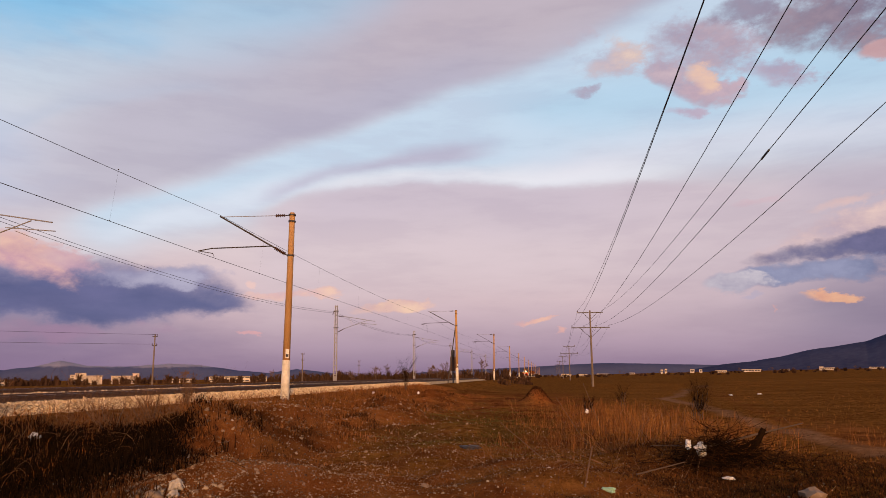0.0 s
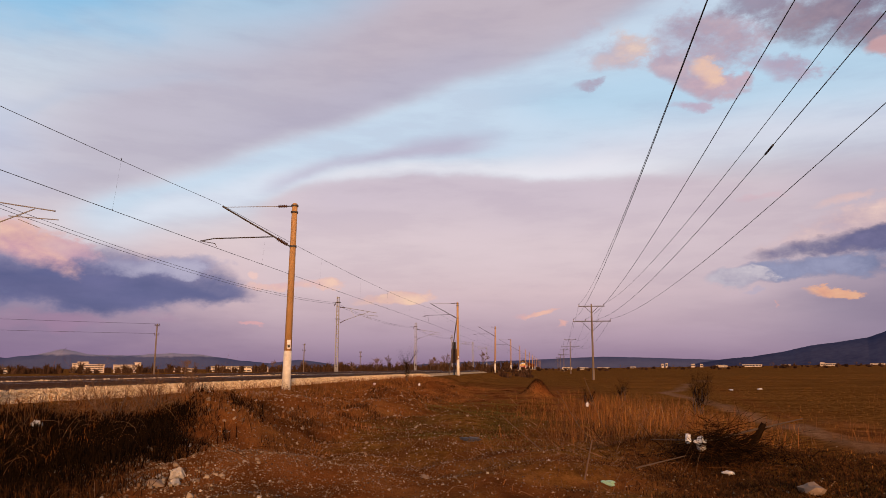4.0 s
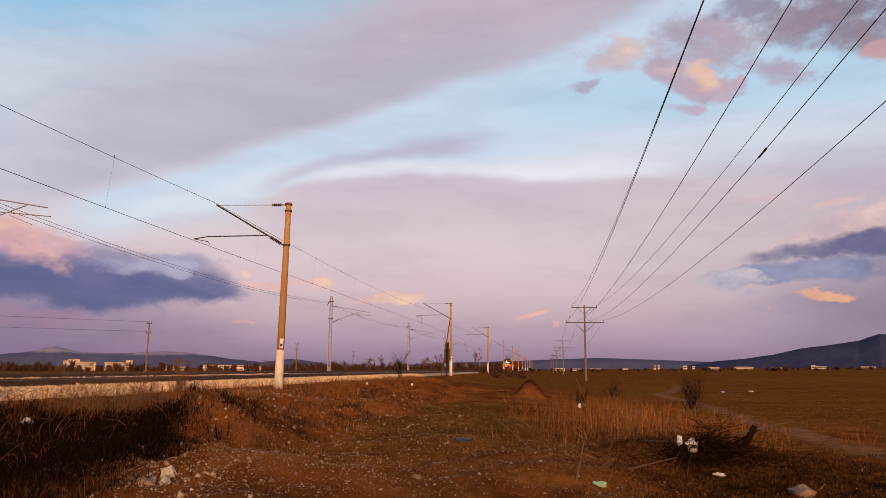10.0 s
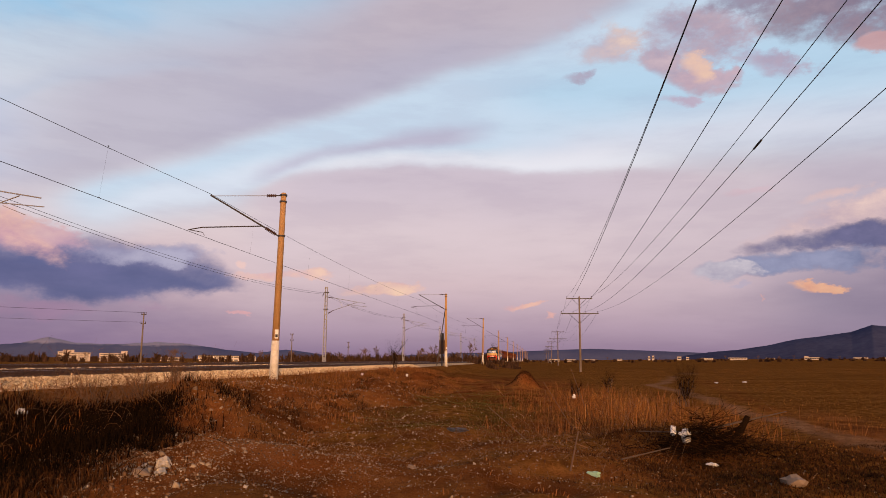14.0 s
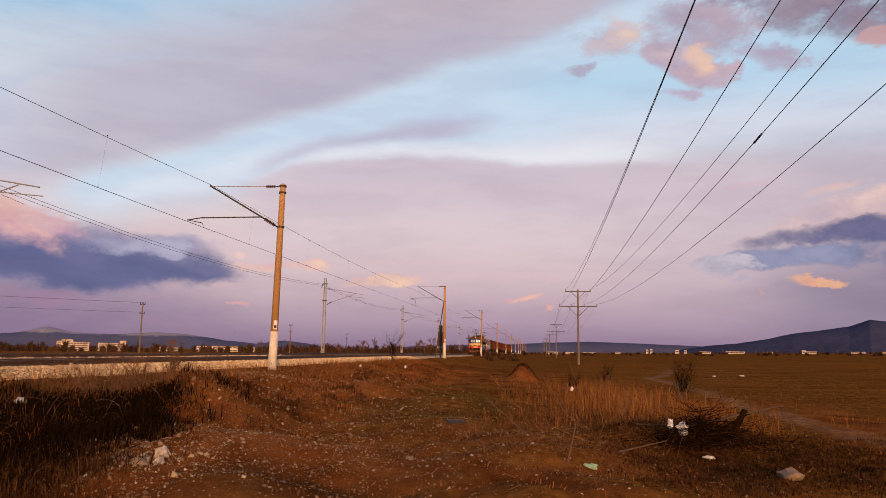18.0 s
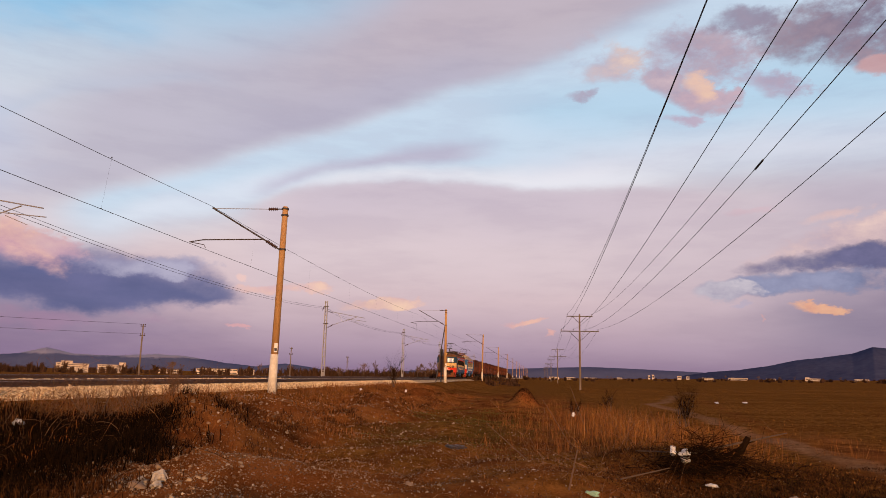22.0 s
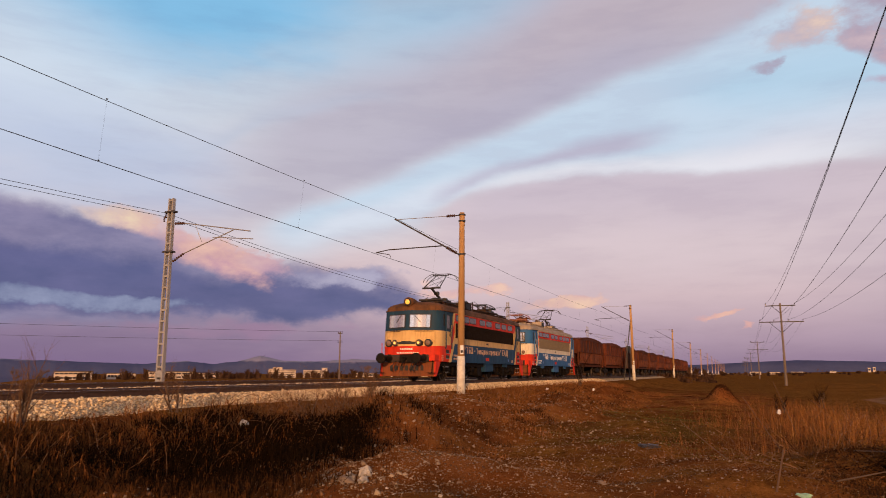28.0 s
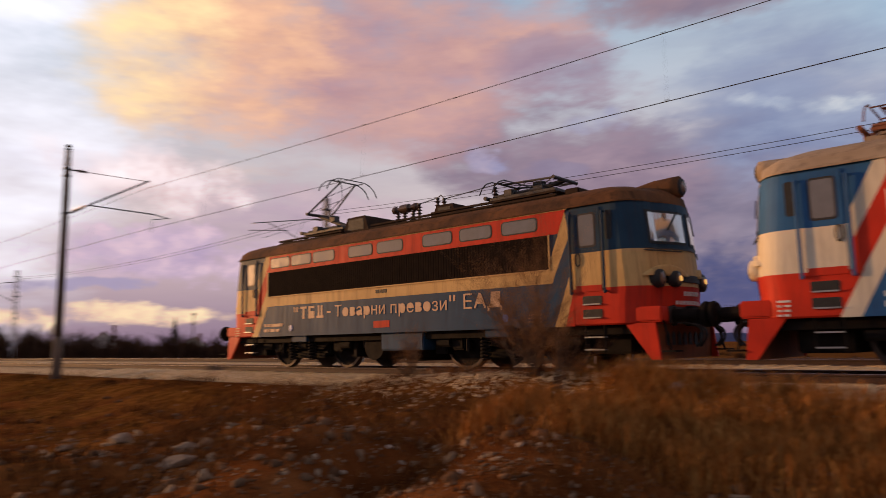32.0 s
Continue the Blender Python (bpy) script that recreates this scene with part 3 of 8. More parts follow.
def box(bm, x0, x1, y0, y1, z0, z1, bevel=0.0, m=None):
    vs = [bm.verts.new((x, y, z)) for z in (z0, z1) for y in (y0, y1) for x in (x0, x1)]
    fs = [bm.faces.new([vs[i] for i in f]) for f in ((0, 2, 3, 1), (4, 5, 7, 6), (0, 1, 5, 4), (2, 6, 7, 3), (0, 4, 6, 2), (1, 3, 7, 5))]
    if bevel:
        bmesh.ops.bevel(bm, geom=list({e for f in fs for e in f.edges}), offset=bevel, segments=2, affect="EDGES")
    elif m:
        bmesh.ops.transform(bm, matrix=m, verts=vs)
    return bm


def rod(bm, a, b, r0, r1=None, seg=8, caps=True):
    """A tapered round bar from a to b."""
    a, b = Vector(a), Vector(b)
    r1 = r0 if r1 is None else r1
    d = (b - a).normalized()
    u = d.orthogonal().normalized()
    w = d.cross(u)
    rings = []
    for c, r in ((a, r0), (b, r1)):
        rings.append([bm.verts.new(c + (u * math.cos(6.2832 * i / seg) + w * math.sin(6.2832 * i / seg)) * r) for i in range(seg)])
    for i in range(seg):
        j = (i + 1) % seg
        bm.faces.new((rings[0][i], rings[0][j], rings[1][j], rings[1][i]))
    if caps:
        bm.faces.new(rings[0][::-1])
        bm.faces.new(rings[1])
    return bm


def lathe(bm, a, axis, profile, seg=14):
    """A turned body round the axis from a; profile rows of (along, radius)."""
    a, d = Vector(a), Vector(axis).normalized()
    u = d.orthogonal().normalized()
    w = d.cross(u)
    last = None
    for s, r in profile:
        ring = [bm.verts.new(a + d * s + (u * math.cos(6.2832 * i / seg) + w * math.sin(6.2832 * i / seg)) * max(r, 0.001)) for i in range(seg)]
        if last:
            for i in range(seg):
                bm.faces.new((last[i], last[(i + 1) % seg], ring[(i + 1) % seg], ring[i]))
        else:
            bm.faces.new(ring[::-1])
        last = ring
    bm.faces.new(last)
    return bm


def prism(bm, outline, axis, lo, hi):
    """An outline (two coordinates) drawn out along axis 0, 1 or 2 from lo to hi."""
    def at(p, q):
        return (q, *p) if axis == 0 else (p[0], q, p[1]) if axis == 1 else (*p, q)
    a = [bm.verts.new(at(p, lo)) for p in outline]
    b = [bm.verts.new(at(p, hi)) for p in outline]
    n = len(outline)
    bm.faces.new(a)
    bm.faces.new(b[::-1])
    for i in range(n):
        bm.faces.new((a[i], b[i], b[(i + 1) % n], a[(i + 1) % n]))
    bmesh.ops.recalc_face_normals(bm, faces=bm.faces[:])
    return bm


# ---- the lie of the land ----
TRACK, TRACK2, RAIL_Z = -14.02, -22.8, 1.39
GAUGE = 1.505                     # between the middles of the rail heads
rng = np.random.default_rng(7)
_lat = rng.random((4, 256, 256))


def value_noise(x, y, k=0):
    xi, yi = np.floor(x).astype(int), np.floor(y).astype(int)
    fx, fy = x - xi, y - yi
    fx, fy = fx * fx * (3 - 2 * fx), fy * fy * (3 - 2 * fy)
    g = _lat[k]
    a, b = g[xi % 256, yi % 256], g[(xi + 1) % 256, yi % 256]
    c, d = g[xi % 256, (yi + 1) % 256], g[(xi + 1) % 256, (yi + 1) % 256]
    return (a + (b - a) * fx) * (1 - fy) + (c + (d - c) * fx) * fy - 0.5


def hump(x, y, cx, cy, rx, ry, h, turn=0.0, power=1.0):
    c, s = math.cos(radians(turn)), math.sin(radians(turn))
    u, v = ((x - cx) * c + (y - cy) * s) / rx, (-(x - cx) * s + (y - cy) * c) / ry
    return h * np.exp(-(u * u + v * v) ** power)


_hr = random.Random(19)
SPOIL = [(_hr.uniform(-8.6, -5.6), 14.5 + 2.1 * k + _hr.uniform(-0.8, 0.8), _hr.uniform(0.7, 1.3), _hr.uniform(0.6, 1.5), _hr.uniform(0.18, 0.42), _hr.uniform(-50, 50)) for k in range(18)]


def land(x, y):
    """The ground's height; works on arrays."""
    x, y = np.asarray(x, float), np.asarray(y, float)
    wob = 1.1 * value_noise(y / 9.0, x * 0 + 3.3) + 0.5 * value_noise(y / 3.0, x * 0 + 8.1)
    foot = np.interp(x + wob * np.clip((x + 11.5) / 2, 0, 1) * np.clip((-3.0 - x) / 3, 0, 1),
                     [-60, -40, -31, -28, -12.3, -11.3, -10.3, -8.8, -7.2, -5.5, -1.5, 3, 10, 40],
                     [0.35, 0.6, 1.10, 1.12, 1.00, 1.00, 0.90, 0.52, 0.26, 0.16, 0.12, 0.02, 0.0, 0.0])
    z = foot
    near = np.exp(-((x + 2) / 16) ** 2 - ((y - 8) / 40) ** 2) * np.clip((x + 12) / 3, 0, 1)
    z = z + near * (0.42 * value_noise(x / 2.6, y / 3.4, 1) + 0.20 * value_noise(x / 0.9, y / 1.1, 2) + 0.07 * value_noise(x / 0.32, y / 0.34, 3))
    z = z + 0.05 * value_noise(x / 5.0, y / 5.0, 2) * np.clip((x + 12) / 3, 0, 1)
    # the plain rises towards the hill and falls away beyond the tracks
    z = z + 0.018 * np.clip(x - 12, 0, 700) - 0.009 * np.clip(-x - 40, 0, 900) - 0.020 * np.clip((-x - 1.22 * y) / 12, 0, 1) * np.clip((y + 260) / 200, 0, 1) * np.clip(-x - 40, 0, 3200)
    # the broken face of the bank
    z = z + np.exp(-((x + 7.6) / 1.9) ** 2) * np.clip((y - 11) / 4, 0, 1) * (0.46 * value_noise(x / 0.9, y / 1.7, 3) + 0.20 * value_noise(x / 0.4, y / 0.6, 1))
    # heaps of spoil and the hollow below the bank
    z = z + hump(x, y, -5.1, 10.6, 2.6, 1.7, 0.50, 25) + hump(x, y, -3.6, 7.6, 1.5, 1.2, 0.28)
    z = z - hump(x, y, -8.3, 9.4, 2.2, 2.4, 0.55, 20) - hump(x, y, -6.8, 6.0, 2.0, 1.6, 0.30)
    z = z + hump(x, y, -0.9, 46.0, 0.72, 0.95, 0.95, 0, 1.2) + hump(x, y, 3.6, 15.6, 2.8, 1.5, 0.30)
    z = z + hump(x, y, -5.4, 1.2, 2.0, 1.5, 0.55) + hump(x, y, -6.6, -4.4, 2.6, 1.6, 0.50) + hump(x, y, -3.4, -3.0, 1.7, 1.3, 0.35)
    z = z + hump(x, y, -7.6, 17.0, 1.3, 5.0, 0.25) + hump(x, y, -6.4, 30.0, 1.2, 8.0, 0.30)
    z = z + hump(x, y, -7.0, -8.6, 1.5, 1.2, 0.42) + hump(x, y, -5.2, -7.2, 1.3, 1.0, 0.34) - hump(x, y, -6.2, -6.4, 1.2, 0.6, 0.30, 30) + hump(x, y, -4.6, -11.5, 1.8, 1.2, 0.30)
    for heap in SPOIL:
        z = z + hump(x, y, *heap[:5], heap[5], 1.3)
    z = z + hump(x, y, -7.7, -5.6, 1.1, 0.9, 0.45, 20, 1.3) + hump(x, y, -6.3, -7.9, 1.3, 0.8, 0.38, -25, 1.3)
    z = z + hump(x, y, -11.0, -7.6, 0.75, 4.2, 0.42, 0, 1.6)
    return z


def graded(lo, hi, fine_lo, fine_hi, step, grow=1.16):
    mid = np.arange(fine_lo, fine_hi + 1e-6, step)
    out = [list(mid)]
    for sign, edge, end in ((-1, fine_lo, lo), (1, fine_hi, hi)):
        s, p, row = step, edge, []
        while (end - p) * sign > 0:
            s *= grow
            p += sign * s
            row.append(p)
        out.append(row)
    return np.array(out[1][::-1] + out[0] + out[2])


gx, gy = graded(-4600, 4600, -13.0, 9.0, 0.14), graded(-4600, 4600, -14.0, 50.0, 0.16)
GX, GY = np.meshgrid(gx, gy, indexing="ij")
GZ = land(GX, GY)
nx, ny = len(gx), len(gy)
_i = (np.arange(nx - 1)[:, None] * ny + np.arange(ny - 1)[None, :]).ravel()
ground = soup("ground", np.stack([GX, GY, GZ], -1).reshape(-1, 3), np.stack([_i, _i + ny, _i + ny + 1, _i + 1], -1), EARTH, smooth=True)
tagged(ground, "rough brown earth and dry turf beside the railway, open field beyond", "ground", kind="structure")
# what covers it: red turf, green bare earth, blue short green grass
_turf = np.clip((GX - 1.0) / 3.0 + 1.2 * value_noise(GX / 3, GY / 4, 1), 0, 1) * np.clip(1.4 - np.exp(-((GX - 7 - 0.16 * (GY - 18)) / 0.9) ** 2), 0, 1)
_turf = np.maximum(_turf, np.clip((GY - 60) / 20, 0, 1))
_bank = np.clip(1.0 - np.abs(GX + 9.8) / 1.6, 0, 1) * np.clip(0.5 + 1.5 * value_noise(GX / 2, GY / 3, 2), 0, 1)
_bare = np.clip(hump(GX, GY, -5.0, 11.0, 3.6, 3.0, 1.2) + hump(GX, GY, -7.4, 28.0, 1.8, 16.0, 1.1) + hump(GX, GY, -0.9, 46, 1.0, 1.2, 1.2) + hump(GX, GY, -5.5, -4.0, 4.0, 9.0, 1.2) + hump(GX, GY, 8.5, 20, 1.0, 9, 0.9, -12), 0, 1)
_way = np.interp(GY, [10, 17, 22, 30, 38, 50, 57, 63, 80, 110], [7.6, 7.4, 7.15, 7.6, 8.3, 8.5, 8.4, 10.6, 14, 22]) - GX
_worn = np.clip(np.exp(-(_way / 0.55) ** 4) * np.clip((118 - GY) / 10, 0, 1) * np.clip((GY - 8) / 3, 0, 1) * (0.75 + 1.0 * value_noise(GX / 0.5, GY / 2.5, 1)), 0, 1)
_lush = np.clip(hump(GX, GY, -2.6, 24.0, 2.6, 7.0, 1.4, -6) * (0.6 + 1.6 * value_noise(GX / 1.4, GY / 2.2, 3)), 0, 1) * 0.75
_cov = np.stack([np.maximum(_turf, _bank), _bare, _lush, _worn], -1).reshape(-1, 4).astype(np.float32)
ground.data.color_attributes.new("cover", "FLOAT_COLOR", "POINT").data.foreach_set("color", _cov.ravel())


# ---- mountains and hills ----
# the blue of the air in between is mixed into the hill's base colour
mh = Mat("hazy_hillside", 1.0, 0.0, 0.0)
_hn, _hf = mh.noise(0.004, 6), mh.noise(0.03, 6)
_haze_wood = mh.mix(0.4, mh.ramp(_hn, [(0.35, (0.028, 0.036, 0.088)), (0.65, (0.054, 0.064, 0.128))]), mh.ramp(_hf, [(0.3, (0.032, 0.040, 0.085)), (0.7, (0.078, 0.086, 0.145))]))
mh.colour(_haze_wood)
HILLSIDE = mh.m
# rock and snow tinted blue, with the distance haze in the colour
ms = Mat("hazy_snowy_range", 1.0, 0.0, 0.0)
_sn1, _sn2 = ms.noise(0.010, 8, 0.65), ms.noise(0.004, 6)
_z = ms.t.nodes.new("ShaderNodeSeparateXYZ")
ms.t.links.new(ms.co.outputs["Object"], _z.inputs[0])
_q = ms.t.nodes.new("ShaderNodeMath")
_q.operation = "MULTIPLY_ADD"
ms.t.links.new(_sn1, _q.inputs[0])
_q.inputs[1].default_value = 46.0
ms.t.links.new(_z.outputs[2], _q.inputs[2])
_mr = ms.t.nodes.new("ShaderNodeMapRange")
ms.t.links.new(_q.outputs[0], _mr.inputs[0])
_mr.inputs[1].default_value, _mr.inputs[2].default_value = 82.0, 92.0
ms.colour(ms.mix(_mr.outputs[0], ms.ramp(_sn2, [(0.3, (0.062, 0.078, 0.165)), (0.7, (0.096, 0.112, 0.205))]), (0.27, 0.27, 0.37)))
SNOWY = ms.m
# paler still: more distance haze put into the colour
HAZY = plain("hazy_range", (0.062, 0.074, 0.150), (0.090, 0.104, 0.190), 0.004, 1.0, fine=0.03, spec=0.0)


def ridge(name, label, profile, radius, depth, material, seed, rough):
    """A range of hills round the plain: crest angles (az, el) in degrees, in rows from the foot over the crest."""
    az = np.arange(profile[0][0], profile[-1][0], 0.10)
    el = np.interp(az, [p[0] for p in profile], [p[1] for p in profile])
    top = radius * np.tan(np.radians(el)) + EYE
    rows = 9
    V = np.zeros((len(az), rows, 3))
    for k in range(rows):
        u = k / (rows - 2)
        r = radius - depth * (1 - u) if k < rows - 1 else radius + depth * 0.6
        h = (top + 150) * u - 150 if k < rows - 1 else top * 0.2
        n = value_noise(az * 1.3 + seed, az * 0 + k * 0.8, 1) + 0.5 * value_noise(az * 4.1 + seed, az * 0 + k * 1.7, 2)
        h = h + rough * n * np.where(top > 5, 1, 0.2) * (0.4 if k == rows - 2 else 1.0)
        a = np.radians(az)
        V[:, k] = np.stack([-np.sin(a) * r, np.cos(a) * r, h], -1)
    i = (np.arange(len(az) - 1)[:, None] * rows + np.arange(rows - 1)[None]).ravel()
    ob = soup(name, V.reshape(-1, 3), np.stack([i, i + rows, i + rows + 1, i + 1], -1), material, smooth=True)
    return tagged(ob, label, "mountain", kind="structure")


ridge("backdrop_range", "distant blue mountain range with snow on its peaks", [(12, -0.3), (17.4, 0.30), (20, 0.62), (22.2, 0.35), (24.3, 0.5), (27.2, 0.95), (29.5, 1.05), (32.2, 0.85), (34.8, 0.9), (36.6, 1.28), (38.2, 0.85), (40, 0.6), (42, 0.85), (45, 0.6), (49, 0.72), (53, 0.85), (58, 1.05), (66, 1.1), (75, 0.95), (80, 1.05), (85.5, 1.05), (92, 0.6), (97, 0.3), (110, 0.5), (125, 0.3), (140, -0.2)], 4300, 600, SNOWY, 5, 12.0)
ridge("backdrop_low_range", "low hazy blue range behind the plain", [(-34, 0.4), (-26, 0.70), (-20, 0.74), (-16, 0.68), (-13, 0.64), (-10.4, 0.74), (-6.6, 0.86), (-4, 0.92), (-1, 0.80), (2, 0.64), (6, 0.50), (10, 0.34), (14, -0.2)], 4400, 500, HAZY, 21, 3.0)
ridge("backdrop_hill", "dark wooded hill tinted haze-blue, rising above the plain", [(-60, 1.6), (-40, 2.4), (-32, 2.2), (-24.5, 2.48), (-23.4, 2.62), (-22.1, 2.15), (-20.4, 1.9), (-18.6, 1.66), (-16.7, 1.22), (-14.8, 0.92), (-12.8, 0.72), (-11, 0.45), (-9.4, -0.2)], 3900, 900, HILLSIDE, 9, 4.0)

# ---- buildings far across the plain ----
WHITE_WALL = plain("white_render", (0.46, 0.39, 0.31), (0.58, 0.50, 0.42), 0.4, 0.9, fine=6.0)
GREY_WALL = plain("grey_render", (0.36, 0.31, 0.28), (0.46, 0.41, 0.37), 0.4, 0.9, fine=6.0)
ROOF_DARK = plain("dark_roof", (0.06, 0.05, 0.05), (0.11, 0.09, 0.08), 0.6, 0.9, fine=6.0)
TILES = plain("clay_roof", (0.16, 0.065, 0.04), (0.24, 0.10, 0.06), 1.0, 0.9, fine=9.0)
DARK_PANE = plain("dark_pane", (0.02, 0.022, 0.03), (0.05, 0.05, 0.06), 1.0, 0.2)
YELLOW_WALL = plain("ochre_render", (0.50, 0.34, 0.10), (0.60, 0.42, 0.14), 0.4, 0.9, fine=6.0)


def spot(az, dist):
    a = radians(az)
    return -math.sin(a) * dist, math.cos(a) * dist


def block(az, dist, wide, high, floors, label, wall=None, roof=None, deep=12.0, top=None, drop=0.0, cells=9):
    """A long flat-roofed building with bands of windows, facing the tracks."""
    x, y = spot(az, dist)
    z = float(land(x, y)) - 0.5 + drop
    house = base("apartment_building" if floors > 2 else "factory_hall", (x, y, z), az)
    part("wall", box(bmesh.new(), -wide / 2, wide / 2, 0, deep, 0, high), wall or WHITE_WALL, house)
    part("roof", box(bmesh.new(), -wide / 2 - 0.3, wide / 2 + 0.3, -0.3, deep + 0.3, high, high + 0.45), roof or GREY_WALL, house)
    for k in range(floors):
        z0 = high * (k + 0.42) / floors
        for c in range(cells):
            a = -wide / 2 + 0.6 + c * (wide - 1.2) / cells
            part("window", box(bmesh.new(), a, a + (wide - 1.2) / cells * 0.86, -0.06, 0.05, z0, z0 + high / floors * 0.40), DARK_PANE, house)
    if top:
        a, w, h = top
        part("stair_tower", box(bmesh.new(), a, a + w, 1, deep - 2, high + 0.45, high + h), wall or WHITE_WALL, house)
    return tagged(house, label, "building", "buildings across the plain")


block(34.75, 560, 17.5, 5.6, 4, "white four-storey apartment building with window bands", top=(-8.5, 7.0, 2.2), drop=0.5)
block(35.75, 590, 3.5, 6.6, 4, "narrow white stair block beside the apartment building", cells=2, drop=0.5)
block(32.35, 560, 18.0, 5.2, 4, "white four-storey apartment building with a low ochre tower", top=(5.0, 3.5, 1.7), drop=0.5)
block(31.65, 575, 4.2, 7.0, 3, "ochre tower block behind the apartment building", YELLOW_WALL, cells=2, drop=0.5)
for az, dist, wide, high, label in ((25.0, 620, 33, 5.6, "long white factory hall with dark window band"), (22.8, 600, 11, 5.0, "white warehouse with red end wall"), (28.6, 640, 22, 4.2, "low white shed among bare trees"), (17.5, 640, 26, 4.0, "low white shed beyond the tracks"), (38.2, 600, 18, 3.6, "low grey shed at the edge of the plain"), (40.6, 520, 20, 4.6, "long white hall beside the bare trees"), (43.0, 470, 26, 5.4, "long white two-storey hall"), (46.4, 480, 16, 4.4, "low white workshop with grey roof"), (49.5, 450, 19, 5.6, "white office block with window bands")):
    block(az, dist, wide, high * 0.85, 2 if high > 4.5 else 1, label, wall=WHITE_WALL if 'white' in label else GREY_WALL, roof=ROOF_DARK, deep=10, cells=8, drop=0.0)
for az, dist, wide, high, label in ((-14.7, 1050, 24, 5.0, "long white hall below the hill"), (-12.6, 1150, 16, 5.0, "white hall with pale roof"), (-19.6, 900, 15, 4.4, "white farm building in the field"), (-19.25, 905, 4, 6.6, "white farm tower in the field"), (-8.4, 1400, 4, 12, "white silo far across the field"), (-8.7, 1400, 4, 14, "white silo far across the field"), (-10.6, 1350, 7, 10, "pale silo block far across the field"), (-11.2, 1350, 5, 9, "pale silo block far across the field"), (-4.0, 1300, 22, 4, "low white hall far across the field"), (-6.2, 1500, 10, 5, "low white hall far across the field"), (-1.2, 900, 12, 5, "white hall at the end of the pole line"), (-2.4, 950, 14, 4, "white shed at the end of the pole line"), (-16.9, 1300, 14, 4, "pale hall at the foot of the hill"), (-22.6, 1200, 18, 3.5, "low pale hall at the foot of the hill"), (-24.2, 1150, 12, 3.5, "low pale hall at the foot of the hill")):
    block(az, dist, wide, high * 0.6, 1, label, deep=10, cells=6, drop=0.3)


def cottage(az, dist, wide, high, deep, wall, label, drop=0.0, turn=0.0):
    x, y = spot(az, dist)
    house = base("house", (x, y, float(land(x, y)) - 0.3 + drop), az + turn)
    part("wall", box(bmesh.new(), -wide / 2, wide / 2, 0, deep, 0, high), wall, house)
    bm = prism(bmesh.new(), [(-wide / 2 - 0.4, high), (wide / 2 + 0.4, high), (0, high + wide * 0.42)], 1, -0.4, deep + 0.4)
    part("roof", bm, TILES, house, "brown tiled gable roof")
    part("gable", prism(bmesh.new(), [(-wide / 2, high), (wide / 2, high), (0, high + wide * 0.40)], 1, -0.43, -0.41), wall, house)
    for a in (-0.25, 0.2):
        part("window", box(bmesh.new(), a * wide - 0.4, a * wide + 0.4, -0.08, 0.02, high * 0.45, high * 0.85), DARK_PANE, house)
    part("chimney", box(bmesh.new(), wide * 0.15, wide * 0.15 + 0.5, deep * 0.5, deep * 0.5 + 0.5, high + wide * 0.2, high + wide * 0.55), TILES, house)
    return tagged(house, label, "house", "houses behind the tracks")


cottage(150.8, 105, 3.2, 1.6, 5, WHITE_WALL, "small white gabled house beside the dark conifer", 0.9)
cottage(146.0, 120, 6.0, 1.8, 8, GREY_WALL, "low house with a brown tiled roof among trees", 0.7)
cottage(138.0, 150, 5.0, 1.4, 7, GREY_WALL, "low house with a brown tiled roof beyond the track", 0.7)
cottage(142.5, 150, 5.5, 2.0, 7, WHITE_WALL, "pale house with a brown tiled roof beyond the track", 0.7)
cottage(157.0, 140, 9, 1.2, 9, GREY_WALL, "long low house with a brown roof among dark trees", 0.6)

# ---- bare trees ----
BARK = plain("grey_brown_bark", (0.050, 0.032, 0.022), (0.095, 0.062, 0.042), 4.0, 0.95)
TWIG = plain("bare_twigs", (0.075, 0.042, 0.026), (0.13, 0.075, 0.045), 4.0, 0.95)
NEEDLE = plain("dark_needles", (0.012, 0.018, 0.010), (0.028, 0.036, 0.018), 3.0, 0.9)


def bare_tree(height, spread, seed, twigs=260, trunk=0.16, category="tree", label="", name="bare_tree"):
    """A trunk with limbs, and a crown of many thin twigs with an uneven outline."""
    g = random.Random(seed)
    tree = base(name)
    bm, tw = bmesh.new(), bmesh.new()
    ends = []

    def grow(p, d, length, r, level):
        q = p + d * length
        rod(bm if level < 2 else tw, p, q, max(r, 0.035), max(r * 0.62, 0.03), 6 if level < 2 else 3, False)
        if level >= 4 or r < 0.006:
            return
        for _ in range(3 if level < 3 else 4):
            side = Vector((g.uniform(-1, 1), g.uniform(-1, 1), g.uniform(-0.25, 0.8)))
            n = (d * g.uniform(0.7, 1.1) + side * spread).normalized()
            grow(p.lerp(q, g.uniform(0.45, 1.0)), n, length * g.uniform(0.55, 0.85), r * 0.55, level + 1)

    grow(Vector((0, 0, -0.2)), Vector((g.uniform(-0.05, 0.05), g.uniform(-0.05, 0.05), 1)).normalized(), height * 0.36, trunk, 0)
    part("trunk", bm, BARK, tree)
    part("crown", tw, TWIG, tree)
    return tagged(tree, label or "leafless brown tree with a dense crown of twigs", category, "bare trees on the plain")


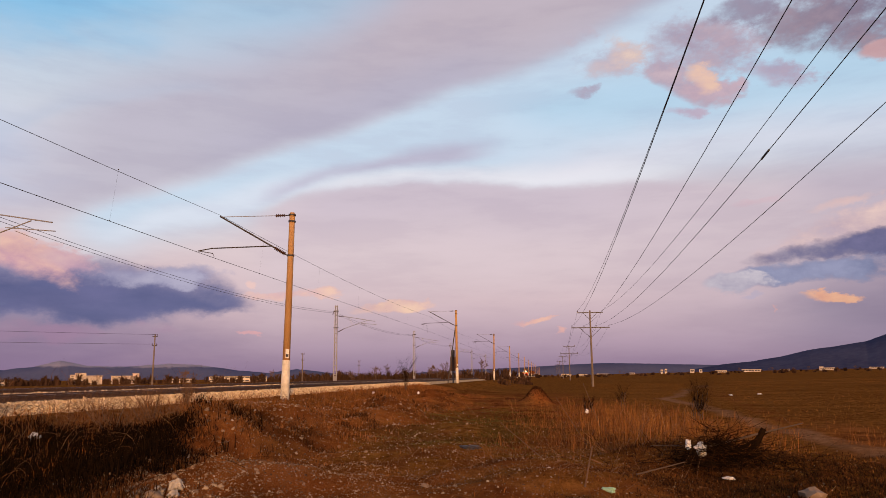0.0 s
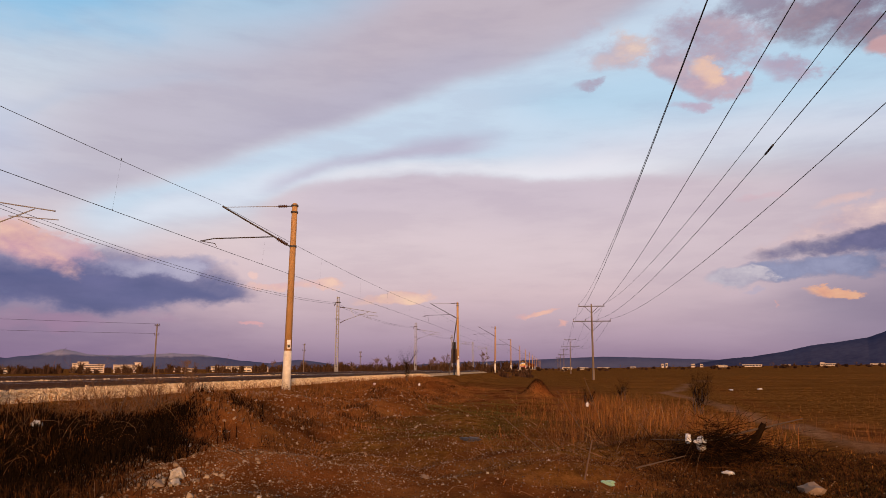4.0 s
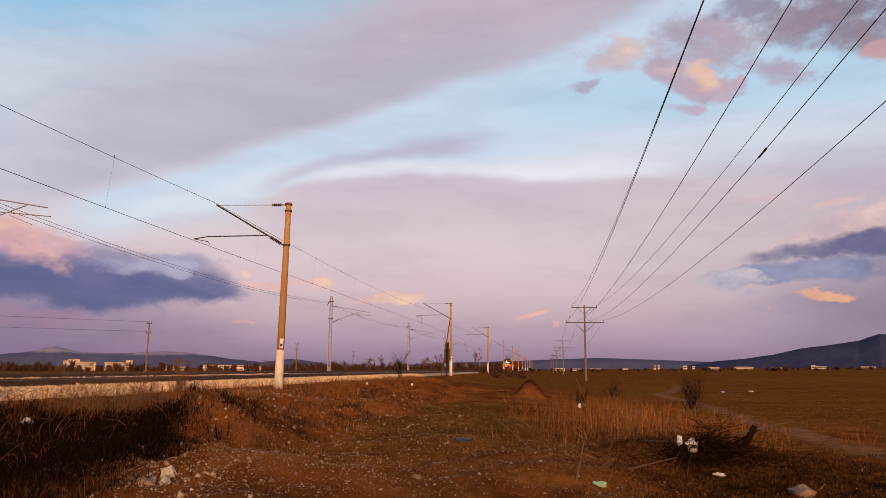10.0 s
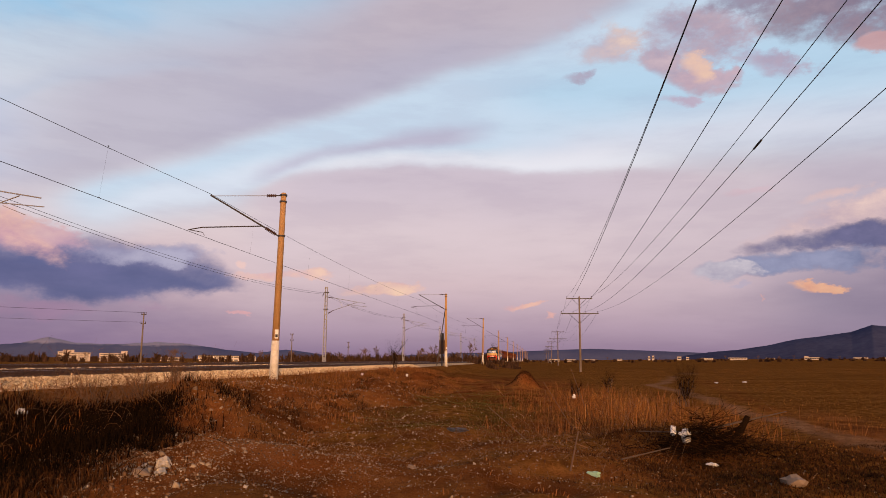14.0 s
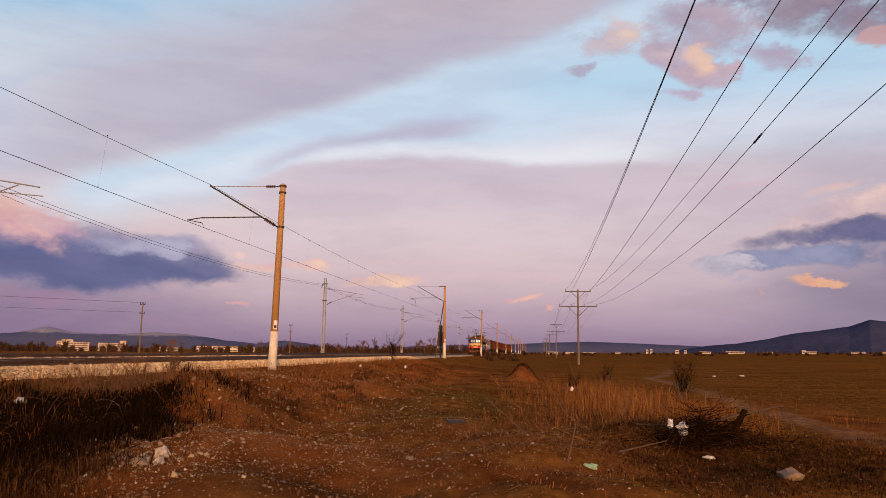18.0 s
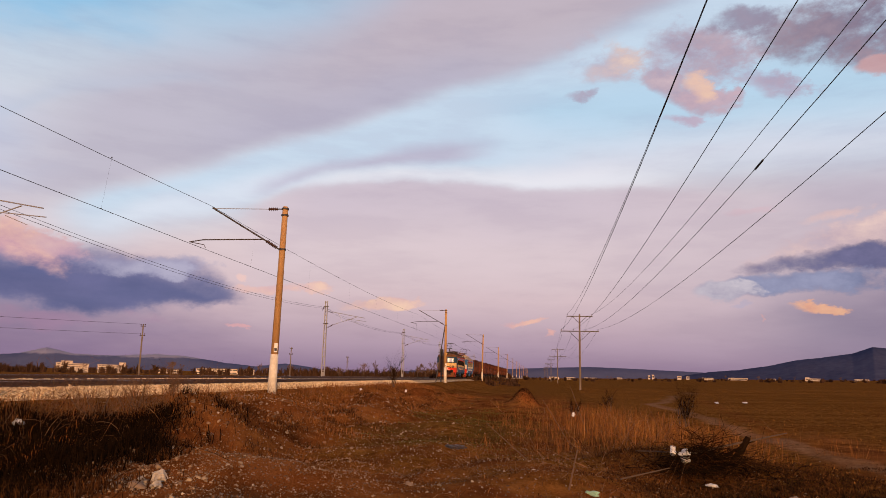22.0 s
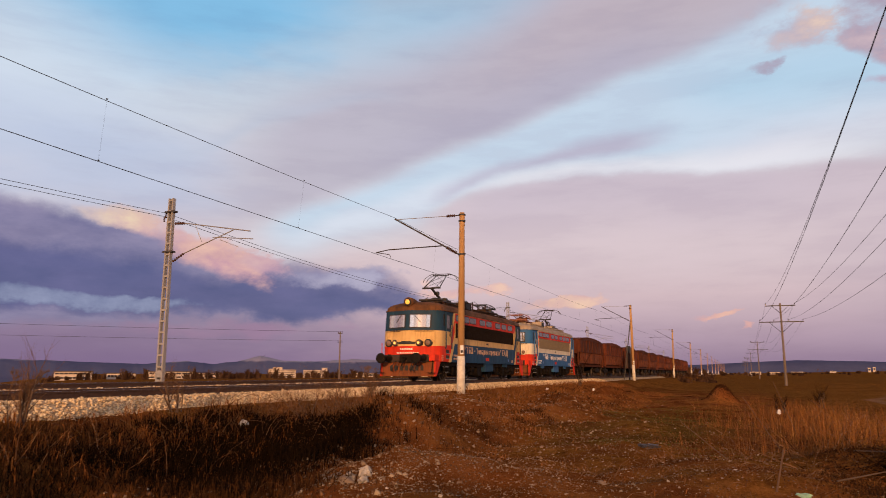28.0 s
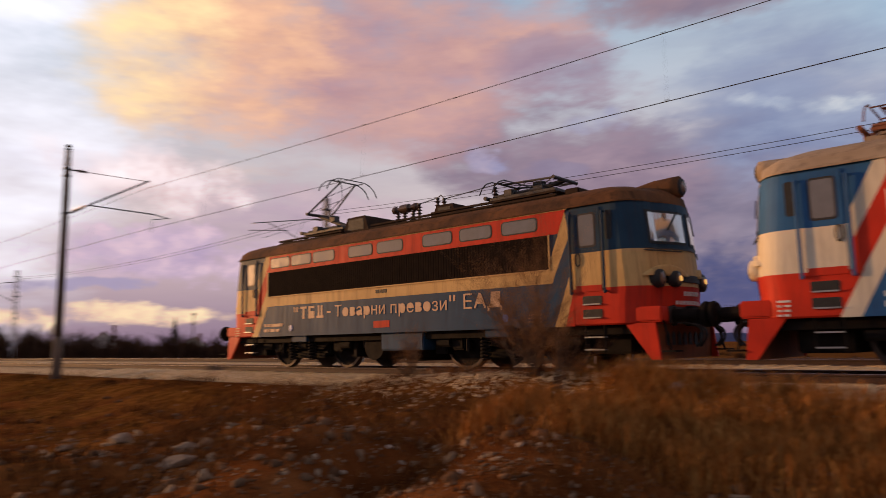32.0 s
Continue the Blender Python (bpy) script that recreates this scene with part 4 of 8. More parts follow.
def conifer(height, seed):
    g = random.Random(seed)
    tree = base("conifer")
    part("trunk", rod(bmesh.new(), (0, 0, 0), (0, 0, height), 0.16, 0.03, 8), BARK, tree)
    bm = bmesh.new()
    for i in range(520):
        u = g.random() ** 0.8
        z = height * (0.06 + 0.93 * u)
        r = height * 0.30 * (1 - u) * g.uniform(0.55, 1.1) + 0.06
        a = g.uniform(0, 6.283)
        p, q = Vector((0, 0, z)), Vector((math.cos(a) * r, math.sin(a) * r, z - r * g.uniform(0.15, 0.5)))
        w = Vector((-math.sin(a), math.cos(a), 0)) * (0.10 + r * 0.14)
        vs = [bm.verts.new(v) for v in (p.lerp(q, 0.25), p.lerp(q, 0.7) + w, q, p.lerp(q, 0.7) - w)]
        bm.faces.new(vs)
    part("crown", bm, NEEDLE, tree)
    return tagged(tree, "dense dark green conifer beside the house", "tree")


_kinds = [bare_tree(7.0, 0.75, s) for s in (1, 2, 3)] + [bare_tree(9.5, 0.28, 4, label="tall slim leafless poplar"), bare_tree(3.6, 1.1, 5, trunk=0.09, label="low leafless thicket bush", category="bush")]
_g = random.Random(11)
_rows = [(13.9, 260, 0, 0.95), (13.0, 262, 3, 0.7), (12.2, 300, 1, 0.7), (9.6, 200, 4, 1.3), (9.0, 205, 4, 1.5), (8.4, 210, 1, 0.75), (5.4, 290, 2, 1.35), (4.6, 300, 4, 1.4), (6.4, 240, 4, 1.2), (15.8, 240, 4, 1.3), (16.8, 250, 4, 1.2), (54.8, 150, 0, 0.7), (55.8, 155, 1, 0.7), (53.0, 148, 2, 0.75), (51.6, 150, 4, 1.2), (48.4, 190, 3, 0.35), (41.6, 300, 1, 0.9), (40.4, 300, 4, 1.5)]
for _ in range(46):
    _rows.append((_g.uniform(3, 48), _g.uniform(380, 640), _g.choice((0, 1, 2, 4, 4)), _g.uniform(0.7, 1.3)))
for _ in range(30):
    _rows.append((_g.uniform(132, 172), _g.uniform(95, 190), _g.choice((0, 1, 2, 4, 4)), _g.uniform(0.40, 0.72)))
for _ in range(20):
    _rows.append((_g.uniform(60, 130), _g.uniform(350, 600), _g.choice((0, 1, 4, 4)), _g.uniform(0.5, 1.0)))
for _ in range(16):
    _rows.append((_g.uniform(-26, -2), _g.uniform(500, 1000), _g.choice((0, 1, 4, 4)), _g.uniform(0.5, 1.0)))
_used = set()
for az, dist, k, size in _rows:
    x, y = spot(az, dist)
    m4 = pose(x, y, float(land(x, y)), 0, 0, _g.uniform(0, 360))
    if k in _used:
        ob = copy_thing(_kinds[k], m4)
    else:
        ob, _ = _kinds[k], _used.add(k)
        ob.matrix_basis = m4
    ob.scale = (size, size, size)
_c = conifer(5.6, 3)
_c.matrix_basis = pose(*spot(152.2, 108), 0.9)

# ---- stones, made by formula and joined ----
_ico = bmesh.new()
bmesh.ops.create_icosphere(_ico, subdivisions=1, radius=1.0)
ICO_V = np.array([v.co[:] for v in _ico.verts])
ICO_F = np.array([[v.index for v in f.verts] for f in _ico.faces])
_ico.free()
OCT_V = np.array([(1, 0, 0), (-1, 0, 0), (0, 1, 0), (0, -1, 0), (0, 0, 1), (0, 0, -1)], float)
OCT_F = np.array([(0, 2, 4), (2, 1, 4), (1, 3, 4), (3, 0, 4), (2, 0, 5), (1, 2, 5), (3, 1, 5), (0, 3, 5)])


def scatter(name, places, sizes, material, flat=0.7, seed=1, detailed=False, parent=None):
    """Angular stones at the places, each turned and stretched in its own way, as one mesh."""
    g = np.random.default_rng(seed)
    V, F = (ICO_V, ICO_F) if detailed else (OCT_V, OCT_F)
    n, k = len(places), len(V)
    pts = V[None] * g.uniform(0.65, 1.25, (n, k, 1)) + g.normal(0, 0.12, (n, k, 3))
    pts = pts * np.stack([g.uniform(0.7, 1.3, n), g.uniform(0.7, 1.3, n), flat * g.uniform(0.7, 1.2, n)], -1)[:, None]
    q = g.normal(size=(n, 4)) * np.array([1, 0.35, 0.35, 1])
    q /= np.linalg.norm(q, axis=1, keepdims=True)
    w, x, y, z = q.T
    R = np.stack([1 - 2 * (y * y + z * z), 2 * (x * y - w * z), 2 * (x * z + w * y), 2 * (x * y + w * z), 1 - 2 * (x * x + z * z), 2 * (y * z - w * x), 2 * (x * z - w * y), 2 * (y * z + w * x), 1 - 2 * (x * x + y * y)], -1).reshape(n, 3, 3)
    pts = np.einsum("nij,nkj->nki", R, pts) * np.asarray(sizes)[:, None, None] + np.asarray(places)[:, None]
    faces = (F[None] + (np.arange(n) * k)[:, None, None]).reshape(-1, 3)
    return soup(name, pts.reshape(-1, 3), faces, material, parent)


# ---- the two tracks ----
def bed_height(d):
    """Height of the ballast at d metres from a track's middle."""
    return np.interp(np.abs(d), [0, 1.5, 1.65, 2.55, 2.95], [1.20, 1.20, 1.18, 0.90, 0.78])


def ballast(name, middle, y0, y1, stones_to, count, seed):
    ys = graded(y0, y1, -40, 60, 1.2, 1.10)
    ys = ys[(ys > y0) & (ys < y1)]
    xs = np.array([-2.95, -2.55, -2.1, -1.65, -1.5, -0.8, 0, 0.8, 1.5, 1.65, 2.1, 2.55, 2.95])
    X, Y = np.meshgrid(xs, ys, indexing="ij")
    Z = bed_height(X)
    k = len(ys)
    i = (np.arange(len(xs) - 1)[:, None] * k + np.arange(k - 1)[None]).ravel()
    bed = soup(name, np.stack([X + middle, Y, Z], -1).reshape(-1, 3), np.stack([i, i + k, i + k + 1, i + 1], -1), BALLAST_FAR, smooth=True)
    tagged(bed, "pale crushed-stone ballast bank under the rails", "ballast", kind="structure")
    g = np.random.default_rng(seed)
    y = g.uniform(-1, 1, count)
    y = np.where(y < 0, -28 * np.abs(y) ** 1.3, stones_to * np.abs(y) ** 1.5)
    d = np.where(g.random(count) < 0.75, g.uniform(0.9, 2.9, count), g.uniform(-2.0, 0.9, count))
    ok = np.abs(np.abs(d) - GAUGE / 2) > 0.12
    y, d = y[ok], d[ok]
    p = np.stack([middle + d, y, bed_height(d) + g.uniform(-0.01, 0.035, len(d))], -1)
    far = np.clip(np.abs(y) / 60, 0, 1)
    rest = scatter("ballast_stones", p, g.uniform(0.020, 0.042, len(d)) * (1 + far), BALLAST, 0.8, seed, parent=bed)
    tagged(rest, "loose pale crushed stones of the track bed", kind="stuff")
    return bed


mb = Mat("ballast_bed", 1.0, 0, 0.0)
_v = mb.t.nodes.new("ShaderNodeTexVoronoi")
_v.inputs["Scale"].default_value = 19.0
mb.t.links.new(mb.co.outputs["Object"], _v.inputs["Vector"])
_vs = mb.t.nodes.new("ShaderNodeSeparateColor")
mb.t.links.new(_v.outputs["Color"], _vs.inputs[0])
# each cell darkens towards its edge: shade between stones painted into the colour
mb.colour(mb.mix(0.7, mb.ramp(_vs.outputs[0], [(0, (0.42, 0.31, 0.18)), (0.5, (0.64, 0.50, 0.31)), (1, (0.82, 0.68, 0.47))]), mb.ramp(_v.outputs["Distance"], [(0.2, (1, 1, 1)), (0.75, (0.35, 0.3, 0.26))]), "MULTIPLY")).bump(_v.outputs["Distance"], -0.9, 0.05)
BALLAST_FAR = mb.m
ballast("ballast_near", TRACK, -900, 1500, 70, 60000, 3)
ballast("ballast_far", TRACK2, -900, 1500, 60, 6000, 4)

RAIL_SHAPE = [(-0.075, 0), (0.075, 0), (0.075, 0.012), (0.012, 0.035), (0.010, 0.125), (0.036, 0.135), (0.036, 0.168), (-0.036, 0.168), (-0.036, 0.135), (-0.010, 0.125), (-0.012, 0.035), (-0.075, 0.012)]


def track(middle):
    for side in (-1, 1):
        x = middle + side * GAUGE / 2
        rail = tagged(base("rail", (x, 0, RAIL_Z - 0.172)), "long steel rail with rusty sides and a worn bright head", "rail", "rails of the tracks", "structure")
        part("rail_web", prism(bmesh.new(), RAIL_SHAPE, 1, -900, 1500), RAIL_SIDE, rail)
        part("rail_head", box(bmesh.new(), -0.030, 0.030, -900, 1500, 0.168, 0.172), RAIL_TOP, rail, "worn shining running surface")


track(TRACK)
track(TRACK2)

# ---- overhead line masts ----
CONTACT, MESSENGER = 6.90, 8.45


def strain_insulator(bm, a, b, n=5, r=0.075):
    a, b = Vector(a), Vector(b)
    L = (b - a).length
    prof = [(0, 0.02)]
    for i in range(n):
        s = L * (i + 0.5) / n
        prof += [(s - L * 0.3 / n, 0.035), (s, r), (s + L * 0.25 / n, 0.04)]
    return lathe(bm, a, b - a, prof + [(L, 0.02)], 10)


def concrete_mast(y, height=7.75, lean=0.0, arm=True, foot=1.02, reach=TRACK + 10.8):
    """A round concrete mast on the near side, with its bracket over the track (towards minus x)."""
    mast = base("catenary_mast", (-10.8, y, foot - 0.4))
    mast.matrix_basis = pose(-10.8, y, foot - 0.4, 0, lean, 0)
    h = height + 0.4
    # rear masts stand against the light: their shaded side is put into the colour
    shade = SHAFT if y > 0 else BACKLIT_SHAFT
    part("shaft", lathe(bmesh.new(), (0, 0, 1.85), (0, 0, 1), [(0, 0.152), (h - 2.0, 0.118), (h - 1.9, 0.115), (h - 1.86, 0.09), (h - 1.85, 0.02)], 20), shade, mast, "ochre-stained spun concrete shaft" if y > 0 else "spun concrete shaft, coloured dark as if backlit", True)
    part("painted_foot", lathe(bmesh.new(), (0, 0, 0), (0, 0, 1), [(0, 0.185), (1.85, 0.162), (1.87, 0.15)], 20), WHITEWASH if y > 0 else shade, mast, "flaking whitewashed foot" if y > 0 else "concrete foot, coloured dark as if backlit", True)
    for z in (h - 0.12, h - 0.40, h - 1.88):
        part("clamp", lathe(bmesh.new(), (0, 0, z - 0.03), (0, 0, 1), [(0, 0.12), (0, 0.155), (0.07, 0.155), (0.07, 0.12)], 16), STEEL_DARK, mast)
    part("sign_plate", box(bmesh.new(), 0.02, 0.17, -0.172, -0.160, 1.95, 2.32), PLATE_WHITE, mast, "white plate with a dark panel")
    part("plate_panel", box(bmesh.new(), 0.04, 0.15, -0.176, -0.1722, 2.0, 2.12), STEEL_DARK, mast)
    if y == -29.0:
        part("top_insulator", lathe(bmesh.new(), (0, 0, h), (0, 0, 1), [(0, 0.10), (0.02, 0.13), (0.62, 0.12), (0.64, 0.05)], 14), WHITEWASH, mast, "white insulator on the mast head", True)
        part("insulator_cap", lathe(bmesh.new(), (0, 0, h + 0.64), (0, 0, 1), [(0, 0.05), (0.04, 0.14), (0.10, 0.05), (0.16, 0.12), (0.24, 0.03)], 12), STEEL_DARK, mast)
    if arm:
        top, low = h - 0.12, h - 1.88
        tip = (reach, 0, top + 0.02)
        part("top_tie", rod(bmesh.new(), (-0.75, 0, top), tip, 0.014), GALVANISED, mast, "thin steel tie rod")
        part("tie_insulator", strain_insulator(bmesh.new(), (-0.32, 0, top), (-0.75, 0, top)), CERAMIC, mast)
        part("tie_hook", rod(bmesh.new(), (-0.10, 0, top), (-0.34, 0, top), 0.025), STEEL_DARK, mast)
        foot_end, joint = Vector((-0.72, 0, low + 0.36)), Vector((reach - 0.06, 0, top + 0.05))
        part("bracket_tube", rod(bmesh.new(), foot_end, joint, 0.035), STEEL_DARK, mast, "slanting steel bracket tube")
        part("bracket_insulator", strain_insulator(bmesh.new(), (-0.24, 0, low + 0.08), foot_end, 7, 0.085), CERAMIC, mast)
        part("bracket_hinge", rod(bmesh.new(), (-0.12, 0, low), (-0.26, 0, low + 0.09), 0.03), STEEL_DARK, mast)
        reg = low + 0.44
        bm = rod(bmesh.new(), (-0.86, 0, reg), (reach - 0.35, 0, reg - 0.04), 0.026)
        rod(bm, (reach - 0.35, 0, reg - 0.04), (reach - 0.98, 0, reg - 0.14), 0.024)
        part("registration_arm", bm, STEEL_DARK, mast)
        bm = rod(bmesh.new(), (reach - 0.95, 0, reg - 0.14), (reach - 0.30, 0, reg - 0.26), 0.016)
        rod(bm, (reach - 0.30, 0, reg - 0.26), (reach - 0.22, 0, CONTACT - (foot - 0.4)), 0.012)
        part("steady_arm", bm, STEEL_DARK, mast)
    return tagged(mast, "slender concrete catenary mast with whitewashed foot and steel bracket", "catenary mast", "catenary masts along the near track")


def ladder_mast(y, height=9.85, reach=True, x=-27.9, foot=1.28, tall=True):
    """A pierced concrete mast on the far side, with a bracket towards the tracks."""
    mast = base("ladder_mast", (x, y, foot - 0.3))
    h = height + 0.3
    for s in (-1, 1):
        bm = bmesh.new()
        prism(bm, [(s * 0.14, 0), (s * 0.23, 0), (s * 0.17, h), (s * 0.09, h)], 1, -0.10, 0.10)
        part("post", bm, PALE_CONCRETE, mast)
    n = 17
    for i in range(n):
        z = 0.5 + (h - 0.62) * i / (n - 1)
        part("rung", box(bmesh.new(), -0.15 + 0.05 * i / n, 0.15 - 0.05 * i / n, -0.09, 0.09, z - 0.05, z + 0.05), PALE_CONCRETE, mast)
    part("web", box(bmesh.new(), -0.15, 0.15, -0.09, 0.09, 0, 0.9), PALE_CONCRETE, mast)
    for z in (h - 0.75, h - 2.95):
        part("clamp", box(bmesh.new(), -0.32, 0.32, -0.15, 0.15, z - 0.045, z + 0.045), STEEL_DARK, mast)
    zt, zl = h - 1.45, h - 3.6
    for s, zz in ((-1, h - 0.95), (-1, h - 1.15)):
        part("feeder_insulator", strain_insulator(bmesh.new(), (-0.36 - 0.1 * (zz < h - 1), 0, zz - 0.12), (-0.36 - 0.1 * (zz < h - 1), 0, zz + 0.16), 3, 0.06), CERAMIC, mast)
    if reach:
        part("bracket_arm", rod(bmesh.new(), (1.0, 0, zt), (5.3, 0, zt - 0.75), 0.03), GALVANISED, mast)
        part("arm_insulator", strain_insulator(bmesh.new(), (0.3, 0, zt + 0.03), (1.0, 0, zt), 6, 0.08), CERAMIC, mast)
        part("bracket_tube", rod(bmesh.new(), (1.05, 0, zl + 0.5), (4.2, 0, zt - 0.62), 0.03), GALVANISED, mast)
        part("tube_insulator", strain_insulator(bmesh.new(), (0.3, 0, zl + 0.1), (1.05, 0, zl + 0.5), 6, 0.08), CERAMIC, mast)
        part("hanger", rod(bmesh.new(), (1.7, 0, zt - 0.12), (2.2, 0, zl + 1.05), 0.016), GALVANISED, mast)
        part("registration_arm", rod(bmesh.new(), (2.9, 0, zl + 1.25), (5.5, 0, zl + 0.98), 0.024), GALVANISED, mast)
        part("steady_arm", rod(bmesh.new(), (3.4, 0, zl + 1.08), (4.6, 0, zl + 0.62), 0.014), GALVANISED, mast)
    return tagged(mast, "pale pierced concrete mast with ladder openings and steel bracket", "catenary mast", "ladder masts beyond the far track")


def sag_wire(name, spans, radius, parent=None, seg=14, label="", sag=0.3):
    """A wire through the points of spans, hanging a little between them."""
    cu = bpy.data.curves.new(name, "CURVE")
    cu.dimensions, cu.bevel_depth, cu.bevel_resolution = "3D", radius, 1
    pts = []
    for a, b in zip(spans, spans[1:]):
        a, b = Vector(a), Vector(b)
        for i in range(seg):
            u = i / seg
            p = a.lerp(b, u)
            p.z -= 4 * sag * u * (1 - u) * ((b - a).length / 55.0) ** 2
            pts.append(p)
    pts.append(Vector(spans[-1]))
    sp = cu.splines.new("POLY")
    sp.points.add(len(pts) - 1)
    for q, p in zip(sp.points, pts):
        q.co = (*p, 1)
    cu.materials.append(WIRE)
    ob = new(name, cu)
    ob.parent = parent
    return ob


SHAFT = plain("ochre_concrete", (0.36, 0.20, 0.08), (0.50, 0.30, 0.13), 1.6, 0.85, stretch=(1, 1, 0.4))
# shaded copy of the mast concrete, for masts seen against the light
BACKLIT_SHAFT = plain("backlit_concrete", (0.10, 0.075, 0.055), (0.17, 0.13, 0.10), 1.6, 0.9, stretch=(1, 1, 0.4))
PALE_CONCRETE = plain("pale_concrete", (0.22, 0.22, 0.23), (0.32, 0.32, 0.33), 2.0, 0.9)
PLATE_WHITE = plain("white_plate", (0.68, 0.66, 0.62), (0.8, 0.78, 0.74), 12.0, 0.5)
MAST_Y = [-84.2, -29.0] + [28.3 + 54.85 * i for i in range(13)]
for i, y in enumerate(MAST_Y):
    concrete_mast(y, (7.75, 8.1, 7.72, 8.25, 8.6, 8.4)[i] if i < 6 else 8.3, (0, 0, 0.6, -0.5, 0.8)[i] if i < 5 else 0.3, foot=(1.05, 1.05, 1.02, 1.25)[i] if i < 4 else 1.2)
for y in (-89.0, -34.2, 29.05, 90.9, 146.0, 201.0, 256.0, 311.0):
    ladder_mast(y)

near_line = tagged(base("catenary_wires", (0, 0, 0)), "thin contact wire and messenger wire with droppers over the track", "overhead wire")
CW = [(TRACK + (0.22 if i % 2 else -0.22), y, CONTACT) for i, y in enumerate(MAST_Y)]
MW = [(TRACK, y, MESSENGER + 0.32) for y in MAST_Y]
sag_wire("contact_wire", CW, 0.0095, near_line, sag=0.02)
sag_wire("messenger_wire", MW, 0.0085, near_line, sag=0.38)
for i in range(len(MAST_Y) - 1):
    if MAST_Y[i] > 260:
        continue
    for u in (0.09, 0.25, 0.42, 0.58, 0.75, 0.91):
        y = MAST_Y[i] + 54.85 * u
        z = MESSENGER + 0.32 - 4 * 0.38 * u * (1 - u)
        x0, x1 = TRACK, CW[i][0] + (CW[i + 1][0] - CW[i][0]) * u
        bm = rod(bmesh.new(), (x1, y, CONTACT), (x0, y, z), 0.0018, seg=4)
        box(bm, x0 - 0.012, x0 + 0.012, y - 0.02, y + 0.02, z - 0.02, z + 0.015)
        box(bm, x1 - 0.010, x1 + 0.010, y - 0.02, y + 0.02, CONTACT - 0.005, CONTACT + 0.03)
        part("dropper", bm, WIRE, near_line)
feeder = tagged(base("feeder_wires", (0, 0, 0)), "pair of dark feeder wires strung along the far masts", "overhead wire")
LAD = (-89.0, -34.2, 29.05, 90.9, 146.0, 201.0, 256.0, 311.0)
sag_wire("feeder_wire", [(-28.26, y, 10.35) for y in LAD], 0.012, feeder, sag=0.75)
sag_wire("feeder_wire", [(-28.36, y, 10.17) for y in LAD], 0.012, feeder, sag=0.75)


# ---- the power line beside the track ----
def pin_insulator(bm, x, y, z):
    return lathe(bm, (x, y, z), (0, 0, 1), [(0, 0.018), (0.12, 0.018), (0.13, 0.07), (0.19, 0.075), (0.2, 0.045), (0.25, 0.06), (0.30, 0.05), (0.33, 0.02)], 10)


def power_pole(x, y, height):
    pole = base("power_pole", (x, y, float(land(x, y)) - 0.3))
    h = height + 0.3
    part("shaft", rod(bmesh.new(), (0, 0, 0), (0, 0, h), 0.19, 0.12, 12), POLE_WOOD, pole)
    for z, half in ((h - 0.35, 2.05), (h - 2.75, 3.0)):
        part("cross_arm", box(bmesh.new(), -half, half, -0.06, 0.06, z - 0.07, z + 0.07), STEEL_DARK, pole)
        for s in (-1, 1):
            part("brace", rod(bmesh.new(), (s * 0.08, 0, z - 1.25 * half / 2.4), (s * half * 0.55, 0, z - 0.05), 0.035, seg=6), STEEL_DARK, pole)
    for x0, z in POWER_PINS:
        part("insulator", pin_insulator(bmesh.new(), x0, 0, h + z), CERAMIC, pole)
    return tagged(pole, "tall wooden power pole with two steel cross-arms", "power pole", "poles of the power line")


POWER_PINS = [(-1.95, -0.28), (1.95, -0.28), (-2.9, -2.68), (-1.0, -2.68), (1.0, -2.68), (2.9, -2.68)]
POLE_X, POLE_H = 6.5, 12.0
POLE_Y = [-20.0, 116.0, 252.5, 389.0, 525.0, 662.0, 800.0]
for y in POLE_Y:
    power_pole(POLE_X, y, POLE_H + (3.0 if y < 0 else 0.0))
power_line = tagged(base("power_wires", (0, 0, 0)), "six dark conductors slung between the power poles", "power line")
for x0, z in POWER_PINS:
    sag_wire("conductor", [(POLE_X + x0 + (0.24 * max(0.0, x0) if y < 0 else 0.0), y, POLE_H + z + (3.3 if y < 0 else 0.3)) for y in POLE_Y], 0.014, power_line, 24, sag=0.42)


part("splice_sleeve", rod(bmesh.new(), (7.661, 24.75, 9.367), (7.659, 25.65, 9.313), 0.036, seg=8), WIRE, power_line, "thick dark splice on the wire")


# ---- the train ----
from mathutils import geometry


def painted(name, a, b, dirt=(0.05, 0.032, 0.024), amount=0.42, rough=0.46):
    """Old gloss paint, streaked and grimy."""
    m = Mat(name, rough, 0.0, 0.14)
    big, streak, fine = m.noise(0.9, 5), m.noise(2.2, 6, 0.65, (9, 2.6, 0.30)), m.noise(26, 4)
    c = m.mix(m.ramp(big, [(0.35, (0, 0, 0)), (0.65, (1, 1, 1))]), a, b)
    grime = m.ramp(streak, [(0.48, (0, 0, 0)), (0.75, (amount,) * 3)])
    c = m.mix(grime, c, dirt)
    c = m.mix(m.ramp(fine, [(0.62, (0, 0, 0)), (0.75, (0.35 * amount,) * 3)]), c, dirt)
    m.colour(c).gloss(streak, rough - 0.1, rough + 0.35).bump(fine, 0.08, 0.004)
    return m.m


LOCO_RED = painted("loco_red", (0.62, 0.040, 0.016), (0.48, 0.030, 0.014))
LOCO_CREAM = painted("loco_cream", (0.66, 0.44, 0.18), (0.54, 0.35, 0.14))
LOCO_BLUE = painted("loco_blue", (0.014, 0.062, 0.130), (0.010, 0.046, 0.100), amount=0.35)
LOCO_ROOF = painted("rusty_roof", (0.19, 0.082, 0.032), (0.068, 0.034, 0.018), (0.03, 0.025, 0.018), 0.8, 0.7)
CAB_BLUE = painted("cab_blue", (0.018, 0.054, 0.096), (0.013, 0.040, 0.072), amount=0.35)
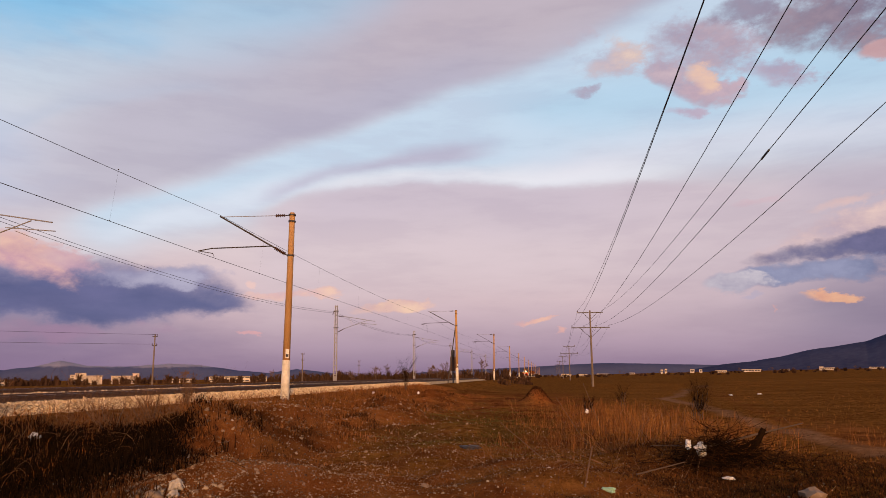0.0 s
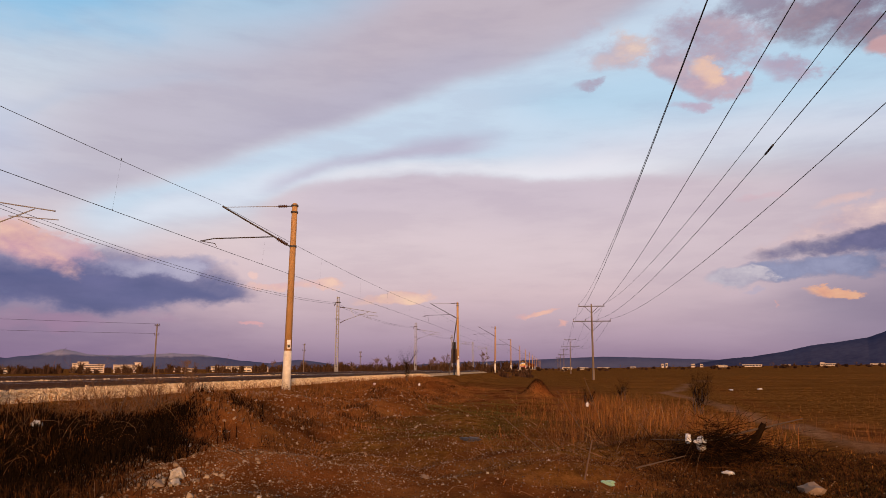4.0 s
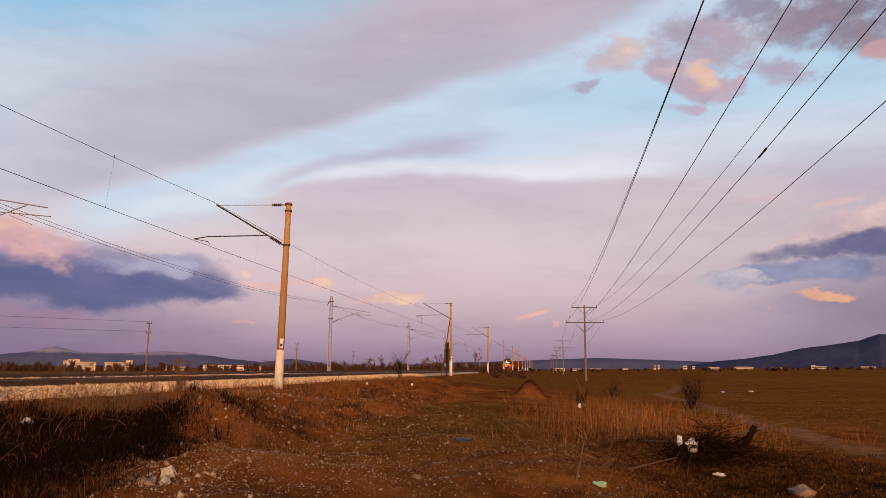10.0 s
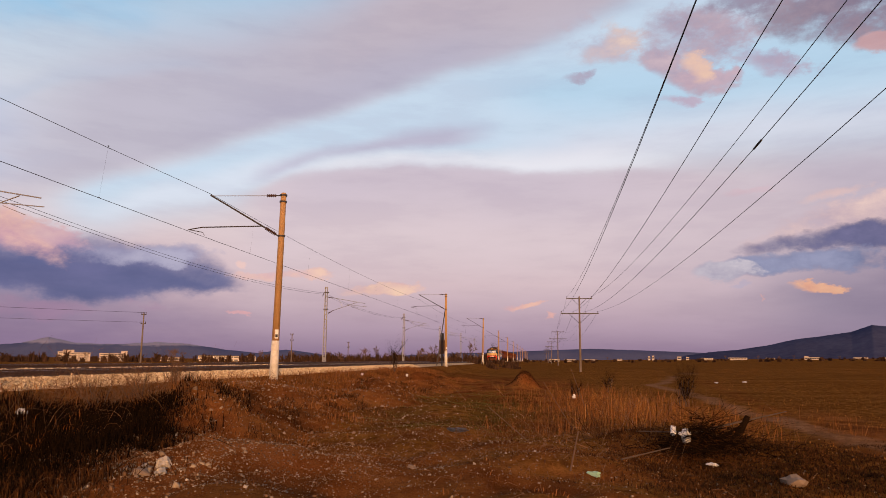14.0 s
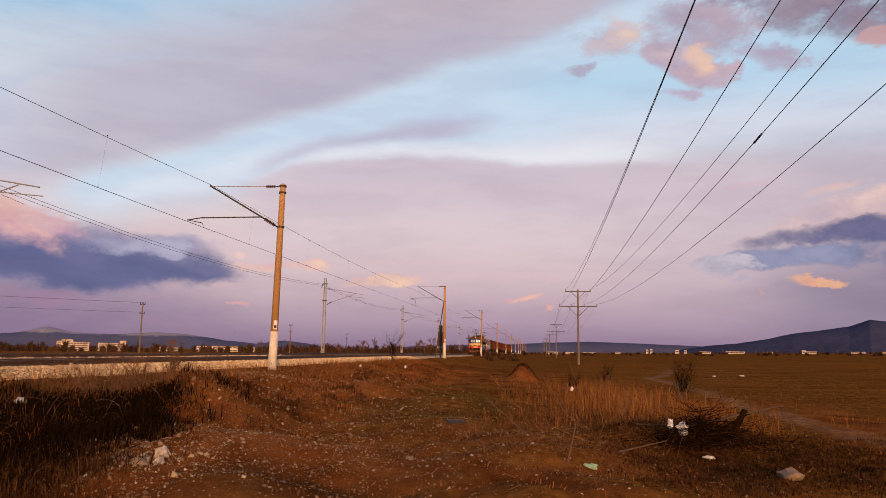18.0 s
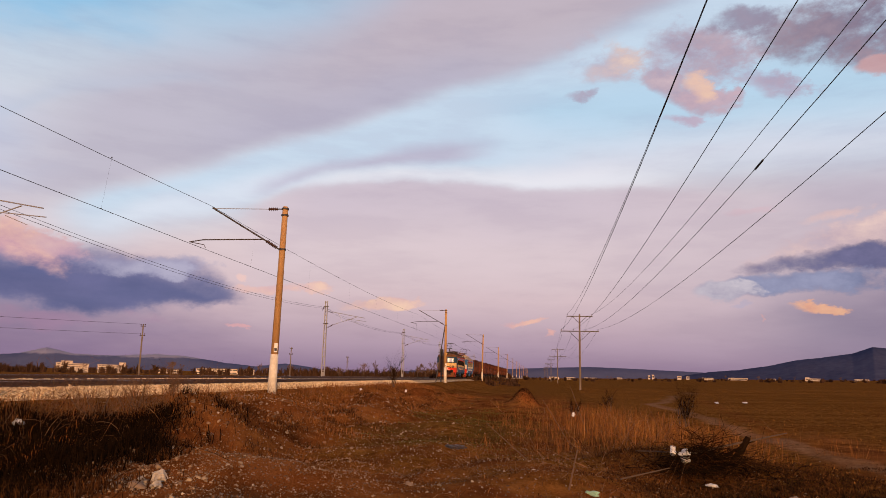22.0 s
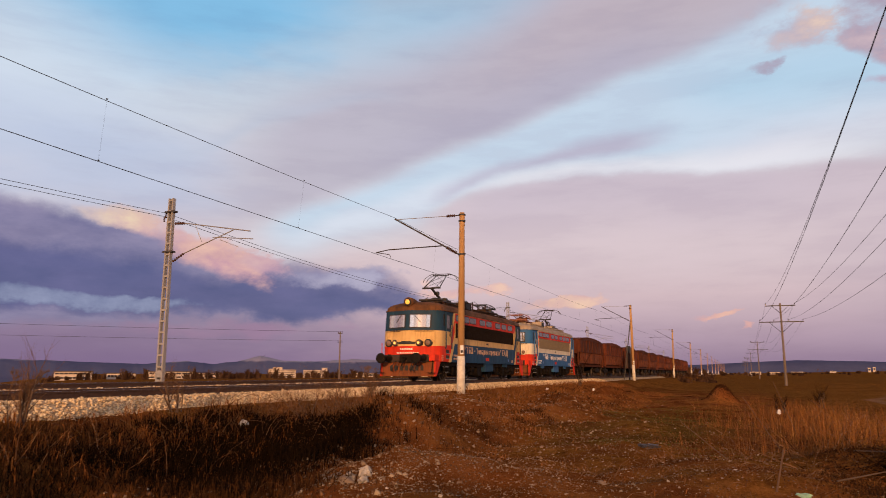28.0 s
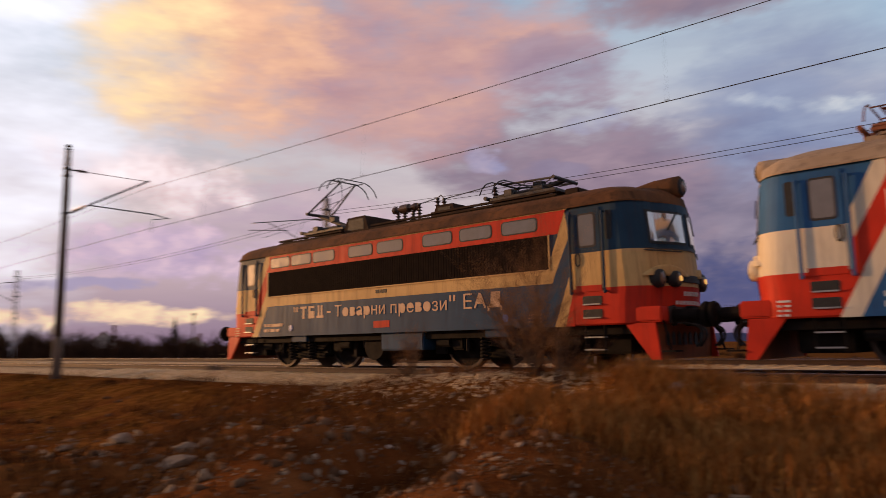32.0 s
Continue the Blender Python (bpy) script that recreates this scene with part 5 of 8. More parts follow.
LOCO2_BLUE = painted("bright_blue", (0.035, 0.13, 0.30), (0.026, 0.10, 0.24), amount=0.3)
LOCO2_CREAM = painted("pale_cream", (0.74, 0.67, 0.52), (0.66, 0.58, 0.43), amount=0.35)
LOCO2_ROOF = painted("dusty_roof", (0.40, 0.32, 0.23), (0.30, 0.23, 0.16), amount=0.5, rough=0.7)
GRILLE = plain("brown_grille", (0.012, 0.008, 0.006), (0.020, 0.013, 0.009), 4.0, 0.9, spec=0.05)
GRILLE2 = plain("olive_grille", (0.13, 0.10, 0.055), (0.19, 0.14, 0.08), 4.0, 0.7)
# grime, taken down to near black with the shade under the body
UNDER = plain("grimy_shaded_running_gear", (0.005, 0.0045, 0.004), (0.014, 0.010, 0.008), 5.0, 0.85, 0.0, spec=0.15)
TYRE = plain("wheel_tyre", (0.035, 0.026, 0.020), (0.09, 0.068, 0.055), 9.0, 0.55, 0.5)
GREASE = plain("old_grease", (0.012, 0.008, 0.006), (0.045, 0.018, 0.011), 4.0, 0.7)
DECK = plain("dark_roof_steel", (0.022, 0.016, 0.013), (0.060, 0.036, 0.022), 4.0, 0.9, spec=0.1)
RUST_BEAM = painted("brown_red_plough", (0.26, 0.070, 0.024), (0.15, 0.055, 0.024), amount=0.8, rough=0.6)
HOSE = plain("black_hose", (0.012, 0.012, 0.012), (0.025, 0.025, 0.025), 8.0, 0.6)
RUBBER = plain("black_rubber", (0.012, 0.012, 0.013), (0.02, 0.02, 0.02), 8.0, 0.7)
LETTER = plain("faded_lettering", (0.46, 0.29, 0.17), (0.58, 0.38, 0.24), 9.0, 0.6)
LETTER2 = plain("pale_lettering", (0.66, 0.64, 0.60), (0.76, 0.74, 0.70), 9.0, 0.6)
FROSTED = plain("dusty_pane", (0.14, 0.125, 0.105), (0.20, 0.18, 0.155), 3.0, 0.22, 0.45, 0.05, spec=0.8)
mg = Mat("cab_glass", 0.06, 0.75, 0.9)
mg.colour((0.58, 0.56, 0.54)).gloss(mg.noise(5.0), 0.03, 0.16)
CAB_GLASS = mg.m
ml = Mat("lamp_lit", 0.3)
ml.colour((0.9, 0.5, 0.1)).glow((1.0, 0.42, 0.06), 0.8)
LAMP_LIT = ml.m
ml = Mat("small_lamp_lit", 0.3)
ml.colour((0.9, 0.5, 0.1)).glow((1.0, 0.50, 0.12), 1.0)
LAMP_SMALL = ml.m
LAMP_OFF = plain("lamp_lens", (0.16, 0.10, 0.07), (0.22, 0.14, 0.1), 20.0, 0.15)
BADGE = plain("blue_badge", (0.02, 0.10, 0.35), (0.03, 0.14, 0.45), 20.0, 0.4)
HALF, LENGTH = 1.475, 16.44


def nose(z):
    """How far the cab front stands back from the buffer faces at height z."""
    return float(np.interp(z, [0.9, 1.35, 1.62, 2.33, 3.28, 3.5, 3.66, 3.78, 3.86], [1.22, 1.20, 1.17, 1.22, 1.32, 1.36, 1.62, 2.2, 3.4]))


def ring(z, width, out=0.0):
    """The plan of the body at height z: a long box with round cab corners and bowed fronts."""
    n, pts = nose(z) - out, []
    w = width + out
    r = min(0.62, w * 0.7)
    for k in range(9):
        a = math.pi / 2 * k / 8
        pts.append((w - r + r * math.cos(a), n + r * 0.9 - r * 0.9 * math.sin(a)))
    front = [(w, n + r * 0.9)] + pts[1:]
    bow = lambda x: -0.26 * (1 - (x / max(w - r, 0.01)) ** 2) if abs(x) < w - r else 0.0
    mids = [(x, n + bow(x)) for x in np.linspace(w - r, -(w - r), 9)[1:-1]]
    other = [(-x, y) for x, y in front[::-1]]
    head = front + mids + other
    tail = [(-x, LENGTH - y) for x, y in head]
    return [(x, y, z) for x, y in head + tail]


def band(levels, out=0.0, cap=False):
    """A closed strip of the body between heights; levels of (z, half width)."""
    bm = bmesh.new()
    last = None
    for z, w in levels:
        row = [bm.verts.new(p) for p in ring(z, w, out)]
        if last:
            for i in range(len(row)):
                j = (i + 1) % len(row)
                bm.faces.new((last[i], last[j], row[j], row[i]))
        last = row
    if cap:
        bm.faces.new(last)
    bmesh.ops.recalc_face_normals(bm, faces=bm.faces[:])
    return bm


def slab(outline, side, proud=0.006, depth=0.01):
    """A thin panel on the body's side; outline of (y, z)."""
    x = HALF * side
    bm = bmesh.new()
    prism(bm, outline, 0, min(x - side * depth, x + side * proud), max(x - side * depth, x + side * proud))
    return bm


def rounded(y0, y1, z0, z1, r=0.07, n=4):
    pts = []
    for cy, cz, a0 in ((y1 - r, z1 - r, 0), (y0 + r, z1 - r, 90), (y0 + r, z0 + r, 180), (y1 - r, z0 + r, 270)):
        for k in range(n + 1):
            a = radians(a0 + 90 * k / n)
            pts.append((cy + r * math.cos(a), cz + r * math.sin(a)))
    return pts


def on_front(x, z, out=0.0):
    """A place on the cab's front at x across and z up."""
    w, r = HALF, 0.62
    n = nose(z)
    if abs(x) < w - r:
        y = n - 0.26 * (1 - (x / (w - r)) ** 2)
    else:
        s = min(1.0, (abs(x) - (w - r)) / r)
        y = n + 0.9 * r * (1 - math.sqrt(max(0.0, 1 - s * s)))
    return Vector((x, y - out, z))


def front_patch(x0, x1, z0, z1, out, nx=10, nz=4, inset=0.0):
    """A sheet bent to the cab's front, with its rim turned back."""
    bm = bmesh.new()
    grid = [[bm.verts.new(on_front(x0 + (x1 - x0) * i / nx, z0 + (z1 - z0) * k / nz, out)) for k in range(nz + 1)] for i in range(nx + 1)]
    for i in range(nx):
        for k in range(nz):
            bm.faces.new((grid[i][k], grid[i + 1][k], grid[i + 1][k + 1], grid[i][k + 1]))
    rim = bmesh.ops.extrude_edge_only(bm, edges=[e for e in bm.edges if e.is_boundary])
    for v in (g for g in rim["geom"] if isinstance(g, bmesh.types.BMVert)):
        v.co.y += out + 0.02
    bmesh.ops.recalc_face_normals(bm, faces=bm.faces[:])
    return bm


def turned(bm):
    """Turns a part made for the front end round to the rear end."""
    bmesh.ops.transform(bm, matrix=Matrix.Translation((0, LENGTH, 0)) @ Matrix.Rotation(math.pi, 4, "Z"), verts=bm.verts[:])
    return bm


def bars(parent, material, x, y0, z0, rows, height, gap, side=1):
    """Unreadable writing: bars of its size; rows of lists of (start, length)."""
    for k, row in enumerate(rows):
        z = z0 - k * gap
        for a, b in row:
            part("lettering_bar", box(bmesh.new(), x, x + 0.008, y0 + a, y0 + a + b, z, z + height), material, parent)


def letters(body, y, z, size, material, parent, spread=1.0):
    cu = bpy.data.curves.new("lettering", "FONT")
    cu.body, cu.size, cu.space_character, cu.offset, cu.fill_mode = body, 10.0, spread, 0.012, "NONE"
    tmp = bpy.data.objects.new("lettering", cu)
    scene.collection.objects.link(tmp)
    line = bpy.data.meshes.new_from_object(tmp.evaluated_get(bpy.context.evaluated_depsgraph_get()))
    bpy.data.objects.remove(tmp)
    flat = geometry.delaunay_2d_cdt([v.co.to_2d() for v in line.vertices], [tuple(e.vertices) for e in line.edges], [], 4, 1e-4)
    bm = bmesh.new()
    vs = [bm.verts.new((p.x, p.y, 0.0)) for p in flat[0]]
    for f in flat[2]:
        bm.faces.new([vs[i] for i in f])
    grown = bmesh.ops.extrude_face_region(bm, geom=bm.faces[:])["geom"]
    bmesh.ops.translate(bm, vec=(0, 0, 0.1), verts=[v for v in grown if isinstance(v, bmesh.types.BMVert)])
    bmesh.ops.recalc_face_normals(bm, faces=bm.faces[:])
    bmesh.ops.scale(bm, vec=(size / 10.0,) * 3, verts=bm.verts[:])
    me = bpy.data.meshes.new("lettering")
    bm.to_mesh(me)
    bm.free()
    me.materials.clear()
    me.materials.append(material)
    ob = new("lettering", me)
    ob.parent = parent
    ob.matrix_basis = Matrix.Translation((HALF + 0.012, y, z)) @ Matrix(((0, 0, 1, 0), (1, 0, 0, 0), (0, 1, 0, 0), (0, 0, 0, 1)))
    return ob


def pantograph(parent, y, up, rusty=None):
    """A half pantograph on its base frame; y is the base's middle. up: the head's height, or None when it lies folded."""
    dark = rusty or STEEL_DARK
    panto = part("pantograph", box(bmesh.new(), -0.62, 0.62, y - 0.9, y + 0.9, 3.93, 3.99), dark, parent, "black steel pantograph")
    for sx in (-0.6, 0.6):
        for sy in (-0.8, 0.8):
            part("base_insulator", strain_insulator(bmesh.new(), (sx, y + sy, 3.72), (sx, y + sy, 3.94), 3, 0.075), CERAMIC, panto)
    part("spring", lathe(bmesh.new(), (-0.2, y - 1.15, 4.03), (0, 1, 0), [(0, 0.03), (0.02, 0.07), (0.16, 0.07), (0.18, 0.035), (1.0, 0.035), (1.02, 0.02)], 10), dark, panto)
    if up:
        pivot, knee, head = Vector((0, y + 0.55, 4.05)), Vector((0, y - 0.95, 4.62)), Vector((0, y + 0.42, up - 0.06))
    else:
        pivot, knee, head = Vector((0, y - 0.55, 4.08)), Vector((0, y + 0.80, 4.26)), Vector((0, y - 0.75, 4.36))
    bm = rod(bmesh.new(), pivot, knee, 0.075, 0.055)
    rod(bm, pivot + Vector((-0.45, 0, 0)), pivot + Vector((0.45, 0, 0)), 0.05)
    box(bm, -0.10, 0.10, (pivot.y + knee.y) / 2 - 0.14, (pivot.y + knee.y) / 2 + 0.10, (pivot.z + knee.z) / 2, (pivot.z + knee.z) / 2 + 0.17)
    part("lower_arm", bm, dark, panto)
    for k in (-0.5, 0.1, 0.5):
        part("base_block", box(bmesh.new(), k - 0.12, k + 0.12, y - 1.0 + abs(k), y - 0.75 + abs(k), 3.96, 4.14, 0.02), dark, panto)
    part("base_bar", rod(bmesh.new(), (-0.62, y - 1.05, 4.02), (0.62, y - 1.05, 4.02), 0.05, seg=8), dark, panto)
    for sx in (-0.45, 0.45):
        part("drive_spring", rod(bmesh.new(), (sx, y - 0.9, 4.04), (sx, y + 0.5, 4.06), 0.045, seg=8), dark, panto)
    part("knee", rod(bmesh.new(), knee + Vector((-0.5, 0, 0)), knee + Vector((0.5, 0, 0)), 0.045), dark, panto)
    bm = bmesh.new()
    for s in (-1, 1):
        rod(bm, knee + Vector((s * 0.45, 0, 0)), head + Vector((s * 0.28, 0, 0)), 0.026)
        rod(bm, knee + Vector((s * 0.45, 0, 0.02)), knee.lerp(head, 0.55) + Vector((-s * 0.3, 0, 0)), 0.010, seg=5)
        rod(bm, knee.lerp(head, 0.5) + Vector((s * 0.36, 0, 0)), head + Vector((-s * 0.28, 0, 0)), 0.010, seg=5)
    rod(bm, head + Vector((-0.4, 0, 0)), head + Vector((0.4, 0, 0)), 0.02)
    part("upper_arm", bm, dark, panto)
    bm = rod(bmesh.new(), knee + Vector((0, 0.1, -0.12)), head + Vector((0, 0.1, -0.25)), 0.012, seg=5)
    part("control_rod", bm, dark, panto)
    for dy in (-0.17, 0.19):
        bm = bmesh.new()
        pts = [(-0.98, -0.34), (-0.88, -0.16), (-0.72, -0.03), (-0.5, 0.05), (0.5, 0.05), (0.72, -0.03), (0.88, -0.16), (0.98, -0.34)]
        for (a, b), (c, d) in zip(pts, pts[1:]):
            rod(bm, head + Vector((a, dy, b)), head + Vector((c, dy, d)), 0.016, seg=6)
        part("collector_head", bm, dark, panto)
    for s in (-1, 1):
        part("head_spacer", rod(bmesh.new(), head + Vector((s * 0.42, -0.17, 0.02)), head + Vector((s * 0.42, 0.19, 0.02)), 0.014, seg=5), dark, panto)
    return panto


def wheelset(parent, y, r=0.62):
    ws = base("wheelset", (0, y, r))
    ws.parent = parent
    for s in (-1, 1):
        x = s * GAUGE / 2
        out = 1 if s > 0 else -1
        wheel = part("wheel", lathe(bmesh.new(), (x - 0.035 * out, 0, 0), (out, 0, 0), [(0, r - 0.12), (0.0, r - 0.06), (0.02, r - 0.055), (0.055, r - 0.09), (0.05, 0.17), (0.09, 0.15), (0.11, 0.0)], 28), UNDER, ws)
        part("tyre", lathe(bmesh.new(), (x - 0.07 * out, 0, 0), (out, 0, 0), [(0, r - 0.02), (0, r + 0.028), (0.03, r + 0.028), (0.04, r), (0.135, r - 0.004), (0.14, r - 0.075), (0.0, r - 0.08)], 36), TYRE, ws)
    part("axle", rod(bmesh.new(), (-0.72, 0, 0), (0.72, 0, 0), 0.09), UNDER, ws)
    return ws


def coil(parent, x, y, z0, z1, r=0.11, turns=6):
    """A spring wound from one bar."""
    bm = bmesh.new()
    last, n = None, turns * 8
    for i in range(n + 1):
        a = 6.2832 * i / 8
        mid, out = Vector((x, y, z0 + (z1 - z0) * i / n)), Vector((math.cos(a), math.sin(a), 0))
        ring_now = [bm.verts.new(mid + out * (r + 0.024 * math.cos(6.2832 * k / 5)) + Vector((0, 0, 0.024 * math.sin(6.2832 * k / 5)))) for k in range(5)]
        if last:
            for k in range(5):
                bm.faces.new((last[k], last[(k + 1) % 5], ring_now[(k + 1) % 5], ring_now[k]))
        last = ring_now
    return part("coil_spring", bm, UNDER, parent)


def buffers(parent, flip, short=0.0, height=1.05):
    for s in (-0.875, 0.875):
        bm = lathe(bmesh.new(), (s, 0.98, height), (0, -1, 0), [(0, 0.20), (0.03, 0.20), (0.05, 0.125), (0.50, 0.11), (0.51, 0.075), (0.82 - short, 0.075)], 16)
        buf = part("buffer", turned(bm) if flip else bm, UNDER, parent)
        bm = lathe(bmesh.new(), (s, 0.16 + short, height), (0, -1, 0), [(0, 0.08), (0.02, 0.20), (0.07, 0.235), (0.13, 0.23), (0.155, 0.15), (0.16, 0.02)], 22)
        part("buffer_head", turned(bm) if flip else bm, UNDER, buf)


def cab_end(loco, flip, paint, lit):
    """All that sits on one end of the loco."""
    blue, cream, red, roof = paint
    fix = turned if flip else (lambda b: b)
    # bumper beam, plough and steps
    bm = box(bmesh.new(), -1.40, 1.40, 0.96, 1.50, 0.93, 1.22, 0.03)
    part("buffer_beam", fix(bm), red, loco)
    part("greasy_plate", fix(box(bmesh.new(), -1.12, 1.12, 0.94, 0.957, 0.90, 1.22)), GREASE, loco, "black greasy plate behind the coupling")
    bm = prism(bmesh.new(), [(-1.36, 0.24), (1.36, 0.24), (1.28, 0.90), (-1.28, 0.90)], 1, 1.12, 1.16)
    for v in bm.verts:
        v.co.y += (0.9 - v.co.z) * 0.05
    part("plough", fix(bm), RUST_BEAM, loco, "rusty red snow plough with holes")
    # holes drawn as black plates, the dark inside put into the colour
    for k in range(7):
        x = -0.85 + 0.26 * k
        part("plough_hole", fix(prism(bmesh.new(), [(x - 0.075, 0.50), (x + 0.075, 0.50), (x + 0.075, 0.70), (x, 0.76), (x - 0.075, 0.70)], 1, 1.105, 1.122)), RUBBER, loco)
    for s in (-1, 1):
        bm = prism(bmesh.new(), [(1.02, 0.24), (1.20, 0.24), (1.70, 0.92), (1.10, 0.92)], 0, *sorted((s * 1.33, s * 1.40)))
        part("plough_cheek", fix(bm), red, loco)
    # coupling gear
    bm = rod(bmesh.new(), (0, 1.0, 1.05), (0, 0.62, 1.05), 0.07)
    rod(bm, (0, 0.62, 1.05), (0, 0.50, 1.13), 0.06)
    rod(bm, (0, 0.66, 1.0), (0, 0.42, 0.72), 0.035)
    box(bm, -0.32, 0.32, 0.86, 0.97, 0.86, 1.24)
    part("drawhook", fix(bm), UNDER, loco)
    for x in (-0.55, -0.38, 0.38, 0.55):
        bm = bmesh.new()
        pts = [Vector((x, 0.98, 0.92))] + [Vector((x + 0.05 * math.sin(2 * a), 0.80 - 0.24 * math.sin(a), 0.88 - 0.22 * (1 - math.cos(a)))) for a in np.linspace(0.2, 2.6, 9)]
        for a, b in zip(pts, pts[1:]):
            rod(bm, a, b, 0.025, seg=6, caps=False)
        part("brake_hose", fix(bm), HOSE, loco)
    # windscreens
    for s in (-1, 1):
        x0, x1 = (0.14, 1.04) if s > 0 else (-1.04, -0.14)
        part("windscreen_frame", fix(front_patch(x0 - 0.05, x1 + 0.05, 2.44, 3.11, 0.012)), RUBBER, loco)
        part("windscreen", fix(front_patch(x0, x1, 2.49, 3.06, 0.022)), CAB_GLASS, loco, "dark reflecting windscreen")
        a, b = on_front(s * 0.30, 3.10, 0.05), on_front(s * 0.62, 2.72, 0.045)
        part("wiper", fix(rod(bmesh.new(), a, b, 0.012, seg=5)), RUBBER, loco)
        # lamp pods
        bm = bmesh.new()
        for lx, r in ((0.60, 0.155), (1.00, 0.175)):
            c = on_front(s * lx, 1.76)
            lathe(bm, c + Vector((0, 0.14, 0)), (0, -1, 0), [(0, r * 1.1), (0.14, r * 1.05), (0.24, r), (0.26, r * 0.86)], 18)
        part("lamp_pod", fix(bm), RUBBER if lit else cream, loco, "", True)
        for lx, r in ((0.60, 0.115), (1.00, 0.13)):
            c = on_front(s * lx, 1.76, 0.115)
            glowing = lit and lx < 0.9
            part("head_lamp", fix(lathe(bmesh.new(), c + Vector((0, 0.02, 0)), (0, -1, 0), [(0, r), (0.02, r), (0.05, r * 0.6), (0.06, 0.01)], 16)), LAMP_OFF, loco)
            if glowing:
                part("bulb", fix(lathe(bmesh.new(), c + Vector((0, -0.03, 0)), (0, -1, 0), [(0, r * 0.5), (0.02, r * 0.45), (0.03, 0.01)], 12)), LAMP_SMALL, loco, "glowing amber bulb")
        bm = front_patch(*sorted((s * 0.28, s * 1.30)), 1.82, 2.03, 0.085, 12, 5)
        for v in bm.verts:
            u = (abs(v.co.x) - 0.79) / 0.52
            v.co.z -= max(0.0, 0.20 * (u * u)) * max(0.0, (v.co.z - 1.80) / 0.23)
        part("lamp_brow", fix(bm), cream, loco, "", True)
        # hand rails by the door, mirrors of steel
        part("front_rail", fix(rod(bmesh.new(), on_front(s * 0.35, 2.30, 0.05), on_front(s * 1.25, 2.30, 0.05), 0.014, seg=6)), STEEL_DARK, loco)
    part("lamp_strip", fix(front_patch(-0.42, 0.42, 1.70, 1.84, 0.03)), RUBBER, loco)
    part("brow_line", fix(front_patch(-1.2, 1.2, 2.335, 2.36, 0.02, 16, 1)), STEEL_DARK, loco)
    for x, w, z, h in ((-0.34, 0.62, 1.44, 0.085), (-0.55, 1.05, 1.27, 0.075)):
        k = x
        while k < x + w:
            part("lettering_bar", fix(front_patch(k, k + 0.06, z, z + h, 0.006, 1, 1)), LETTER2, loco)
            k += 0.095
    # the roof lamp in its dome
    bm = lathe(bmesh.new(), (0, nose(3.5) + 0.85, 3.62), (0, -1, 0), [(0, 0.03), (0.25, 0.14), (0.6, 0.20), (1.0, 0.22), (1.16, 0.22), (1.18, 0.18)], 22)
    for v in bm.verts:
        v.co.z += 0.05
    part("roof_lamp_dome", fix(bm), roof, loco, "", True)
    part("roof_lamp", fix(lathe(bmesh.new(), (0, nose(3.5) - 0.32, 3.66), (0, -1, 0), [(0, 0.18), (0.02, 0.18), (0.05, 0.155), (0.052, 0.01)], 20)), RUBBER, loco)
    part("roof_lamp_lens", fix(lathe(bmesh.new(), (0, nose(3.5) - 0.36, 3.66), (0, -1, 0), [(0, 0.115), (0.02, 0.11), (0.04, 0.07), (0.05, 0.01)], 20)), LAMP_LIT if lit and not flip else LAMP_OFF, loco, "glowing amber head lamp" if lit and not flip else "")
    # doors, steps and rails on both sides
    for s in (-1, 1):
        x = s * HALF
        def side(outline, proud=0.006):
            return fix(slab(outline, s, proud))
        part("door_upper", side(rounded(2.10, 2.68, 2.33, 3.22, 0.05), 0.014), blue, loco)
        part("door_lower", side([(2.10, 1.58), (2.68, 1.58), (2.68, 2.328), (2.10, 2.328)], 0.014), cream, loco)
        part("door_foot", side([(2.10, 1.56), (2.68, 1.56), (2.68, 1.68), (2.10, 1.68)], 0.017), red, loco)
        part("door_gasket", side(rounded(2.19, 2.60, 2.43, 3.12, 0.06), 0.018), RUBBER, loco)
        part("door_window", side(rounded(2.225, 2.565, 2.465, 3.085, 0.05), 0.021), FROSTED, loco)
        loop = [Vector((x + s * 0.035, 2.60 + 0.055 * math.cos(k * 0.6283), 2.20 + 0.13 * math.sin(k * 0.6283))) for k in range(11)]
        bm = bmesh.new()
        for p, q in zip(loop, loop[1:]):
            rod(bm, p, q, 0.014, seg=5, caps=False)
        part("door_handle", fix(bm), STEEL_DARK, loco)
        part("cab_side_window", side(rounded(1.84, 1.98, 2.55, 3.12, 0.04), 0.010), RUBBER, loco)
        for yy in (2.02, 2.76):
            bm = rod(bmesh.new(), (x + s * 0.06, yy, 1.52), (x + s * 0.06, yy, 3.12), 0.028, seg=8)
            rod(bm, (x, yy, 1.56), (x + s * 0.06, yy, 1.52), 0.02, seg=6)
            rod(bm, (x, yy, 3.10), (x + s * 0.06, yy, 3.12), 0.02, seg=6)
            part("hand_rail", fix(bm), blue, loco)
        # no real hollow: a black panel carries the shade of each step recess
        for z in (1.04, 1.30):
            part("step_recess", side(rounded(2.12, 2.54, z, z + 0.17, 0.03), 0.010), RUBBER, loco)
            part("step_tread", fix(box(bmesh.new(), *sorted((x + s * 0.004, x + s * 0.05)), 2.14, 2.52, z - 0.005, z + 0.02)), GALVANISED, loco)
        for yy in (2.12, 2.54):
            part("ladder_stile", fix(rod(bmesh.new(), (x - s * 0.05, yy, 0.95), (x - s * 0.05, yy, 0.36), 0.018, seg=6)), UNDER, loco)
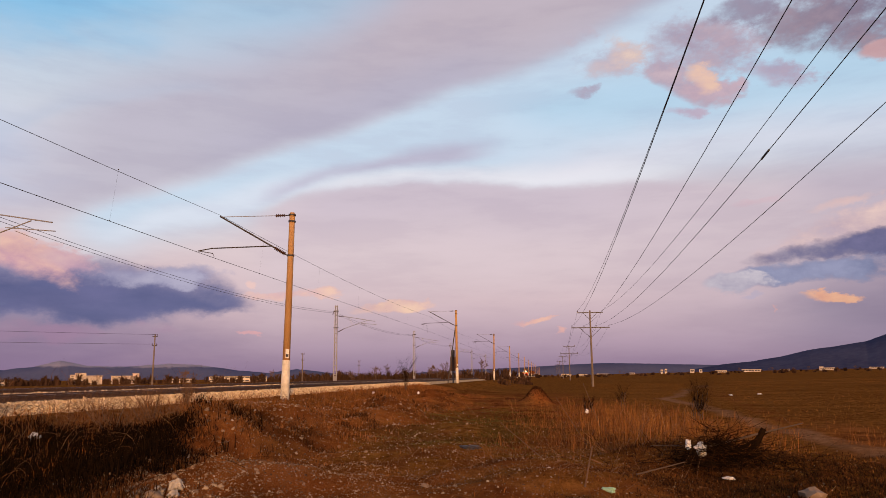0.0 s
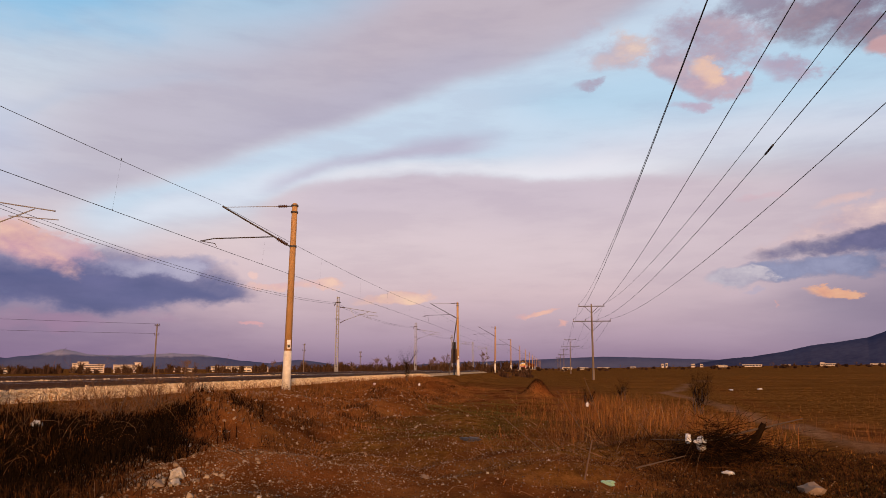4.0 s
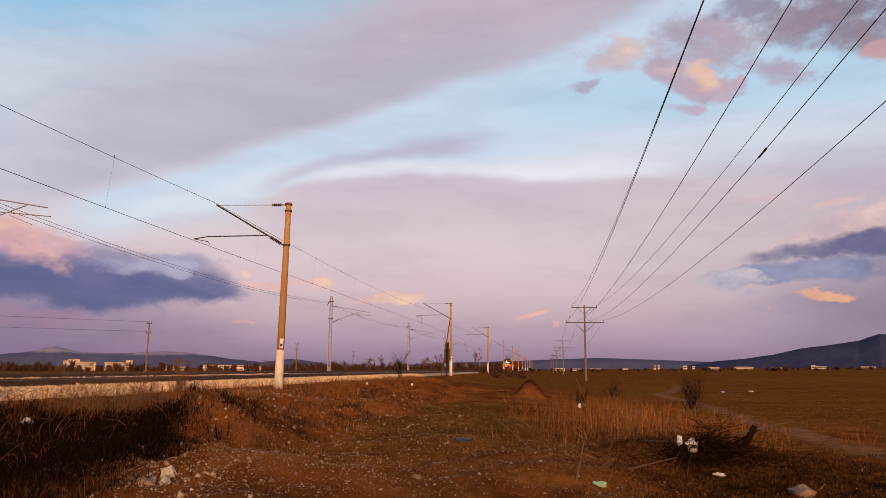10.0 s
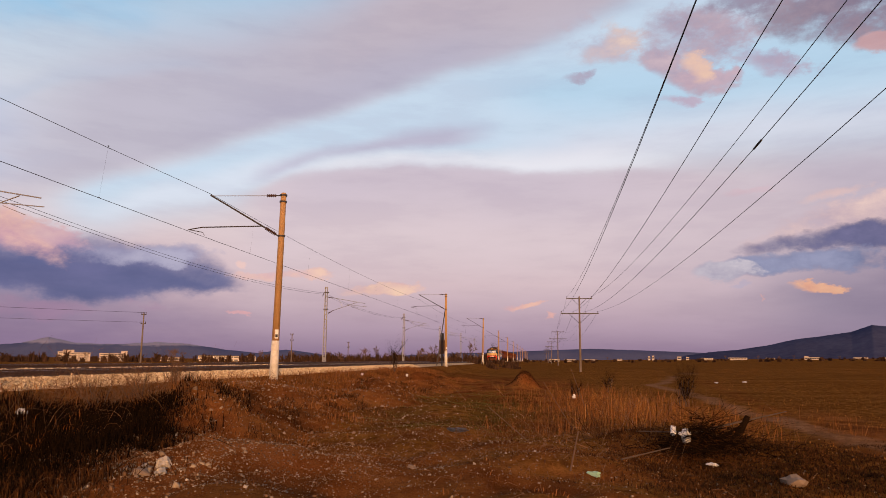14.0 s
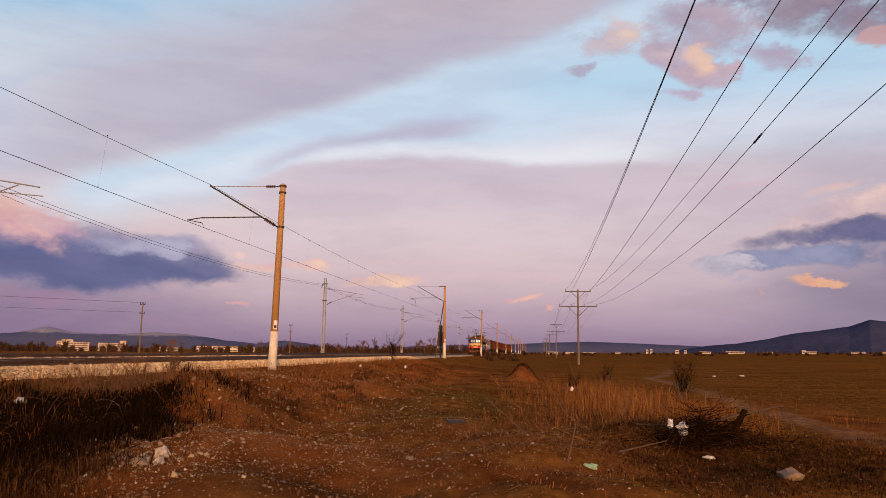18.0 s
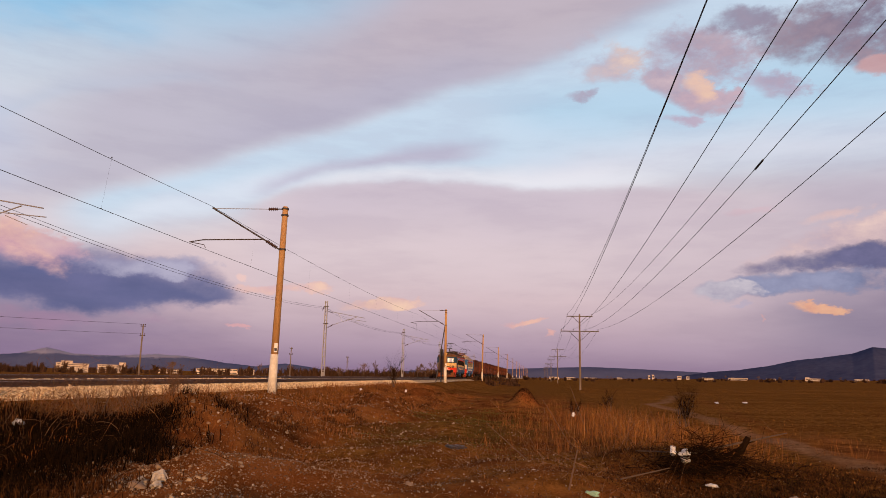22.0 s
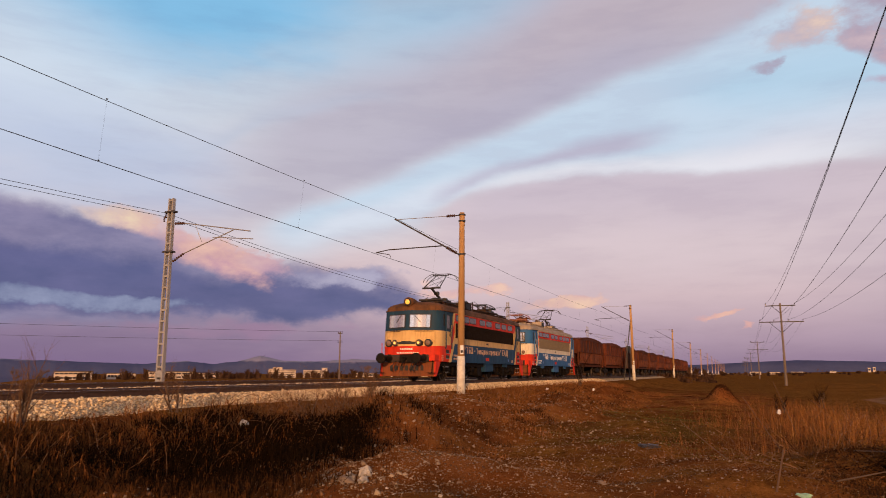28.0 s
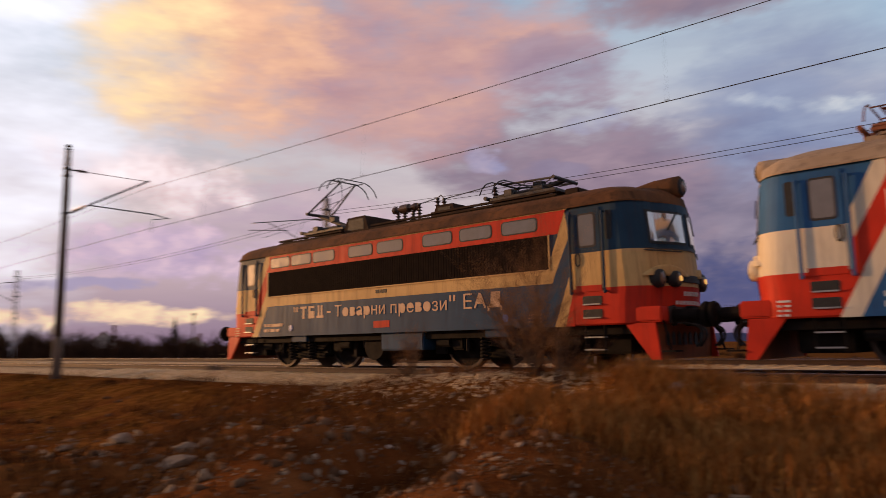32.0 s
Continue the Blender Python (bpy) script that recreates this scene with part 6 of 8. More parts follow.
        # the shunter's rail and step at each corner
        if s < 0 and lit and not flip:
            part("corner_rail", fix(rod(bmesh.new(), (s * 1.30, 1.0, 1.20), (s * 1.30, 1.0, 1.78), 0.018, seg=6)), red, loco)
        bm = rod(bmesh.new(), (s * 1.30, 0.98, 0.95), (s * 1.30, 0.86, 0.40), 0.02, seg=6)
        box(bm, *sorted((s * 1.12, s * 1.46)), 0.72, 0.98, 0.38, 0.41)
        part("shunter_step", fix(bm), UNDER, loco)
        for z in (0.42, 0.66):
            part("ladder_tread", fix(box(bmesh.new(), *sorted((x - s * 0.14, x)), 2.12, 2.54, z, z + 0.025)), GALVANISED, loco)


def locomotive(second=False):
    name = "electric_locomotive"
    loco = base(name)
    blue, cream, roof = (LOCO2_BLUE, LOCO2_CREAM, LOCO2_ROOF) if second else (LOCO_BLUE, LOCO_CREAM, LOCO_ROOF)
    cab = LOCO2_BLUE if second else CAB_BLUE
    red, ink = LOCO_RED, LETTER2 if second else LETTER
    part("lower_body", band([(0.90, 1.44), (0.93, HALF), (1.30, HALF), (1.62, HALF)]), red, loco, "red lower body")
    part("cream_belt", band([(1.62, HALF), (1.98, HALF), (2.335, HALF)]), cream, loco, "cream belt round the body")
    part("window_belt", band([(2.335, HALF), (2.8, HALF), (3.28, HALF - 0.02)]), cab, loco, "blue belt round the cab windows")
    part("roof", band([(3.27, HALF + 0.03), (3.30, HALF + 0.035), (3.33, HALF - 0.02), (3.46, HALF - 0.06), (3.58, HALF - 0.20), (3.68, HALF - 0.46), (3.76, HALF - 0.85), (3.80, 0.30)], cap=True), roof, loco, "dusty roof" if second else "rust-streaked brown roof", True)
    part("underframe", box(bmesh.new(), -1.30, 1.30, 1.5, LENGTH - 1.5, 0.72, 0.91), UNDER, loco)
    for s in (1, -1):
        part("blue_panel", slab([(2.78, 0.895), (13.26, 0.895), (13.66, 1.78), (13.66, 3.20), (13.60, 3.20), (13.22, 1.78), (3.24, 1.78)], s, 0.005), blue, loco)
        part("cream_stripe", slab([(2.50, 0.895), (2.80, 0.895), (3.26, 1.775), (13.20, 1.775), (13.64, 2.70), (13.56, 3.20), (13.10, 2.06), (3.32, 2.06), (3.32, 2.40)], s, 0.008), cream, loco)
        part("cream_flash", slab([(2.78, 2.10), (3.32, 3.05), (3.32, 3.26), (3.14, 3.26), (2.78, 2.58)], s, 0.008), cream, loco)
        part("cream_tail", slab([(13.24, 0.895), (13.50, 0.895), (13.68, 1.55), (13.68, 2.00), (13.62, 1.90)], s, 0.008), cream, loco)
        part("red_tail", slab([(13.50, 0.895), (13.70, 0.895), (13.70, 1.62)], s, 0.006), red, loco)
        part("red_flash", slab([(2.62, 1.30), (2.72, 1.35), (3.32, 2.40), (3.32, 3.05), (2.78, 2.10), (2.70, 1.50)], s, 0.009), red, loco)
        part("red_belt", slab([(3.32, 2.78), (13.20, 2.78), (13.38, 2.78), (13.58, 3.27), (3.32, 3.27)], s, 0.007), red, loco)
        part("belt_seam", slab([(3.20, 3.255), (13.6, 3.255), (13.6, 3.275), (3.20, 3.275)], s, 0.012), cream, loco)
        grille = part("grille", slab([(3.30, 2.06), (13.14, 2.06), (13.14, 2.80), (3.30, 2.80)], s, 0.010), GRILLE2 if second else GRILLE, loco, "ribbed olive grille" if second else "ribbed dark brown grille")
        for k in range(120):
            yy = 3.36 + k * 0.0808
            part("rib", box(bmesh.new(), *sorted((s * HALF, s * (HALF + 0.017))), yy, yy + 0.034, 2.10, 2.76), GRILLE2 if second else GRILLE, grille) if s > 0 else None
        for z in (2.05, 2.79):
            part("grille_frame", box(bmesh.new(), *sorted((s * HALF, s * (HALF + 0.03))), 3.26, 13.18, z - 0.012, z + 0.018), cream if z < 2.5 else red, loco)
        for yy in (3.27, 13.15):
            part("grille_frame", box(bmesh.new(), *sorted((s * HALF, s * (HALF + 0.03))), yy, yy + 0.03, 2.04, 2.80), cream, loco)
        for a in (3.42, 4.42, 5.42, 6.92, 8.02, 9.62, 10.78, 11.98):
            part("window_gasket", slab(rounded(a - 0.03, a + 0.92, 2.885, 3.195, 0.09), s, 0.012), RUBBER, loco)
            part("engine_room_window", slab(rounded(a, a + 0.89, 2.91, 3.17, 0.075), s, 0.016), FROSTED, loco)
        part("red_plate", slab([(7.86, 1.03), (8.44, 1.03), (8.44, 1.20), (7.86, 1.20)], s, 0.012), red, loco)
        for yy in (4.42, 12.0):
            part("round_badge", lathe(bmesh.new(), (s * HALF, yy, 1.12), (s, 0, 0), [(0, 0.085), (0.02, 0.085), (0.022, 0.02)], 16), BADGE, loco)
        bars(loco, ink, HALF + 0.006 if s > 0 else -HALF - 0.014, 3.12, 1.18, [[(0, 0.12), (0.17, 0.12), (0.35, 0.46), (0.84, 0.07)], [(0, 0.14), (0.2, 0.05), (0.32, 0.2), (0.58, 0.16)]], 0.085, 0.15)
        bars(loco, RUBBER, HALF + 0.006 if s > 0 else -HALF - 0.014, 7.95, 1.89, [[(0, 0.14), (0.17, 0.04), (0.23, 0.17)]], 0.09, 0.1)
        bars(loco, ink, HALF + 0.006 if s > 0 else -HALF - 0.014, 1.60, 1.16, [[(0, 0.2)], [(0, 0.06), (0.1, 0.1)], [(0, 0.06), (0.1, 0.1)], [(0, 0.06), (0.1, 0.08)]], 0.035, 0.075)
        bars(loco, ink, HALF + 0.006 if s > 0 else -HALF - 0.014, 12.6, 1.14, [[(0, 0.05), (0.08, 0.16), (0.27, 0.05)]] * 3, 0.03, 0.07)
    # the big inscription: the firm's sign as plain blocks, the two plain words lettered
    big = 0.42
    for a, w in ((4.56, 0.06), (4.68, 0.06)):
        part("lettering_bar", box(bmesh.new(), HALF + 0.004, HALF + 0.012, a, a + w, 1.56, 1.70), ink, loco)
    for a, w, z, h in ((4.86, 0.28, 1.64, 0.06), (4.96, 0.08, 1.36, 0.28), (5.22, 0.08, 1.36, 0.34), (5.30, 0.18, 1.64, 0.06), (5.30, 0.18, 1.36, 0.20), (5.58, 0.30, 1.36, 0.07), (5.64, 0.06, 1.43, 0.27), (5.76, 0.08, 1.43, 0.27)):
        part("lettering_bar", box(bmesh.new(), HALF + 0.004, HALF + 0.012, a, a + w, z, z + h), ink, loco)
    part("lettering_bar", box(bmesh.new(), HALF + 0.004, HALF + 0.012, 6.02, 6.18, 1.48, 1.53), ink, loco)
    word = letters("Товарни превози", 6.34, 1.365, big, ink, loco)
    span = word.dimensions[0]
    if span > 0.1:
        word.scale = (3.98 / span, 1, 1)
    for a, w in ((10.42, 0.06), (10.54, 0.06)):
        part("lettering_bar", box(bmesh.new(), HALF + 0.004, HALF + 0.012, a, a + w, 1.56, 1.70), ink, loco)
    form = letters("ЕАД", 10.80, 1.365, 0.47, ink, loco)
    if form.dimensions[0] > 0.1:
        form.scale = (1.08 / form.dimensions[0], 1, 1)
    paint = (cab, cream, red, roof)
    cab_end(loco, False, paint, not second)
    cab_end(loco, True, paint, not second)
    buffers(loco, False, 0.27 if second else 0.0)
    buffers(loco, True, 0.0 if second else 0.27)
    # roof gear
    for a, b, h in ((3.3, 6.0, 0.0), (7.4, 9.4, 0.0), (9.6, 13.0, 0.03)):
        deck = part("roof_walkway", box(bmesh.new(), -1.02, 1.02, a, b, 3.68 + h, 3.72 + h), roof if second else DECK, loco)
        for s in (-1, 1):
            for z in (3.66, 3.74):
                part("deck_rail", box(bmesh.new(), *sorted((s * 0.98, s * 1.06)), a - 0.1, b + 0.1, z + h, z + h + 0.045), roof if second else DECK, deck)
    for s in (-1, 1):
        part("roof_step", box(bmesh.new(), *sorted((s * 0.94, s * 1.10)), 3.35, 13.5, 3.625, 3.665), roof if second else DECK, loco)
    for a, b, c, d, tall in ((6.05, 7.12, 6.25, 6.95, 4.10), (9.42, 10.22, 9.58, 10.1, 3.98)):
        bm = bmesh.new()
        prism(bm, [(a, 3.66), (b, 3.66), (d, tall), (c, tall)], 0, -0.95, 0.95)
        part("vent_box", bm, roof if second else DECK, loco)
        # black plate for the shaded inside of the vent
        part("vent_mouth", prism(bmesh.new(), [(a + 0.2, 3.74), (b - 0.2, 3.74), (d - 0.05, tall - 0.06), (c + 0.05, tall - 0.06)], 0, 0.94, 0.956), RUBBER, loco)
    part("air_horn_box", box(bmesh.new(), -0.7, 0.7, 2.9, 3.25, 3.70, 3.84, 0.03), roof if second else DECK, loco)
    part("air_horn_box", box(bmesh.new(), -0.7, 0.7, 13.1, 13.45, 3.70, 3.88, 0.03), roof if second else DECK, loco)
    bm = lathe(bmesh.new(), (0.25, 7.36, 4.25), (0, 1, 0), [(0, 0.03), (0.03, 0.10), (0.12, 0.10), (0.14, 0.06), (0.30, 0.06), (0.32, 0.12), (0.60, 0.12), (0.62, 0.07), (0.80, 0.07), (0.82, 0.11), (0.90, 0.10), (0.94, 0.03)], 14)
    part("roof_breaker", bm, CERAMIC, loco)
    for yy, x, top in ((7.55, 0.25, 4.18), (7.80, 0.25, 4.16), (8.12, 0.25, 4.18), (8.48, 0.4, 4.22), (9.05, 0.3, 4.30), (9.45, 0.5, 4.20), (11.0, 0.4, 4.26), (9.0, -0.4, 4.16), (8.2, -0.5, 4.12)):
        part("roof_insulator", strain_insulator(bmesh.new(), (x, yy, 3.72), (x, yy, top), 6, 0.085), CERAMIC, loco)
        part("insulator_cap", lathe(bmesh.new(), (x, yy, top), (0, 0, 1), [(0, 0.03), (0.01, 0.05), (0.05, 0.05), (0.06, 0.01)], 10), STEEL_DARK, loco)
    bm = rod(bmesh.new(), (0.4, 8.48, 4.26), (0.3, 9.05, 4.36), 0.014, seg=6)
    rod(bm, (0.3, 9.05, 4.36), (0.36, 9.22, 4.40), 0.012, seg=6)
    rod(bm, (0.36, 9.22, 4.40), (0.5, 9.45, 4.24), 0.012, seg=6)
    rod(bm, (0.5, 9.45, 4.24), (0.35, 11.3, 4.40), 0.014, seg=6)
    part("roof_busbar", bm, STEEL_DARK, loco)
    contact = CONTACT - RAIL_Z - 0.02
    rust = plain("rusty_pantograph", (0.16, 0.05, 0.02), (0.26, 0.09, 0.04), 8.0, 0.8) if second else None
    if second:
        pantograph(loco, 3.9, None, rust)
        pantograph(loco, 12.0, contact)
    else:
        pantograph(loco, 4.75, contact)
        pantograph(loco, 11.9, None)
    # running gear
    for yy in (3.35, 6.08, 10.36, 13.09):
        wheelset(loco, yy)
        for s in (-1, 1):
            part("axle_box", box(bmesh.new(), *sorted((s * 0.95, s * 1.16)), yy - 0.19, yy + 0.19, 0.45, 0.80, 0.04), UNDER, loco)
    for c in (4.715, 11.725):
        part("bogie_core", box(bmesh.new(), -0.62, 0.62, c - 1.9, c + 1.9, 0.30, 0.74, 0.05), UNDER, loco)
        part("motor_case", box(bmesh.new(), -1.02, 1.02, c - 0.85, c + 0.85, 0.34, 0.90, 0.06), UNDER, loco)
        part("brake_beam", box(bmesh.new(), -1.1, 1.1, c + 1.95, c + 2.1, 0.3, 0.74, 0.02), UNDER, loco)
        for s in (-1, 1):
            bm = bmesh.new()
            prism(bm, [(c - 2.1, 0.70), (c - 1.0, 0.70), (c - 0.7, 0.50), (c + 0.7, 0.50), (c + 1.0, 0.70), (c + 2.1, 0.70), (c + 2.1, 0.86), (c - 2.1, 0.86)], 0, *sorted((s * 0.98, s * 1.12)))
            part("bogie_frame", bm, UNDER, loco)
            part("bolster_box", box(bmesh.new(), *sorted((s * 1.16, s * 1.40)), c - 0.36, c + 0.30, 0.72, 0.95, 0.02), blue, loco)
            for dy in (-0.45, 0.42):
                coil(loco, s * 1.26, c + dy, 0.24, 0.72)
            part("brake_rigging", box(bmesh.new(), *sorted((s * 1.0, s * 1.1)), c - 0.75, c + 0.75, 0.28, 0.40), UNDER, loco)
            part("damper", rod(bmesh.new(), (s * 1.2, c - 1.0, 0.42), (s * 1.2, c - 1.0, 0.85), 0.05), UNDER, loco)
            part("sand_pipe", rod(bmesh.new(), (s * 0.9, c + 2.15, 0.9), (s * 0.8, c + 2.0, 0.15), 0.025, seg=6), GALVANISED, loco)
    for s in (-1, 1):
        part("battery_box", box(bmesh.new(), *sorted((s * 0.75, s * 1.38)), 8.02, 9.48, 0.46, 0.91, 0.03), blue, loco, "dull blue battery box")
    part("air_tank", rod(bmesh.new(), (-1.2, 7.58, 0.58), (1.2, 7.58, 0.58), 0.36, seg=22), UNDER, loco)
    part("transformer_tank", rod(bmesh.new(), (-0.9, 8.7, 0.48), (0.9, 8.7, 0.48), 0.30, seg=18), UNDER, loco)
    for a, b, h in ((1.75, 2.6, 0.34), (7.05, 7.3, 0.4), (9.55, 9.95, 0.36), (13.75, 14.7, 0.34)):
        part("equipment_box", box(bmesh.new(), -1.05, 1.05, a, b, h, 0.90, 0.03), UNDER, loco)
    for s in (-1, 1):
        for c in (4.715, 11.725):
            for dy in (-1.75, 1.75, -0.1):
                part("brake_cylinder", rod(bmesh.new(), (s * 1.16, c + dy - 0.2, 0.62), (s * 1.16, c + dy + 0.2, 0.62), 0.10, seg=10), UNDER, loco)
            part("air_pipe", rod(bmesh.new(), (s * 1.22, c - 2.3, 0.83), (s * 1.22, c + 2.3, 0.83), 0.022, seg=6), UNDER, loco)
    label = "red, cream and bright blue electric locomotive with beige dusty roof" if second else "grimy red, cream and dark blue electric locomotive with lit lamps"
    return tagged(loco, label, "locomotive", "vehicles of the freight train")


def hopper_wagon(shade):
    wagon = base("hopper_wagon")
    L = 13.5
    y0, y1 = 0.62, L - 0.62
    bm = prism(bmesh.new(), [(-1.20, 2.10), (1.20, 2.10), (1.45, 2.28), (1.45, 3.30), (1.42, 3.34), (-1.42, 3.34), (-1.45, 3.30), (-1.45, 2.28)], 1, y0 + 0.35, y1 - 0.35)
    part("upper_hopper", bm, shade, wagon)
    # the load heaps up in a low arch over the sides
    bm = prism(bmesh.new(), [(y0 + 0.4, 3.30), (y1 - 0.4, 3.30), (y1 - 1.2, 3.50), (L / 2 + 1.5, 3.66), (L / 2 - 1.5, 3.66), (y0 + 1.2, 3.50)], 0, -1.38, 1.38)
    part("bowed_side_top", bm, shade, wagon)
    n = 8
    for k in range(n + 1):
        yy = y0 + 0.4 + (y1 - y0 - 0.8) * k / n
        for s in (-1, 1):
            part("rib", box(bmesh.new(), *sorted((s * 1.45, s * 1.50)), yy - 0.035, yy + 0.035, 2.28, 3.32), shade, wagon)
    for s in (-1, 1):
        part("top_rail", box(bmesh.new(), *sorted((s * 1.38, s * 1.51)), y0 + 0.3, y1 - 0.3, 3.28, 3.37, 0.015), shade, wagon)
        part("waist_rail", box(bmesh.new(), *sorted((s * 1.42, s * 1.50)), y0 + 0.3, y1 - 0.3, 2.22, 2.30), shade, wagon)
        for k in range(4):
            a = y0 + 0.75 + k * (y1 - y0 - 1.5) / 4
            b = a + (y1 - y0 - 1.5) / 4 - 0.16
            bm = prism(bmesh.new(), [(s * 1.43, 2.20), (s * 1.36, 1.26), (s * 1.31, 1.26), (s * 1.38, 2.20)], 1, a, b)
            part("discharge_door", bm, FLAP, wagon)
            part("door_rib", box(bmesh.new(), *sorted((s * 1.40, s * 1.44)), (a + b) / 2 - 0.03, (a + b) / 2 + 0.03, 1.28, 2.2), shade, wagon)
        part("sole_bar", box(bmesh.new(), *sorted((s * 1.0, s * 1.12)), y0, y1, 0.98, 1.22), shade, wagon)
        for yy in (y0 + 0.1, y1 - 0.1):
            part("end_post", box(bmesh.new(), *sorted((s * 1.3, s * 1.42)), yy - 0.06, yy + 0.06, 1.1, 3.0), shade, wagon)
        for k in range(4):
            part("end_ladder_rung", rod(bmesh.new(), (s * 1.05, y0 + 0.05, 1.4 + 0.35 * k), (s * 1.4, y0 + 0.05, 1.4 + 0.35 * k), 0.015, seg=5), shade, wagon)
    part("end_slope", prism(bmesh.new(), [(y0 + 0.35, 3.30), (y0 + 0.75, 3.30), (y0 + 2.4, 1.25), (y0 + 2.0, 1.25)], 0, -1.30, 1.30), shade, wagon)
    part("end_slope", prism(bmesh.new(), [(y1 - 0.35, 3.30), (y1 - 0.75, 3.30), (y1 - 2.4, 1.25), (y1 - 2.0, 1.25)], 0, -1.30, 1.30), shade, wagon)
    part("spine", box(bmesh.new(), -0.9, 0.9, y0 + 0.7, y1 - 0.7, 0.95, 2.15), shade, wagon)
    for s in (-0.875, 0.875):
        for a, d in ((y0, -1), (y1, 1)):
            part("buffer", lathe(bmesh.new(), (s, a, 1.05), (0, d, 0), [(0, 0.14), (0.05, 0.10), (0.52, 0.09), (0.54, 0.22), (0.60, 0.22), (0.61, 0.02)], 14), UNDER, wagon)
    part("coupler", rod(bmesh.new(), (0, -0.3, 1.02), (0, 0.9, 1.02), 0.05, seg=6), UNDER, wagon)
    for c in (2.55, L - 2.55):
        for s in (-1, 1):
            bm = prism(bmesh.new(), [(c - 1.3, 0.62), (c - 0.7, 0.46), (c + 0.7, 0.46), (c + 1.3, 0.62), (c + 1.3, 0.76), (c + 0.6, 0.84), (c - 0.6, 0.84), (c - 1.3, 0.76)], 0, *sorted((s * 0.98, s * 1.08)))
            part("bogie_side", bm, UNDER, wagon)
        part("bogie_bolster", box(bmesh.new(), -1.1, 1.1, c - 0.25, c + 0.25, 0.55, 0.96), UNDER, wagon)
        for yy in (c - 0.9, c + 0.9):
            wheelset(wagon, yy, 0.46)
    return tagged(wagon, "rust-brown bulk hopper wagon with ribbed sides", "freight wagon", "vehicles of the freight train")


RUSTS = [painted("wagon_rust", (0.111, 0.032, 0.014), (0.064, 0.020, 0.010), (0.025, 0.011, 0.007), 0.8, 0.75), painted("wagon_brown", (0.145, 0.038, 0.017), (0.085, 0.025, 0.012), (0.025, 0.011, 0.007), 0.7, 0.75)]
FLAP = painted("wagon_flap", (0.22, 0.066, 0.026), (0.12, 0.038, 0.017), (0.035, 0.018, 0.012), 0.8, 0.85)
TRAIN = [(locomotive(), 0.0), (locomotive(True), LENGTH - 0.54)]
_w = [hopper_wagon(RUSTS[0]), hopper_wagon(RUSTS[1])]
TRAIN += [(_w[0], 32.4), (_w[1], 45.9)]
for i in range(2, 11):
    TRAIN.append((copy_thing(_w[(0, 1, 1, 0)[i % 4]], Matrix.Identity(4)), 32.4 + 13.5 * i))
for vehicle, back in TRAIN:
    vehicle.matrix_basis = pose(TRACK, 397.0 + back, RAIL_Z)


# ---- sleepers, laid last with the small pieces ----
def sleepers():
    bm = bmesh.new()
    prism(bm, [(-0.13, 0), (0.13, 0), (0.10, 0.2), (-0.10, 0.2)], 0, -1.25, 1.25)
    first = None
    for middle, y0, y1 in ((TRACK, -30.0, 75.0), (TRACK2, -12.0, 40.0)):
        y = y0
        while y < y1:
            if first is None:
                first = part("sleeper", bm, SLEEPER)
                ob = tagged(first, "dark weathered concrete sleeper half sunk in ballast", "sleeper", "sleepers under the rails", "structure")
            else:
                ob = copy_thing(first, Matrix.Identity(4))
            ob.matrix_basis = pose(middle, y, RAIL_Z - 0.172 - 0.2 + 0.002, 0, 0, 0.6 * math.sin(y * 7.7))
            y += 0.62



# ---- grass, weeds and scrub ----
def straw(name, shades, rough=0.9):
    m = Mat(name, rough, 0.0, 0.0)
    m.colour(m.ramp(m.island(), [(i / (len(shades) - 1), s) for i, s in enumerate(shades)]))
    return m.m


DRY_GRASS = straw("dry_grass", [(0.24, 0.105, 0.026), (0.34, 0.165, 0.045), (0.15, 0.066, 0.018), (0.42, 0.23, 0.075)])
TAWNY = straw("tawny_straw", [(0.27, 0.100, 0.024), (0.46, 0.190, 0.048), (0.11, 0.042, 0.012), (0.62, 0.32, 0.100)])
BROWN_WEED = straw("brown_weeds", [(0.13, 0.052, 0.017), (0.23, 0.092, 0.029), (0.070, 0.029, 0.012), (0.33, 0.145, 0.047)])
FIELD_GRASS = straw("field_grass", [(0.15, 0.066, 0.017), (0.22, 0.100, 0.026), (0.10, 0.045, 0.013), (0.27, 0.125, 0.034)])
GREEN_GRASS = straw("short_green_grass", [(0.050, 0.050, 0.013), (0.080, 0.066, 0.017), (0.12, 0.080, 0.022)])
# dark dead stems, deepened further to carry the shade of the hollow
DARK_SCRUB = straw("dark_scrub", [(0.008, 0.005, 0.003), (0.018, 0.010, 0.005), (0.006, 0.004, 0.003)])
DARK_WEED = straw("dark_brown_weeds", [(0.036, 0.017, 0.007), (0.062, 0.028, 0.011), (0.022, 0.011, 0.006), (0.105, 0.047, 0.017)])
RED_TWIG = straw("dry_twigs", [(0.12, 0.060, 0.030), (0.20, 0.11, 0.060), (0.075, 0.038, 0.020), (0.27, 0.17, 0.10)])


